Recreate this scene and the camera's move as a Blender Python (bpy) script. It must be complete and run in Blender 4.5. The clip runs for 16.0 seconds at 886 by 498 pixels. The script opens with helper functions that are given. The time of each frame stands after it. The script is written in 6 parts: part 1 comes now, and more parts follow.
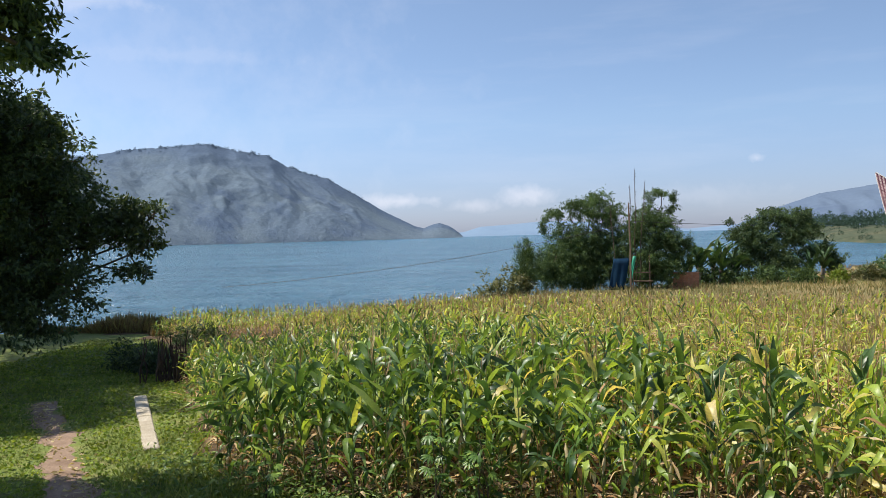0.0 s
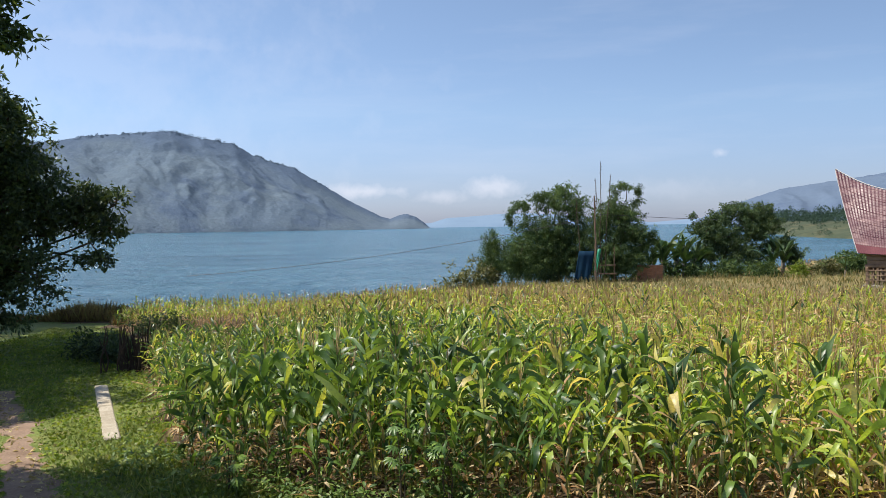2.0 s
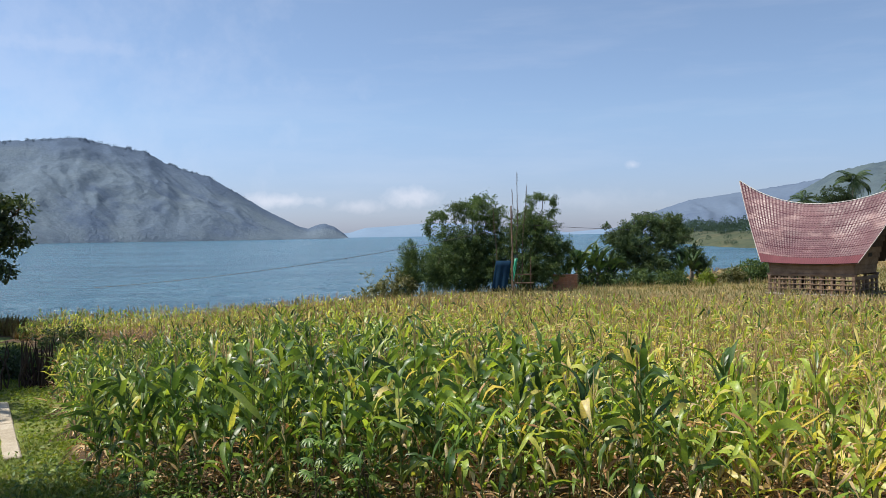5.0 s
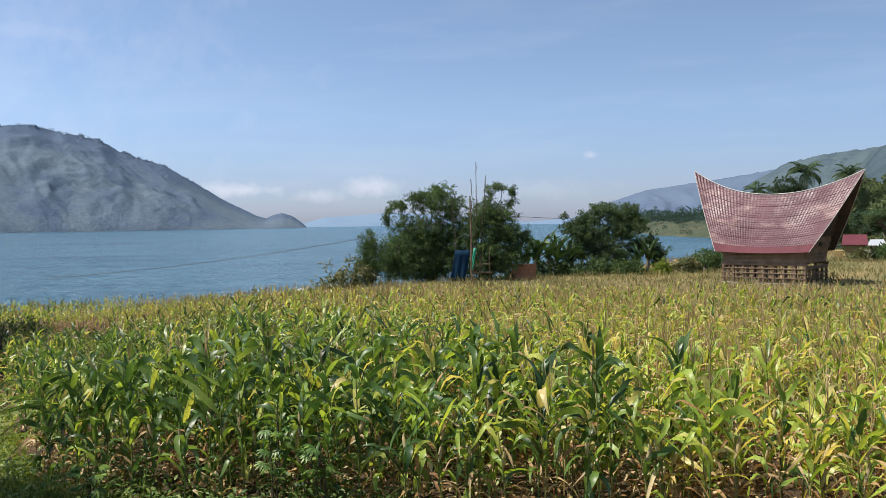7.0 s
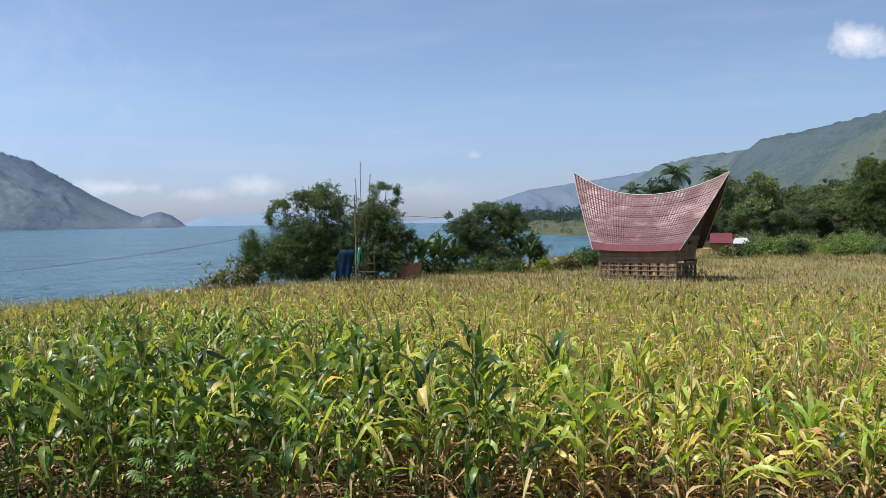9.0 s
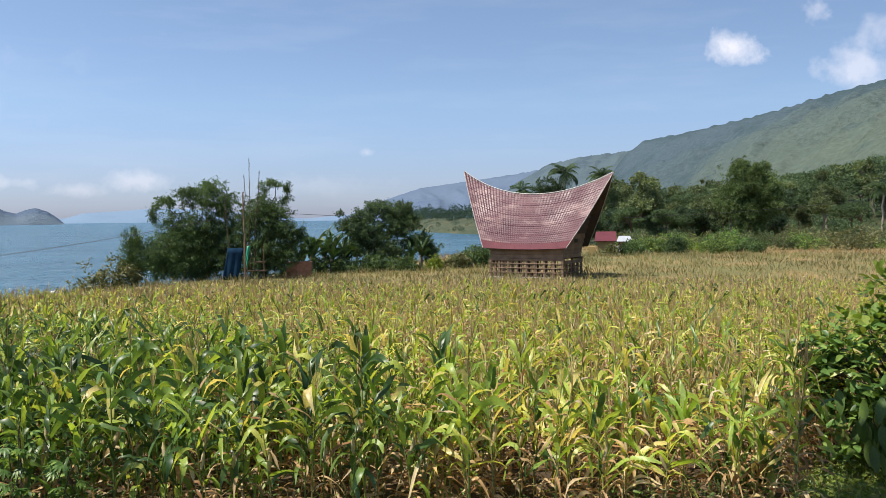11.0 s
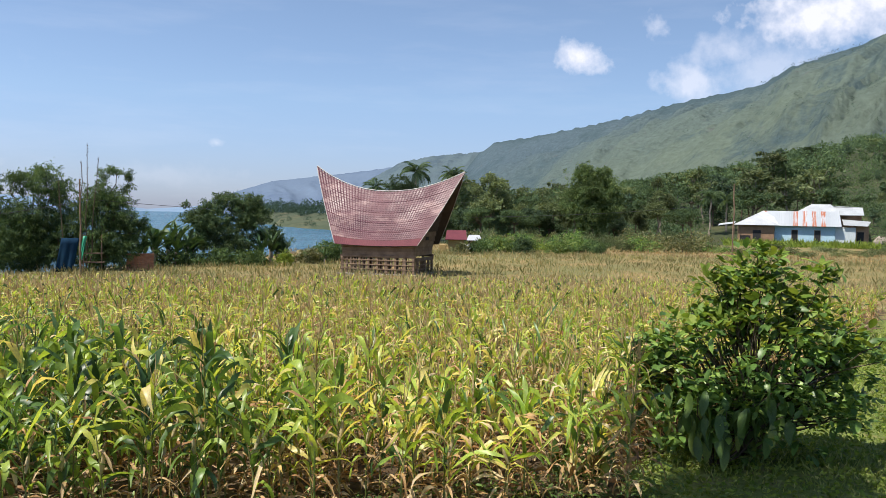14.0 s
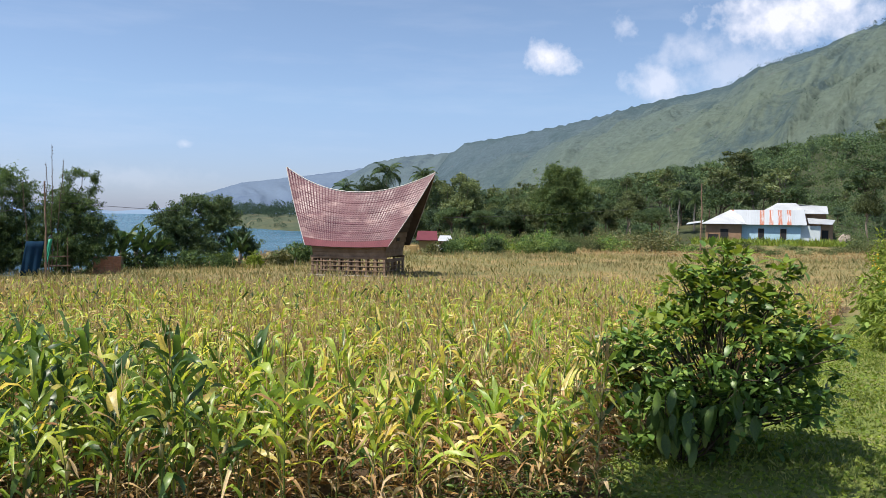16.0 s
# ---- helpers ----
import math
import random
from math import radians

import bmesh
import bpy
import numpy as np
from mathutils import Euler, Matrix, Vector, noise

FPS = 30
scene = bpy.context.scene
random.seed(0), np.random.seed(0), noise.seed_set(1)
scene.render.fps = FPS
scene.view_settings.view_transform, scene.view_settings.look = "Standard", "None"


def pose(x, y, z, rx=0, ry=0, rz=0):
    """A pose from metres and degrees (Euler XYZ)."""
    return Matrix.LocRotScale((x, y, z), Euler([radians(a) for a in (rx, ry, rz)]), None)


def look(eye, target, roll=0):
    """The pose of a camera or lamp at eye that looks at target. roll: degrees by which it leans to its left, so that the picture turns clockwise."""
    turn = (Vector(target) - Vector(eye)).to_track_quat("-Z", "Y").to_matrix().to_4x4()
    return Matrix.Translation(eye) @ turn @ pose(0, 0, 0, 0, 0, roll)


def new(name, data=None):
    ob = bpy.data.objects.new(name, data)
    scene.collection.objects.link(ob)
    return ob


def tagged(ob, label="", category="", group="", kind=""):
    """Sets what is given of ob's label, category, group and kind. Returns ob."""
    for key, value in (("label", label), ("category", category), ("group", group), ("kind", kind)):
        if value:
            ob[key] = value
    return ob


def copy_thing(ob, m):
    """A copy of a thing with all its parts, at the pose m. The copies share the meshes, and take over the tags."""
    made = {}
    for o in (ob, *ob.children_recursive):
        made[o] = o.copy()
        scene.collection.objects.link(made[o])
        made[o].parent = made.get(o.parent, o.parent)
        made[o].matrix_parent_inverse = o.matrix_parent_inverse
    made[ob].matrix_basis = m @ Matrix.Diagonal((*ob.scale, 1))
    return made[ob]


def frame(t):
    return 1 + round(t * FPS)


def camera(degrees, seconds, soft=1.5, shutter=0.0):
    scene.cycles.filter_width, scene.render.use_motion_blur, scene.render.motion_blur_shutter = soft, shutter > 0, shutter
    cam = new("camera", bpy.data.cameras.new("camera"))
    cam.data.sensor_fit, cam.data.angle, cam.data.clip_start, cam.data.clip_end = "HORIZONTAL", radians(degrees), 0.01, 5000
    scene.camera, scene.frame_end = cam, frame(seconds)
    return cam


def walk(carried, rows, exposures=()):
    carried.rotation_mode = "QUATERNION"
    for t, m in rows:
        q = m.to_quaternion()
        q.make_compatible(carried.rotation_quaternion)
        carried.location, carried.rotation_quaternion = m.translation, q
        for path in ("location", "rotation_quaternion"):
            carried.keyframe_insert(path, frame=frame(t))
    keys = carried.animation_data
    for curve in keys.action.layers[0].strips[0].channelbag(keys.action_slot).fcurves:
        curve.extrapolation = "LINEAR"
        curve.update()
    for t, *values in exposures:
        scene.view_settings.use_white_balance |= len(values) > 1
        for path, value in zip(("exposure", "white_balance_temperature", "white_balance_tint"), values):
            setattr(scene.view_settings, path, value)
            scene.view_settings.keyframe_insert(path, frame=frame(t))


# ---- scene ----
# ---- camera and its walk ----
EYE = 3.6
cam = camera(54.9, 16.0, soft=0.8)
ROWS = [
    (0.0, 0.000, 0.000, 0.000, 0.00, -0.89, 1.47),
    (0.5, 0.008, 0.000, 0.002, -0.37, -1.04, 1.33),
    (1.0, 0.000, 0.005, -0.003, -0.93, -1.17, 1.32),
    (1.5, 0.000, 0.012, 0.000, -1.46, -1.48, 1.24),
    (2.0, -0.008, 0.019, -0.002, -2.25, -1.54, 0.84),
    (2.5, -0.006, 0.009, -0.008, -3.51, -1.28, 0.46),
    (3.0, -0.003, 0.007, -0.006, -4.50, -1.16, 0.53),
    (3.5, 0.007, -0.006, 0.002, -5.31, -0.96, 0.72),
    (4.0, 0.014, -0.015, 0.000, -6.31, -0.85, 0.76),
    (6.5, 0.056, -0.005, -0.003, -9.47, -1.48, 0.89),
    (7.0, 0.060, 0.005, 0.002, -10.43, -1.69, 0.81),
    (7.5, 0.073, 0.006, -0.002, -11.80, -1.75, 0.70),
    (8.0, 0.082, -0.001, 0.002, -14.24, -1.77, 0.37),
    (8.5, 0.099, -0.012, 0.007, -16.35, -1.80, 0.51),
    (9.0, 0.121, -0.034, 0.014, -18.10, -1.86, 0.80),
    (11.5, 0.198, -0.088, 0.042, -27.20, -2.03, 0.17),
    (12.0, 0.200, -0.101, 0.045, -29.07, -1.86, -0.36),
    (12.5, 0.195, -0.121, 0.049, -30.58, -1.61, -0.46),
    (13.0, 0.200, -0.128, 0.052, -31.78, -1.62, -0.16),
    (13.5, 0.206, -0.104, 0.043, -33.65, -2.10, -0.36),
    (14.0, 0.207, -0.076, 0.038, -35.17, -2.30, -0.99),
    (14.5, 0.196, -0.097, 0.043, -35.79, -2.13, -1.10),
    (15.0, 0.208, -0.092, 0.037, -36.32, -2.05, -1.03),
    (15.5, 0.215, -0.104, 0.044, -36.57, -2.16, -0.78),
    (16.0, 0.225, -0.104, 0.042, -37.11, -2.23, -0.67),
]
walk(cam, [(t, pose(x, y, EYE + z, 90 + pitch, roll, yaw)) for t, x, y, z, yaw, pitch, roll in ROWS],
     [(0.0, 0.45), (4.0, 0.41), (7.0, 0.37), (9.0, 0.39), (11.5, 0.46), (13.0, 0.51), (16.0, 0.53)])

# ---- world and sun ----
SUN = Vector((-0.5, 0.02, 0.866)).normalized()
LAKE = -4.0


def sky_dir(az, el):
    a, e = radians(az), radians(el)
    return Vector((math.sin(a) * math.cos(e), math.cos(a) * math.cos(e), math.sin(e)))


class Nodes:
    """Short hand for building a node tree."""

    def __init__(self, tree):
        self.tree = tree
        tree.nodes.clear()

    def add(self, kind, values=None, operation="", clamp=False, dimensions=""):
        n = self.tree.nodes.new(kind)
        if operation:
            n.operation = operation
        if clamp:
            n.use_clamp = True
        if dimensions:
            n.noise_dimensions = dimensions
        for key, value in (values or {}).items():
            if isinstance(value, bpy.types.NodeSocket):
                self.tree.links.new(value, n.inputs[key])
            else:
                n.inputs[key].default_value = value
        return n

    def math(self, op, a, b=0.0, clamp=False):
        return self.add("ShaderNodeMath", {0: a, 1: b}, operation=op, clamp=clamp).outputs[0]

    def ramp(self, fac, stops):
        n = self.add("ShaderNodeValToRGB", {"Fac": fac})
        e = n.color_ramp.elements
        while len(e) < len(stops):
            e.new(0.5)
        for el, (p, c) in zip(e, stops):
            el.position, el.color = p, (*c, 1)
        return n.outputs["Color"]

    def span(self, v, a, b, lo=0.0, hi=1.0):
        return self.add("ShaderNodeMapRange", {"Value": v, "From Min": a, "From Max": b, "To Min": lo, "To Max": hi}).outputs[0]

    def noise(self, vec, scale, detail=4.0, rough=0.55):
        return self.add("ShaderNodeTexNoise", {"Vector": vec, "Scale": scale, "Detail": detail, "Roughness": rough}).outputs["Fac"]

    def mix(self, fac, a, b, mode="MIX"):
        n = self.add("ShaderNodeMix")
        n.data_type, n.blend_type = "RGBA", mode
        for i, v in ((0, fac), (6, a), (7, b)):
            if isinstance(v, bpy.types.NodeSocket):
                self.tree.links.new(v, n.inputs[i])
            else:
                n.inputs[i].default_value = v if i == 0 else (*v, 1)
        return n.outputs[2]


# clouds: azimuth, elevation, half width, half height (degrees), density
CLOUDS = [
    (43.8, 10.5, 1.35, 0.9, 0.9), (49.0, 12.4, 0.9, 0.75, 0.6), (50.9, 8.6, 1.5, 0.9, 0.55),
    (59.8, 12.6, 4.4, 1.7, 0.9), (53.6, 10.6, 2.4, 1.0, 0.4), (56.2, 9.3, 3.2, 1.3, 0.35),
    (5.6, 2.5, 1.6, 0.55, 0.42), (-2.8, 2.4, 2.8, 0.4, 0.45), (20.3, 4.4, 0.55, 0.3, 0.35),
    (16.5, 2.2, 4.0, 0.7, 0.12), (2.0, 2.0, 1.4, 0.4, 0.3), (-18.0, 11.8, 9.0, 0.8, 0.15), (-24.0, 10.5, 17.0, 8.0, 0.10), (-22.0, 15.0, 4.0, 0.7, 0.3),
]
world = bpy.data.worlds.new("world")
scene.world = world
world.use_nodes = True
w = Nodes(world.node_tree)
sky = w.add("ShaderNodeTexSky")
sky.sky_type, sky.sun_disc, sky.sun_elevation, sky.sun_rotation = "NISHITA", False, math.asin(SUN.z), radians(270)
sky.altitude, sky.air_density, sky.dust_density, sky.ozone_density = 900.0, 1.0, 1.0, 2.4
way = w.add("ShaderNodeTexCoord").outputs["Generated"]
grain = w.math("SUBTRACT", w.math("ADD", w.math("MULTIPLY", w.noise(way, 20.0, 6.0, 0.55), 0.72), w.math("MULTIPLY", w.noise(way, 62.0, 5.0, 0.6), 0.28)), 0.5)
veil = None
for az, el, hw, hh, dens in CLOUDS:
    c = sky_dir(az, el)
    right = sky_dir(az + 90, 0)
    up = right.cross(c)
    u = w.math("DIVIDE", w.add("ShaderNodeVectorMath", {0: way, 1: right}, operation="DOT_PRODUCT").outputs["Value"], math.sin(radians(hw)))
    v = w.add("ShaderNodeVectorMath", {0: way, 1: up}, operation="DOT_PRODUCT").outputs["Value"]
    v = w.math("DIVIDE", v, math.sin(radians(hh)))
    ahead = w.math("GREATER_THAN", w.add("ShaderNodeVectorMath", {0: way, 1: c}, operation="DOT_PRODUCT").outputs["Value"], 0.5)
    e = w.math("SQRT", w.math("ADD", w.math("MULTIPLY", u, u), w.math("MULTIPLY", v, v)))
    e = w.math("ADD", e, w.math("MULTIPLY", grain, 5.2))
    m = w.math("MULTIPLY", w.span(e, 1.35, 0.1, 0.0, dens), ahead)
    veil = m if veil is None else w.math("MAXIMUM", veil, m)
streaks = w.noise(w.add("ShaderNodeMapping", {"Vector": way, "Scale": (2.0, 2.0, 14.0)}).outputs[0], 2.2, 5.0, 0.6)
veil = w.math("MAXIMUM", veil, w.span(streaks, 0.5, 0.9, 0.0, 0.12))
height = w.add("ShaderNodeSeparateXYZ", {0: way}).outputs[2]
air = w.mix(1.0, sky.outputs["Color"], w.ramp(height, [(0.0, (0.51, 0.565, 0.86)), (0.05, (0.645, 0.665, 0.865)), (0.13, (0.85, 0.85, 0.93)), (0.35, (1.07, 1.0, 0.95)), (0.7, (1.05, 1.0, 0.96))]), "MULTIPLY")
# brighter towards the sun, deeper blue away from it
side = w.span(w.add("ShaderNodeSeparateXYZ", {0: way}).outputs[0], -1.0, 1.0, 1.2, 0.8)
air = w.mix(1.0, air, w.add("ShaderNodeCombineColor", {0: side, 1: side, 2: side}).outputs[0], "MULTIPLY")
tint = w.mix(veil, air, (6.1, 6.1, 6.7))
w.add("ShaderNodeOutputWorld", {"Surface": w.add("ShaderNodeBackground", {"Color": tint, "Strength": 0.12}).outputs[0]})

lamp = bpy.data.lights.new("sun", "SUN")
lamp.energy, lamp.angle, lamp.color = 5.0, radians(0.55), (1.0, 0.93, 0.82)
new("sun", lamp).matrix_world = look(SUN * 200, (0, 0, 0))


# ---- materials ----
def material(name):
    m = bpy.data.materials.new(name)
    m.use_nodes = True
    return m, Nodes(m.node_tree)


def finish(n, shader):
    n.add("ShaderNodeOutputMaterial", {"Surface": shader})


def chance(n):
    """One random number for each object and each loose piece."""
    a = n.add("ShaderNodeObjectInfo").outputs["Random"]
    b = n.add("ShaderNodeNewGeometry").outputs["Random Per Island"]
    return n.math("FRACT", n.math("ADD", n.math("MULTIPLY", a, 7.31), n.math("MULTIPLY", b, 5.17)))


def place(n):
    return n.add("ShaderNodeNewGeometry").outputs["Position"]


def leaf_material(name, stops, through_light=0.35, rough=0.45, patch=1.5, patch_dark=0.55, glow=(1.25, 1.15, 0.55), tone=0.0, gloss=0.45):
    m, n = material(name)
    col = n.ramp(chance(n), stops)
    p = place(n)
    big = n.span(n.noise(p, patch, 3.0), 0.3, 0.7, patch_dark, 1.25)
    fine = n.span(n.noise(p, 38.0, 3.0), 0.3, 0.7, 0.8, 1.15)
    big = n.math("MULTIPLY", big, n.span(n.add("ShaderNodeObjectInfo").outputs["Random"], 0, 1, 1 - tone, 1 + tone))
    col = n.mix(1.0, col, n.add("ShaderNodeCombineColor", {0: n.math("MULTIPLY", big, fine), 1: n.math("MULTIPLY", big, fine), 2: big}).outputs[0], "MULTIPLY")
    front = n.add("ShaderNodeBsdfPrincipled", {"Base Color": col, "Roughness": rough, "Specular IOR Level": gloss})
    back = n.add("ShaderNodeBsdfTranslucent", {"Color": n.mix(1.0, col, glow, "MULTIPLY")})
    finish(n, n.add("ShaderNodeMixShader", {0: through_light, 1: front.outputs[0], 2: back.outputs[0]}).outputs[0])
    return m


def plain_material(name, low, high, scale=3.0, rough=0.8, bump=0.3, metal=0.0, fine=30.0, spec=0.4, speckle=0.25):
    """A dull surface with stains and grain."""
    m, n = material(name)
    p = place(n)
    col = n.mix(n.span(n.noise(p, scale, 5.0, 0.6), 0.3, 0.7), low, high)
    g = n.span(n.noise(p, fine, 4.0, 0.65), 0.25, 0.75, 1 - speckle, 1 + speckle)
    r = n.span(chance(n), 0, 1, 0.85, 1.12)
    g = n.math("MULTIPLY", g, r)
    col = n.mix(1.0, col, n.add("ShaderNodeCombineColor", {0: g, 1: g, 2: g}).outputs[0], "MULTIPLY")
    b = n.add("ShaderNodeBump", {"Height": n.noise(p, fine, 5.0, 0.65), "Strength": bump, "Distance": 0.02})
    finish(n, n.add("ShaderNodeBsdfPrincipled", {"Base Color": col, "Roughness": rough, "Metallic": metal, "Specular IOR Level": spec,
                                                 "Normal": b.outputs[0]}).outputs[0])
    return m


CORN_GREEN = leaf_material("corn_leaf_green", [(0, (0.038, 0.088, 0.03)), (0.5, (0.102, 0.188, 0.044)), (0.85, (0.205, 0.31, 0.066)), (1, (0.32, 0.42, 0.088))], 0.45, 0.4, 0.8, 0.66, gloss=0.65)
CORN_LIME = leaf_material("corn_leaf_lime", [(0, (0.23, 0.37, 0.05)), (0.45, (0.41, 0.52, 0.09)), (0.8, (0.59, 0.60, 0.14)), (0.92, (0.68, 0.58, 0.18)), (1, (0.74, 0.62, 0.28))], 0.5, 0.42, 0.8, 0.8, gloss=0.6)
CORN_DRY = leaf_material("corn_leaf_dry", [(0, (0.30, 0.15, 0.06)), (0.35, (0.46, 0.28, 0.12)), (0.7, (0.62, 0.45, 0.23)), (0.92, (0.70, 0.58, 0.36)), (1, (0.66, 0.43, 0.10))], 0.35, 0.6, 0.8, 0.7, (1.1, 1.0, 0.8))
CORN_STALK = leaf_material("corn_stalk_skin", [(0, (0.10, 0.15, 0.03)), (0.5, (0.20, 0.22, 0.06)), (1, (0.38, 0.28, 0.12))], 0.1, 0.5)
TASSEL = leaf_material("corn_tassel", [(0, (0.38, 0.24, 0.11)), (0.5, (0.55, 0.41, 0.21)), (1, (0.68, 0.56, 0.31))], 0.3, 0.7)
HUSK = leaf_material("corn_husk", [(0, (0.45, 0.36, 0.18)), (1, (0.62, 0.52, 0.30))], 0.3, 0.6)
LEAF_DARK = leaf_material("dark_tree_leaf", [(0, (0.038, 0.068, 0.032)), (0.6, (0.068, 0.11, 0.044)), (1, (0.16, 0.21, 0.085))], 0.36, 0.38, 0.9, 0.6)
LEAF_MID = leaf_material("tree_leaf", [(0, (0.053, 0.094, 0.054)), (0.5, (0.084, 0.136, 0.066)), (1, (0.15, 0.205, 0.09))], 0.4, 0.55, 0.45, 0.55, gloss=0.12)
LEAF_BAMBOO = leaf_material("bamboo_leaf", [(0, (0.055, 0.10, 0.05)), (0.5, (0.094, 0.156, 0.062)), (1, (0.17, 0.24, 0.09))], 0.4, 0.55, 0.5, 0.5, gloss=0.12)
LEAF_OLIVE = leaf_material("olive_leaf", [(0, (0.07, 0.09, 0.03)), (0.5, (0.15, 0.16, 0.06)), (1, (0.26, 0.25, 0.11))], 0.3, 0.5, 0.3, 0.6)
LEAF_BUSH = leaf_material("shrub_leaf", [(0, (0.05, 0.11, 0.026)), (0.6, (0.125, 0.225, 0.05)), (1, (0.28, 0.40, 0.085))], 0.32, 0.4, 1.2, 0.75, gloss=0.42)
LEAF_YOUNG = leaf_material("young_shrub_leaf", [(0, (0.14, 0.23, 0.035)), (1, (0.30, 0.36, 0.07))], 0.4, 0.5, gloss=0.2)
LEAF_BANANA = leaf_material("banana_leaf", [(0, (0.03, 0.07, 0.028)), (0.7, (0.06, 0.115, 0.045)), (1, (0.12, 0.17, 0.075))], 0.25, 0.5, gloss=0.25)
# Woodland greens lifted and blued: the haze before them is in the colour.
WOOD_LEAF = leaf_material("woodland_leaf", [(0, (0.058, 0.094, 0.056)), (0.5, (0.082, 0.128, 0.066)), (1, (0.12, 0.172, 0.08))], 0.4, 0.8, 0.14, 0.62, gloss=0.08, tone=0.35)
WOOD_LEAF_DARK = leaf_material("dark_woodland_leaf", [(0, (0.054, 0.088, 0.066)), (0.5, (0.072, 0.115, 0.074)), (1, (0.105, 0.152, 0.086))], 0.38, 0.8, 0.14, 0.62, gloss=0.08, tone=0.3)
WOOD_LEAF_PALE = leaf_material("pale_woodland_leaf", [(0, (0.088, 0.12, 0.062)), (0.5, (0.13, 0.168, 0.08)), (1, (0.20, 0.235, 0.12))], 0.4, 0.8, 0.14, 0.62, gloss=0.08, tone=0.35)
WOOD_LEAF_BIG = leaf_material("bright_woodland_leaf", [(0, (0.07, 0.115, 0.05)), (0.5, (0.10, 0.155, 0.06)), (1, (0.17, 0.225, 0.085))], 0.4, 0.7, 0.3, 0.6, gloss=0.12)
# Leaves of spit and hillside trees, with aerial haze put into the colour.
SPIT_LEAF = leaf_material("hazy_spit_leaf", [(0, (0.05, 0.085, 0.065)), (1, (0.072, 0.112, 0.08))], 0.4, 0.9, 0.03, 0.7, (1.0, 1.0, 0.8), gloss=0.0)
WEED = leaf_material("weed_leaf", [(0, (0.06, 0.12, 0.028)), (0.6, (0.14, 0.23, 0.05)), (1, (0.30, 0.36, 0.10))], 0.35, 0.5, 0.8, 0.6)
# Blue-grey crest leaves: distance haze is part of this colour.
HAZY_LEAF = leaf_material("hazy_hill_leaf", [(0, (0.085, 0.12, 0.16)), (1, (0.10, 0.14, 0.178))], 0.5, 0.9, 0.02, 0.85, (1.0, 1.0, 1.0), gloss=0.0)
GRASS = leaf_material("grass_blade", [(0, (0.11, 0.165, 0.035)), (0.6, (0.23, 0.30, 0.065)), (1, (0.42, 0.43, 0.15))], 0.38, 0.5, 0.6, 0.6)
GRASS_DRY = leaf_material("dry_grass_blade", [(0, (0.15, 0.175, 0.062)), (0.5, (0.265, 0.245, 0.10)), (1, (0.42, 0.33, 0.165))], 0.3, 0.6, 0.12, 0.55)
GRASS_RIPE = leaf_material("ripe_grass_blade", [(0, (0.19, 0.165, 0.068)), (0.5, (0.32, 0.21, 0.095)), (1, (0.42, 0.285, 0.14))], 0.3, 0.6, 0.12, 0.6)
DEAD_STALK = leaf_material("dead_maize_stalk", [(0, (0.15, 0.105, 0.06)), (0.5, (0.26, 0.19, 0.095)), (1, (0.30, 0.29, 0.11))], 0.35, 0.7, 0.5, 0.6, gloss=0.15)
FLOWER = plain_material("yellow_petal", (0.7, 0.42, 0.02), (0.8, 0.55, 0.04))
BARK = plain_material("bark", (0.05, 0.035, 0.022), (0.12, 0.09, 0.06), 4.0, 0.9, 0.8)
BARK_PALE = plain_material("pale_bark", (0.16, 0.13, 0.10), (0.28, 0.24, 0.19), 4.0, 0.9, 0.6)
DIRT = plain_material("trodden_dirt", (0.20, 0.13, 0.085), (0.34, 0.24, 0.17), 1.4, 0.95, 0.8, fine=22.0)
CONCRETE = plain_material("weathered_concrete", (0.34, 0.29, 0.21), (0.52, 0.46, 0.36), 2.4, 0.9, 0.8, speckle=0.4)
WOOD_OLD = plain_material("weathered_wood", (0.13, 0.085, 0.055), (0.24, 0.165, 0.115), 2.0, 0.85, 0.5)
WOOD_POST = plain_material("post_wood", (0.12, 0.08, 0.055), (0.26, 0.18, 0.12), 2.5, 0.85, 0.5)
# Darker wood whose colour holds the shade under roof, overhang and floor.
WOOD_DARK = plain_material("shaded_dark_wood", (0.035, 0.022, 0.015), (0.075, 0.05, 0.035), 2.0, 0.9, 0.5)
TRIM_WHITE = plain_material("pale_trim_paint", (0.38, 0.35, 0.33), (0.55, 0.52, 0.49), 2.0, 0.6, 0.2)
BRICK_M = plain_material("fired_brick", (0.30, 0.13, 0.075), (0.42, 0.21, 0.12), 3.0, 0.9, 0.5)
MORTAR = plain_material("grey_mortar", (0.22, 0.18, 0.15), (0.30, 0.25, 0.21), 3.0, 0.95, 0.5)
# Blue made very dark: the shade of the trees is put into it.
TARP_BLUE = plain_material("blue_tarpaulin", (0.006, 0.022, 0.05), (0.01, 0.036, 0.07), 1.2, 0.9, 0.2, spec=0.1)
TARP_GREEN = plain_material("green_tarpaulin", (0.03, 0.28, 0.16), (0.05, 0.4, 0.25), 1.2, 0.5, 0.2)
WALL_BLUE = plain_material("pale_blue_wall_paint", (0.30, 0.46, 0.55), (0.38, 0.53, 0.62), 0.8, 0.85, 0.2)
WALL_WHITE = plain_material("whitewashed_board", (0.42, 0.48, 0.51), (0.54, 0.58, 0.60), 0.8, 0.85, 0.2)
WALL_YELLOW = plain_material("ochre_wall_paint", (0.24, 0.17, 0.07), (0.31, 0.22, 0.09), 1.0, 0.85, 0.2)
WALL_BROWN = plain_material("brown_board", (0.20, 0.12, 0.07), (0.30, 0.19, 0.12), 0.8, 0.85, 0.3)
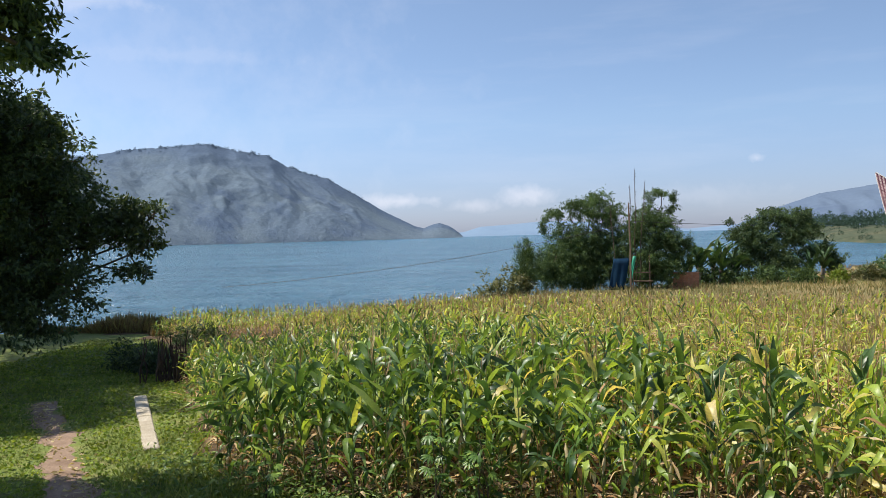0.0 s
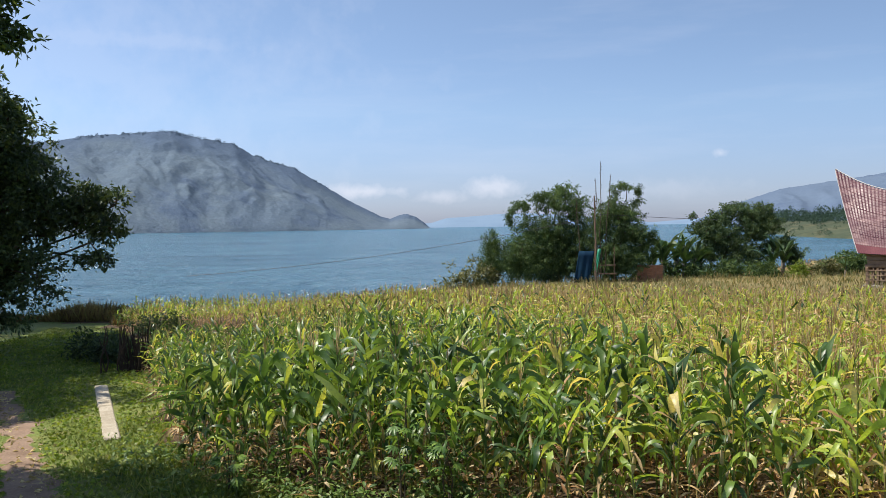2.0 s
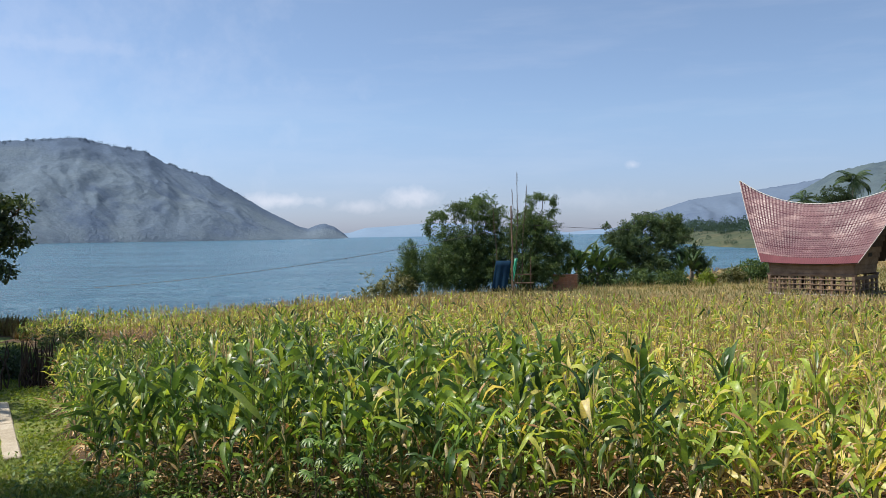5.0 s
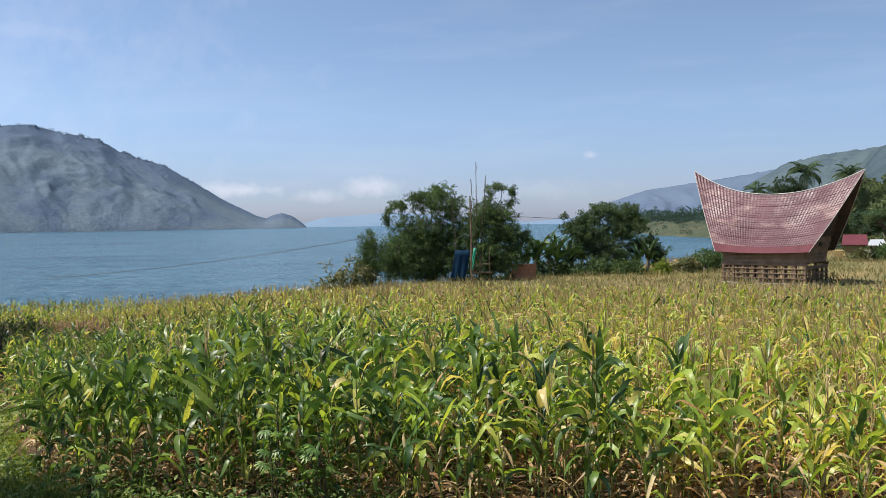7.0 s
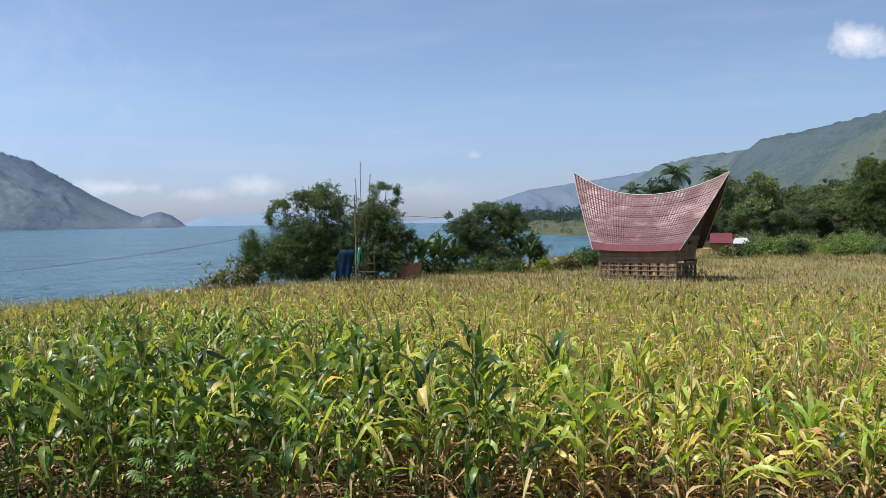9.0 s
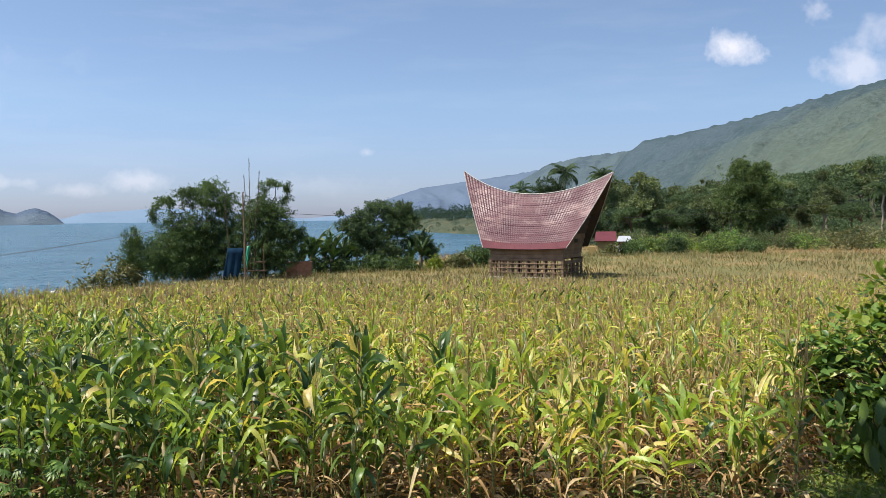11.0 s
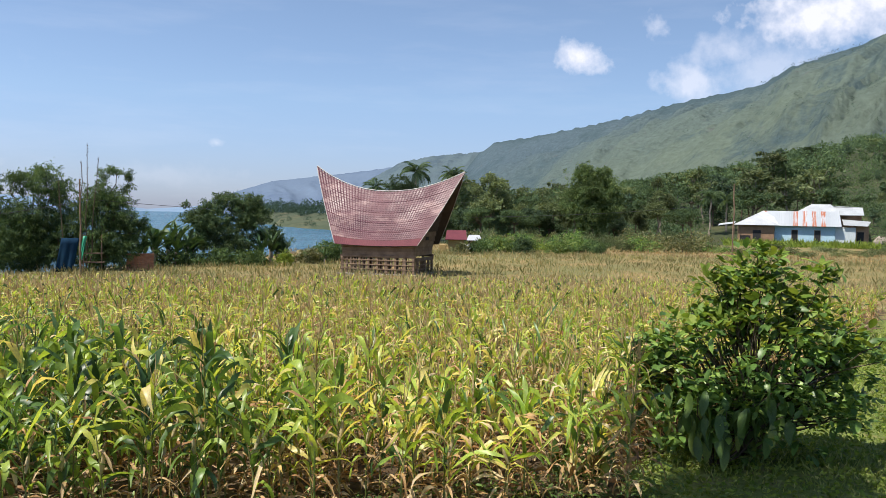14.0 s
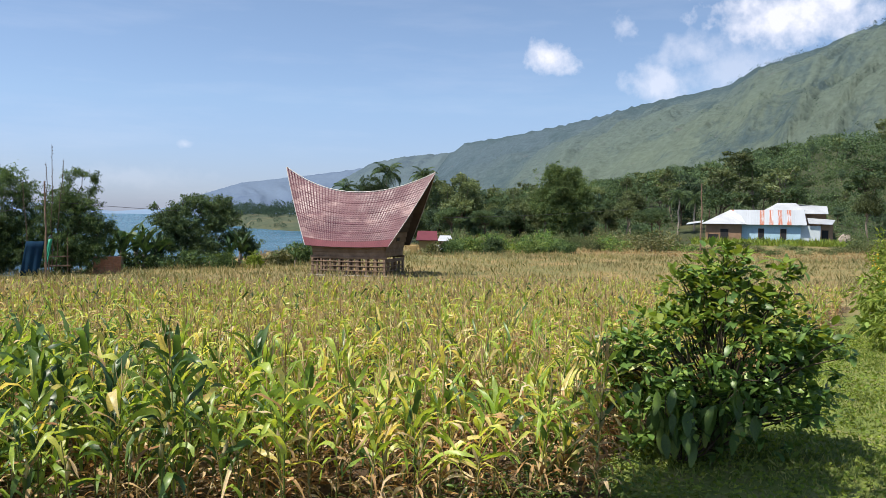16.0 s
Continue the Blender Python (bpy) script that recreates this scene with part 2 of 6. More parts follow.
ROOF_MAROON = plain_material("maroon_sheet", (0.085, 0.014, 0.024), (0.12, 0.025, 0.034), 1.0, 0.7, 0.2)
ROOF_PLAIN = plain_material("pale_sheet_roof", (0.34, 0.36, 0.38), (0.46, 0.48, 0.50), 0.6, 0.45, 0.15)
# Near-black panels stand in for the unlit space behind openings.
OPENING = plain_material("dark_interior", (0.012, 0.012, 0.014), (0.02, 0.02, 0.022))
ROCK = plain_material("grey_rock", (0.17, 0.145, 0.115), (0.30, 0.26, 0.21), 1.0, 0.9, 0.8)
WIRE = plain_material("black_cable", (0.02, 0.02, 0.02), (0.04, 0.04, 0.04), 3.0, 0.6)
POLE_WOOD = plain_material("grey_brown_pole", (0.12, 0.08, 0.055), (0.24, 0.16, 0.11), 2.0, 0.9, 0.4)
WHITE_SHEET = plain_material("white_sheet", (0.65, 0.62, 0.58), (0.8, 0.78, 0.74), 2.0, 0.8, 0.3)


def tile_material():
    """Painted pressed metal tiles, faded in patches; the palest patches are sun glints put into the colour."""
    m, n = material("faded_maroon_tile_with_glints")
    p = place(n)
    base = n.mix(n.span(n.noise(p, 0.5, 5.0, 0.65), 0.38, 0.68), (0.068, 0.021, 0.031), (0.11, 0.043, 0.054))
    bands = n.noise(n.add("ShaderNodeMapping", {"Vector": p, "Scale": (0.12, 0.12, 1.9)}).outputs[0], 1.3, 3.0)
    base = n.mix(n.span(bands, 0.47, 0.68, 0, 0.3), base, (0.22, 0.11, 0.12))
    base = n.mix(n.span(n.noise(p, 9.0, 4.0, 0.7), 0.5, 0.8, 0, 0.8), base, (0.22, 0.105, 0.115))
    # Pale patches imitate sunlight glinting off the metal.
    base = n.mix(n.span(n.noise(n.add("ShaderNodeMapping", {"Vector": p, "Scale": (1.0, 1.0, 2.6)}).outputs[0], 0.5, 5.0, 0.65), 0.52, 0.68, 0, 0.6), base, (0.38, 0.25, 0.235))
    rough = n.span(n.noise(p, 0.6, 5.0, 0.65), 0.38, 0.62, 0.4, 0.64)
    finish(n, n.add("ShaderNodeBsdfPrincipled", {"Base Color": base, "Roughness": rough, "Specular IOR Level": 0.42}).outputs[0])
    return m


def rust_roof_material():
    m, n = material("zinc_roof_with_rust")
    uv = n.add("ShaderNodeTexCoord").outputs["Object"]
    x = n.add("ShaderNodeSeparateXYZ", {0: uv}).outputs[0]
    sheet = n.math("FLOOR", n.math("DIVIDE", x, 0.8))
    rnd = n.add("ShaderNodeTexWhiteNoise", {"W": sheet}, dimensions="1D").outputs["Value"]
    col = n.mix(rnd, (0.34, 0.37, 0.40), (0.44, 0.47, 0.50))
    streak = n.noise(n.add("ShaderNodeMapping", {"Vector": uv, "Scale": (2.4, 0.25, 0.25)}).outputs[0], 1.6, 4.0)
    rust = n.math("MULTIPLY", n.span(rnd, 0.72, 0.78), n.span(streak, 0.36, 0.5))
    col = n.mix(rust, col, (0.36, 0.13, 0.07))
    finish(n, n.add("ShaderNodeBsdfPrincipled", {"Base Color": col, "Roughness": 0.45, "Metallic": 0.15}).outputs[0])
    return m


def water_material():
    m, n = material("lake_water")
    p = place(n)
    stretched = n.add("ShaderNodeMapping", {"Vector": p, "Scale": (0.55, 1.0, 1.0), "Rotation": (0, 0, 0.35)}).outputs[0]
    h = n.math("ADD", n.noise(stretched, 0.4, 6.0, 0.65), n.math("MULTIPLY", n.noise(stretched, 0.05, 6.0, 0.7), 4.0))
    b = n.add("ShaderNodeBump", {"Height": h, "Strength": 1.0, "Distance": 2.0})
    far = n.noise(n.add("ShaderNodeMapping", {"Vector": p, "Scale": (0.3, 1.0, 1.0)}).outputs[0], 0.012, 5.0, 0.6)
    col = n.mix(n.span(far, 0.35, 0.65), (0.022, 0.08, 0.125), (0.045, 0.125, 0.18))
    # Paler streaks put the bright facets of the ripples into the base colour.
    crest = n.span(n.noise(stretched, 0.035, 9.0, 0.82), 0.42, 0.62)
    col = n.mix(n.math("MULTIPLY", crest, 0.55), col, (0.10, 0.22, 0.30))
    finish(n, n.add("ShaderNodeBsdfPrincipled", {"Base Color": col, "Roughness": 0.22, "IOR": 1.33, "Normal": b.outputs[0]}).outputs[0])
    return m


def ground_material(name, dark, light, third, fine=9.0, scale=0.35):
    m, n = material(name)
    p = place(n)
    col = n.mix(n.span(n.noise(p, scale, 5.0, 0.65), 0.32, 0.68), dark, light)
    col = n.mix(n.span(n.noise(p, scale * 6, 5.0, 0.65), 0.5, 0.75), col, third)
    g = n.span(n.noise(p, fine, 6.0, 0.7), 0.25, 0.75, 0.65, 1.3)
    col = n.mix(1.0, col, n.add("ShaderNodeCombineColor", {0: g, 1: g, 2: g}).outputs[0], "MULTIPLY")
    b = n.add("ShaderNodeBump", {"Height": n.noise(p, fine, 6.0, 0.7), "Strength": 0.8, "Distance": 0.08})
    finish(n, n.add("ShaderNodeBsdfPrincipled", {"Base Color": col, "Roughness": 0.95, "Specular IOR Level": 0.2, "Normal": b.outputs[0]}).outputs[0])
    return m


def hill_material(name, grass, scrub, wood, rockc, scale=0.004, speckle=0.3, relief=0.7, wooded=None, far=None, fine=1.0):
    """Grass, scrub and rock in streaks that follow the gullies; far: a span of distance and the haze tint painted in
    over it.
    """
    m, n = material(name)
    p = place(n)
    uv = n.add("ShaderNodeTexCoord").outputs["UV"]
    along = n.add("ShaderNodeMapping", {"Vector": uv, "Scale": (1.0, 2.6, 1.0)}).outputs[0]
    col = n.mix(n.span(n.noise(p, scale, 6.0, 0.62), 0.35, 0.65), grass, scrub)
    # Aerial haze put into the base colour, growing with distance.
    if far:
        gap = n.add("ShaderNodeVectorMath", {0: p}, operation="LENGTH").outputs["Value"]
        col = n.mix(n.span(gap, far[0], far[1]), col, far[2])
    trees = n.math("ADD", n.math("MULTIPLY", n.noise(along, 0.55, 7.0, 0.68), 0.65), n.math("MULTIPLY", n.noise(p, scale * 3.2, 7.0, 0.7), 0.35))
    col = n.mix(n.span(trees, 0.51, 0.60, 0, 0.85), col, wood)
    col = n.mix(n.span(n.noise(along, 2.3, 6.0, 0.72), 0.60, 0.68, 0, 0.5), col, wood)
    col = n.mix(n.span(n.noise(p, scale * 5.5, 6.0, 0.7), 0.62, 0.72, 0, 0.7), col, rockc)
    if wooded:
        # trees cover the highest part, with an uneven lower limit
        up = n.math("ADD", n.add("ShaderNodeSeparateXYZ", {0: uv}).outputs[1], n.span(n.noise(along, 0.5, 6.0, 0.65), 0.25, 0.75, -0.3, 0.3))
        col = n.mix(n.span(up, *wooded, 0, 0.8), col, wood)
    g = n.span(n.noise(p, scale * 25, 6.0, 0.75), 0.25, 0.75, 1 - speckle, 1 + speckle)
    col = n.mix(1.0, col, n.add("ShaderNodeCombineColor", {0: g, 1: g, 2: g}).outputs[0], "MULTIPLY")
    b = n.add("ShaderNodeBump", {"Height": n.noise(p, scale * 12, 8.0, 0.7), "Strength": relief, "Distance": 10.0 * fine})
    finish(n, n.add("ShaderNodeBsdfPrincipled", {"Base Color": col, "Roughness": 1.0, "Specular IOR Level": 0.0, "Normal": b.outputs[0]}).outputs[0])
    return m


TILE = tile_material()
RUST_ROOF = rust_roof_material()
WATER = water_material()
LAWN = ground_material("lawn", (0.11, 0.15, 0.035), (0.19, 0.23, 0.06), (0.26, 0.22, 0.10))
SOIL = ground_material("field_soil", (0.065, 0.045, 0.028), (0.125, 0.088, 0.052), (0.20, 0.145, 0.08))
MEADOW = ground_material("dry_meadow", (0.135, 0.14, 0.055), (0.24, 0.185, 0.08), (0.34, 0.21, 0.10), 3.0, 0.05)
WOODLAND = ground_material("woodland_floor", (0.03, 0.04, 0.018), (0.05, 0.062, 0.026), (0.08, 0.075, 0.035), 0.8, 0.03)
# Grass across the bay, greyed by haze that is painted in.
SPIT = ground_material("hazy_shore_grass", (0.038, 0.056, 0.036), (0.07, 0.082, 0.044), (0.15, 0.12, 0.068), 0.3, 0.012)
# These slopes carry their bluish haze in the base colours.
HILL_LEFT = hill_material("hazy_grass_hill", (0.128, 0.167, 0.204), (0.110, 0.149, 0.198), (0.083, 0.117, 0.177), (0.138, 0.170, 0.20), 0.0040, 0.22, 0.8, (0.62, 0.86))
HILL_RIGHT = hill_material("haze_tinted_green_hill", (0.123, 0.156, 0.124), (0.105, 0.136, 0.118), (0.058, 0.089, 0.102), (0.136, 0.134, 0.138), 0.0055, 0.3, 0.9, (0.80, 1.0), (950, 1650, (0.080, 0.114, 0.136)))
# Farther hills: stronger blue haze painted straight into all their colours.
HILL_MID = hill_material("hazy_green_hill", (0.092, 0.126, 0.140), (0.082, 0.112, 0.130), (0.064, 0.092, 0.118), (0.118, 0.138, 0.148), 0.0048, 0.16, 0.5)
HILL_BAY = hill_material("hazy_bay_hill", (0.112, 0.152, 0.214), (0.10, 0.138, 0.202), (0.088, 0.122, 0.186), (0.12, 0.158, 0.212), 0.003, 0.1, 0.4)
HILL_FAR = hill_material("haze_blue_ridge", (0.165, 0.235, 0.325), (0.155, 0.225, 0.315), (0.148, 0.215, 0.305), (0.165, 0.235, 0.325), 0.002, 0.05, 0.1)


# ---- building helpers ----
def mesh_from(name, verts, faces, mats, index=None, smooth=False):
    """A mesh from arrays; faces all have the same number of corners, or are a list of such arrays."""
    me = bpy.data.meshes.new(name)
    verts = np.asarray(verts, dtype=np.float32).reshape(-1, 3)
    groups = faces if isinstance(faces, list) and len(faces) and isinstance(faces[0], np.ndarray) else [np.asarray(faces, dtype=np.int32)]
    groups = [np.asarray(g, dtype=np.int32) for g in groups if len(g)]
    loops = np.concatenate([g.ravel() for g in groups])
    sizes = np.concatenate([np.full(len(g), g.shape[1], dtype=np.int32) for g in groups])
    starts = np.concatenate([[0], np.cumsum(sizes)[:-1]]).astype(np.int32)
    me.vertices.add(len(verts)), me.loops.add(len(loops)), me.polygons.add(len(sizes))
    me.vertices.foreach_set("co", verts.ravel())
    me.loops.foreach_set("vertex_index", loops.astype(np.int32))
    me.polygons.foreach_set("loop_start", starts)
    for mt in (mats if isinstance(mats, (list, tuple)) else [mats]):
        me.materials.append(mt)
    if index is not None:
        me.polygons.foreach_set("material_index", np.asarray(index, dtype=np.int32))
    me.polygons.foreach_set("use_smooth", np.full(len(sizes), smooth))
    me.update(calc_edges=True)
    me.validate()
    return me


def part(name, me, parent=None, label="", m=None):
    ob = new(name, me)
    if parent is not None:
        ob.parent = parent
    if m is not None:
        ob.matrix_basis = m
    return tagged(ob, label)


def thing(name, m, label, category, group="", kind=""):
    ob = new(name)
    ob.empty_display_size = 0.2
    ob.matrix_basis = m
    return tagged(ob, label, category, group, kind)


class Soup:
    """Collects pieces of geometry for one mesh."""

    def __init__(self):
        self.v, self.q, self.t, self.count = [], [], [], 0

    def add(self, verts, quads=(), tris=()):
        verts = np.asarray(verts, dtype=float).reshape(-1, 3)
        if len(quads):
            self.q.append(np.asarray(quads, dtype=np.int32) + self.count)
        if len(tris):
            self.t.append(np.asarray(tris, dtype=np.int32) + self.count)
        self.v.append(verts)
        self.count += len(verts)
        return self

    def mesh(self, name, mats, smooth=False):
        groups = [np.concatenate(g) for g in (self.q, self.t) if g]
        return mesh_from(name, np.concatenate(self.v), groups, mats, None, smooth)


BOX_Q = np.array([(0, 3, 2, 1), (4, 5, 6, 7), (0, 1, 5, 4), (1, 2, 6, 5), (2, 3, 7, 6), (3, 0, 4, 7)])


def box(x0, x1, y0, y1, z0, z1):
    return np.array([(x0, y0, z0), (x1, y0, z0), (x1, y1, z0), (x0, y1, z0), (x0, y0, z1), (x1, y0, z1), (x1, y1, z1), (x0, y1, z1)], dtype=float)


def box_mesh(name, x0, x1, y0, y1, z0, z1, mat, bevel=0.012):
    """A box with narrow chamfers."""
    bm = bmesh.new()
    vs = [bm.verts.new(c) for c in box(x0, x1, y0, y1, z0, z1)]
    for f in BOX_Q:
        bm.faces.new([vs[i] for i in f])
    if bevel:
        bmesh.ops.bevel(bm, geom=list(bm.edges), offset=min(bevel, 0.3 * min(x1 - x0, y1 - y0, z1 - z0)), segments=1, affect="EDGES")
    me = bpy.data.meshes.new(name)
    bm.to_mesh(me)
    bm.free()
    me.materials.append(mat)
    return me


def tube(points, radii, sides=7):
    """Vertices and quads of a tapering tube along points."""
    pts = np.asarray(points, dtype=float)
    tang = np.gradient(pts, axis=0)
    tang /= np.linalg.norm(tang, axis=1)[:, None] + 1e-9
    ref = np.where(np.abs(tang[:, 2:3]) > 0.9, np.array([[1.0, 0, 0]]), np.array([[0, 0, 1.0]]))
    a = np.cross(tang, ref)
    a /= np.linalg.norm(a, axis=1)[:, None] + 1e-9
    b = np.cross(tang, a)
    ang = np.arange(sides) * 2 * np.pi / sides
    ring = a[:, None] * np.cos(ang)[None, :, None] + b[:, None] * np.sin(ang)[None, :, None]
    v = pts[:, None] + ring * np.asarray(radii, dtype=float)[:, None, None]
    q = []
    for i in range(len(pts) - 1):
        for k in range(sides):
            j = (k + 1) % sides
            q.append((i * sides + k, i * sides + j, (i + 1) * sides + j, (i + 1) * sides + k))
    return v.reshape(-1, 3), q


def bend(p, q, rng, steps=5, wobble=0.08):
    p, q = np.asarray(p, float), np.asarray(q, float)
    t = np.linspace(0, 1, steps)[:, None]
    pts = p + (q - p) * t
    off = rng.normal(size=(steps, 3)) * wobble * np.linalg.norm(q - p)
    off[0] = off[-1] = 0
    return pts + off


def unit(a):
    return a / (np.linalg.norm(a, axis=-1, keepdims=True) + 1e-9)


def leaf_quads(base, way, length, width, rng, fold=0.25):
    """One bent diamond for each leaf."""
    n = len(base)
    side = unit(np.cross(way, rng.normal(size=(n, 3))))
    up = np.cross(side, way)
    mid = base + way * length[:, None] * 0.45
    v = np.stack([base, mid + side * width[:, None] / 2 + up * width[:, None] * fold, base + way * length[:, None],
                  mid - side * width[:, None] / 2 + up * width[:, None] * fold], 1)
    return v.reshape(-1, 3), np.arange(n * 4, dtype=np.int32).reshape(n, 4)


def crown_leaves(lobes, rng, clumps, per, leaf, spread, droop=0.35, inside=0.55, aspect=0.38, shag=0.22):
    """Leaves in many small clumps over the outer part of the lobes; gaps stay between the clumps."""
    vol = np.array([(l[3] * l[4] + l[4] * l[5] + l[3] * l[5]) for l in lobes])
    pick = rng.choice(len(lobes), size=clumps, p=vol / vol.sum())
    L = np.array(lobes)[pick]
    d = unit(rng.normal(size=(clumps, 3)))
    rad = inside + (1.08 - inside) * rng.random(clumps) ** 0.6
    rad *= 1 + 0.12 * rng.normal(size=clumps)
    lump = np.array([noise.noise(Vector(a) * 2.1 + Vector(l[:3]) * 1.7) for a, l in zip(d, L)])
    rad *= 1 + 0.28 * lump
    rad += np.where(rng.random(clumps) < shag, rng.exponential(0.16, clumps), 0)
    centre = L[:, :3] + d * L[:, 3:6] * rad[:, None]
    out = unit(d * L[:, 3:6] + 1e-6)
    k = rng.integers(int(per * 0.6), int(per * 1.4) + 1, size=clumps)
    idx = np.repeat(np.arange(clumps), k)
    n = len(idx)
    size = spread * (0.7 + 0.6 * rng.random(clumps))
    base = centre[idx] + rng.normal(size=(n, 3)) * size[idx][:, None] * np.array([0.55, 0.55, 0.4])
    way = unit(out[idx] * 0.55 + rng.normal(size=(n, 3)) * 0.75 + np.array([0, 0, -droop]))
    ln = leaf * (0.65 + 0.7 * rng.random(n))
    v, q = leaf_quads(base, way, ln, ln * aspect, rng)
    return v, q, centre


def make_tree(name, at, lobes, rng, label, trunk_h, trunk_r, leaf, clumps, per, spread, leaf_mat, bark=None, droop=0.35, inside=0.55, group="",
              category="tree", aspect=0.38, lean=(0, 0), twigs=40, shag=0.22):
    """A tree whose lobes are given from the foot of its trunk."""
    root = thing(name, pose(*at), label, category, group)
    s = Soup()
    top = np.array([lean[0], lean[1], trunk_h])
    s.add(*tube(bend((0, 0, -0.3), top, rng, 6, 0.03), np.linspace(trunk_r * 1.25, trunk_r * 0.75, 6), 9))
    v, q, cen = crown_leaves(lobes, rng, clumps, per, leaf, spread, droop, inside, aspect, shag)
    for l in lobes:
        c = np.array(l[:3])
        r0 = trunk_r * 0.6 * min(1.0, 0.35 + l[3] / (max(x[3] for x in lobes) * 1.5))
        s.add(*tube(bend(top * 0.92, c, rng, 6, 0.06), np.linspace(r0, r0 * 0.3, 6), 6))
    for c in cen[:twigs]:
        j = min(lobes, key=lambda l: sum((l[i] - c[i]) ** 2 for i in range(3)))
        s.add(*tube(bend(j[:3], c, rng, 4, 0.08), np.linspace(trunk_r * 0.16, trunk_r * 0.05, 4), 4))
    part("trunk", s.mesh(name + "_wood", bark or BARK, True), root)
    part("crown", mesh_from(name + "_leaves", v, q, leaf_mat), root)
    return root


# ---- lie of the land ----
SHORE_AZ = (-180, -120, -70, -40, -20, -8, 0, 8, 16, 21, 24, 27, 30, 33, 36, 180)
SHORE_R = (6000, 600, 90, 56, 50, 54, 60, 70, 80, 88, 105, 140, 200, 330, 6000, 6000)
SPIT_AZ = (-180, 20, 22, 24, 27, 31, 36, 180)
SPIT_R = (6000, 6000, 680, 450, 385, 340, 290, 100)
RISE_AZ = (-180, 38, 44, 50, 60, 70, 100, 180)
RISE = (0.0, 0.0, 0.03, 0.08, 0.16, 0.2, 0.1, 0.0)


def smooth01(t):
    t = np.clip(t, 0, 1)
    return t * t * (3 - 2 * t)


def land(x, y):
    """Height of the ground."""
    x, y = np.asarray(x, float), np.asarray(y, float)
    r, az = np.hypot(x, y), np.degrees(np.arctan2(x, y))
    z = -0.012 * np.minimum(r, 150) + np.interp(az, RISE_AZ, RISE) * np.clip(r - 150, 0, 190)
    z = z + 0.8 * smooth01((r - 58) / 22) * np.interp(az, (29, 34, 90, 120), (0, 1, 1, 0)) + 0.7 * smooth01((r - 102) / 38) * np.interp(az, (40, 47, 90, 120), (0, 1, 1, 0))
    s1 = np.interp(az, SHORE_AZ, SHORE_R) - r
    s2 = r - np.interp(az, SPIT_AZ, SPIT_R)
    z = np.where((s2 > 0) & (s1 < 0), np.maximum(LAKE + 0.3, -3.7 + np.minimum(s2 * 0.055, 7)), z)
    m = smooth01((np.maximum(s1, s2) + 9) / 16)
    bumps = 0.05 * np.sin(x * 0.9 + 1.3 * np.sin(y * 0.5)) * np.sin(y * 0.8 + np.sin(x * 0.4)) + 0.02 * np.sin(x * 2.3 + y * 1.7)
    return -9 + (z + bumps + 9) * m


def gz(x, y):
    return float(land(x, y))


FIELD = [(-3.3, 12.8), (2.5, 10.0), (8.6, 7.4), (10.2, 9.0), (19.0, 11.6), (28.5, 15.2), (40.0, 20.5), (38.0, 24.5), (32.0, 29.5), (22.5, 32.0), (16.0, 35.0), (7.0, 39.5),
         (-4.0, 42.0), (-16.0, 43.0), (-20.0, 40.0), (-13.5, 38.6), (-9.0, 29.0), (-6.6, 21.5)]


def in_field(x, y, poly=FIELD):
    x, y = np.asarray(x, float), np.asarray(y, float)
    inside = np.zeros(x.shape, bool)
    for (x0, y0), (x1, y1) in zip(poly, poly[1:] + poly[:1]):
        cross = ((y0 > y) != (y1 > y)) & (x < (x1 - x0) * (y - y0) / (y1 - y0 + 1e-12) + x0)
        inside ^= cross
    return inside


def build_ground():
    n = 125
    k = math.asinh(4600 / 9.0)
    c = 9.0 * np.sinh(k * np.linspace(-1, 1, 2 * n + 1))
    X, Y = np.meshgrid(c + 6, c + 18, indexing="ij")
    Z = land(X, Y)
    m = 2 * n + 1
    i, j = np.meshgrid(np.arange(m - 1), np.arange(m - 1), indexing="ij")
    q = np.stack([i * m + j, (i + 1) * m + j, (i + 1) * m + j + 1, i * m + j + 1], -1).reshape(-1, 4)
    cx, cy = (X[:-1, :-1] + X[1:, 1:]).ravel() / 2, (Y[:-1, :-1] + Y[1:, 1:]).ravel() / 2
    r, az = np.hypot(cx, cy), np.degrees(np.arctan2(cx, cy))
    idx = np.where(in_field(cx, cy), 1, np.where(r > 135, 3, np.where((r > 42) & (az > -5) & (az < 75), 2, 0)))
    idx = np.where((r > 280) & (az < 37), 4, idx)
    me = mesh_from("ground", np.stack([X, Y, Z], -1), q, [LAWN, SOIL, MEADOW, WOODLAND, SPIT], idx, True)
    tagged(new("ground", me), "grassy ground, field soil and dry meadow falling to the lake", "ground", kind="structure")
    s = 4700
    me = mesh_from("lake", [(-s, -s, LAKE), (s, -s, LAKE), (s, s, LAKE), (-s, s, LAKE)], [(0, 1, 2, 3)], WATER)
    tagged(new("water", me), "wind-ruffled blue lake water", "lake", kind="structure")


build_ground()


# ---- hills ----
HILL_POINTS = {}


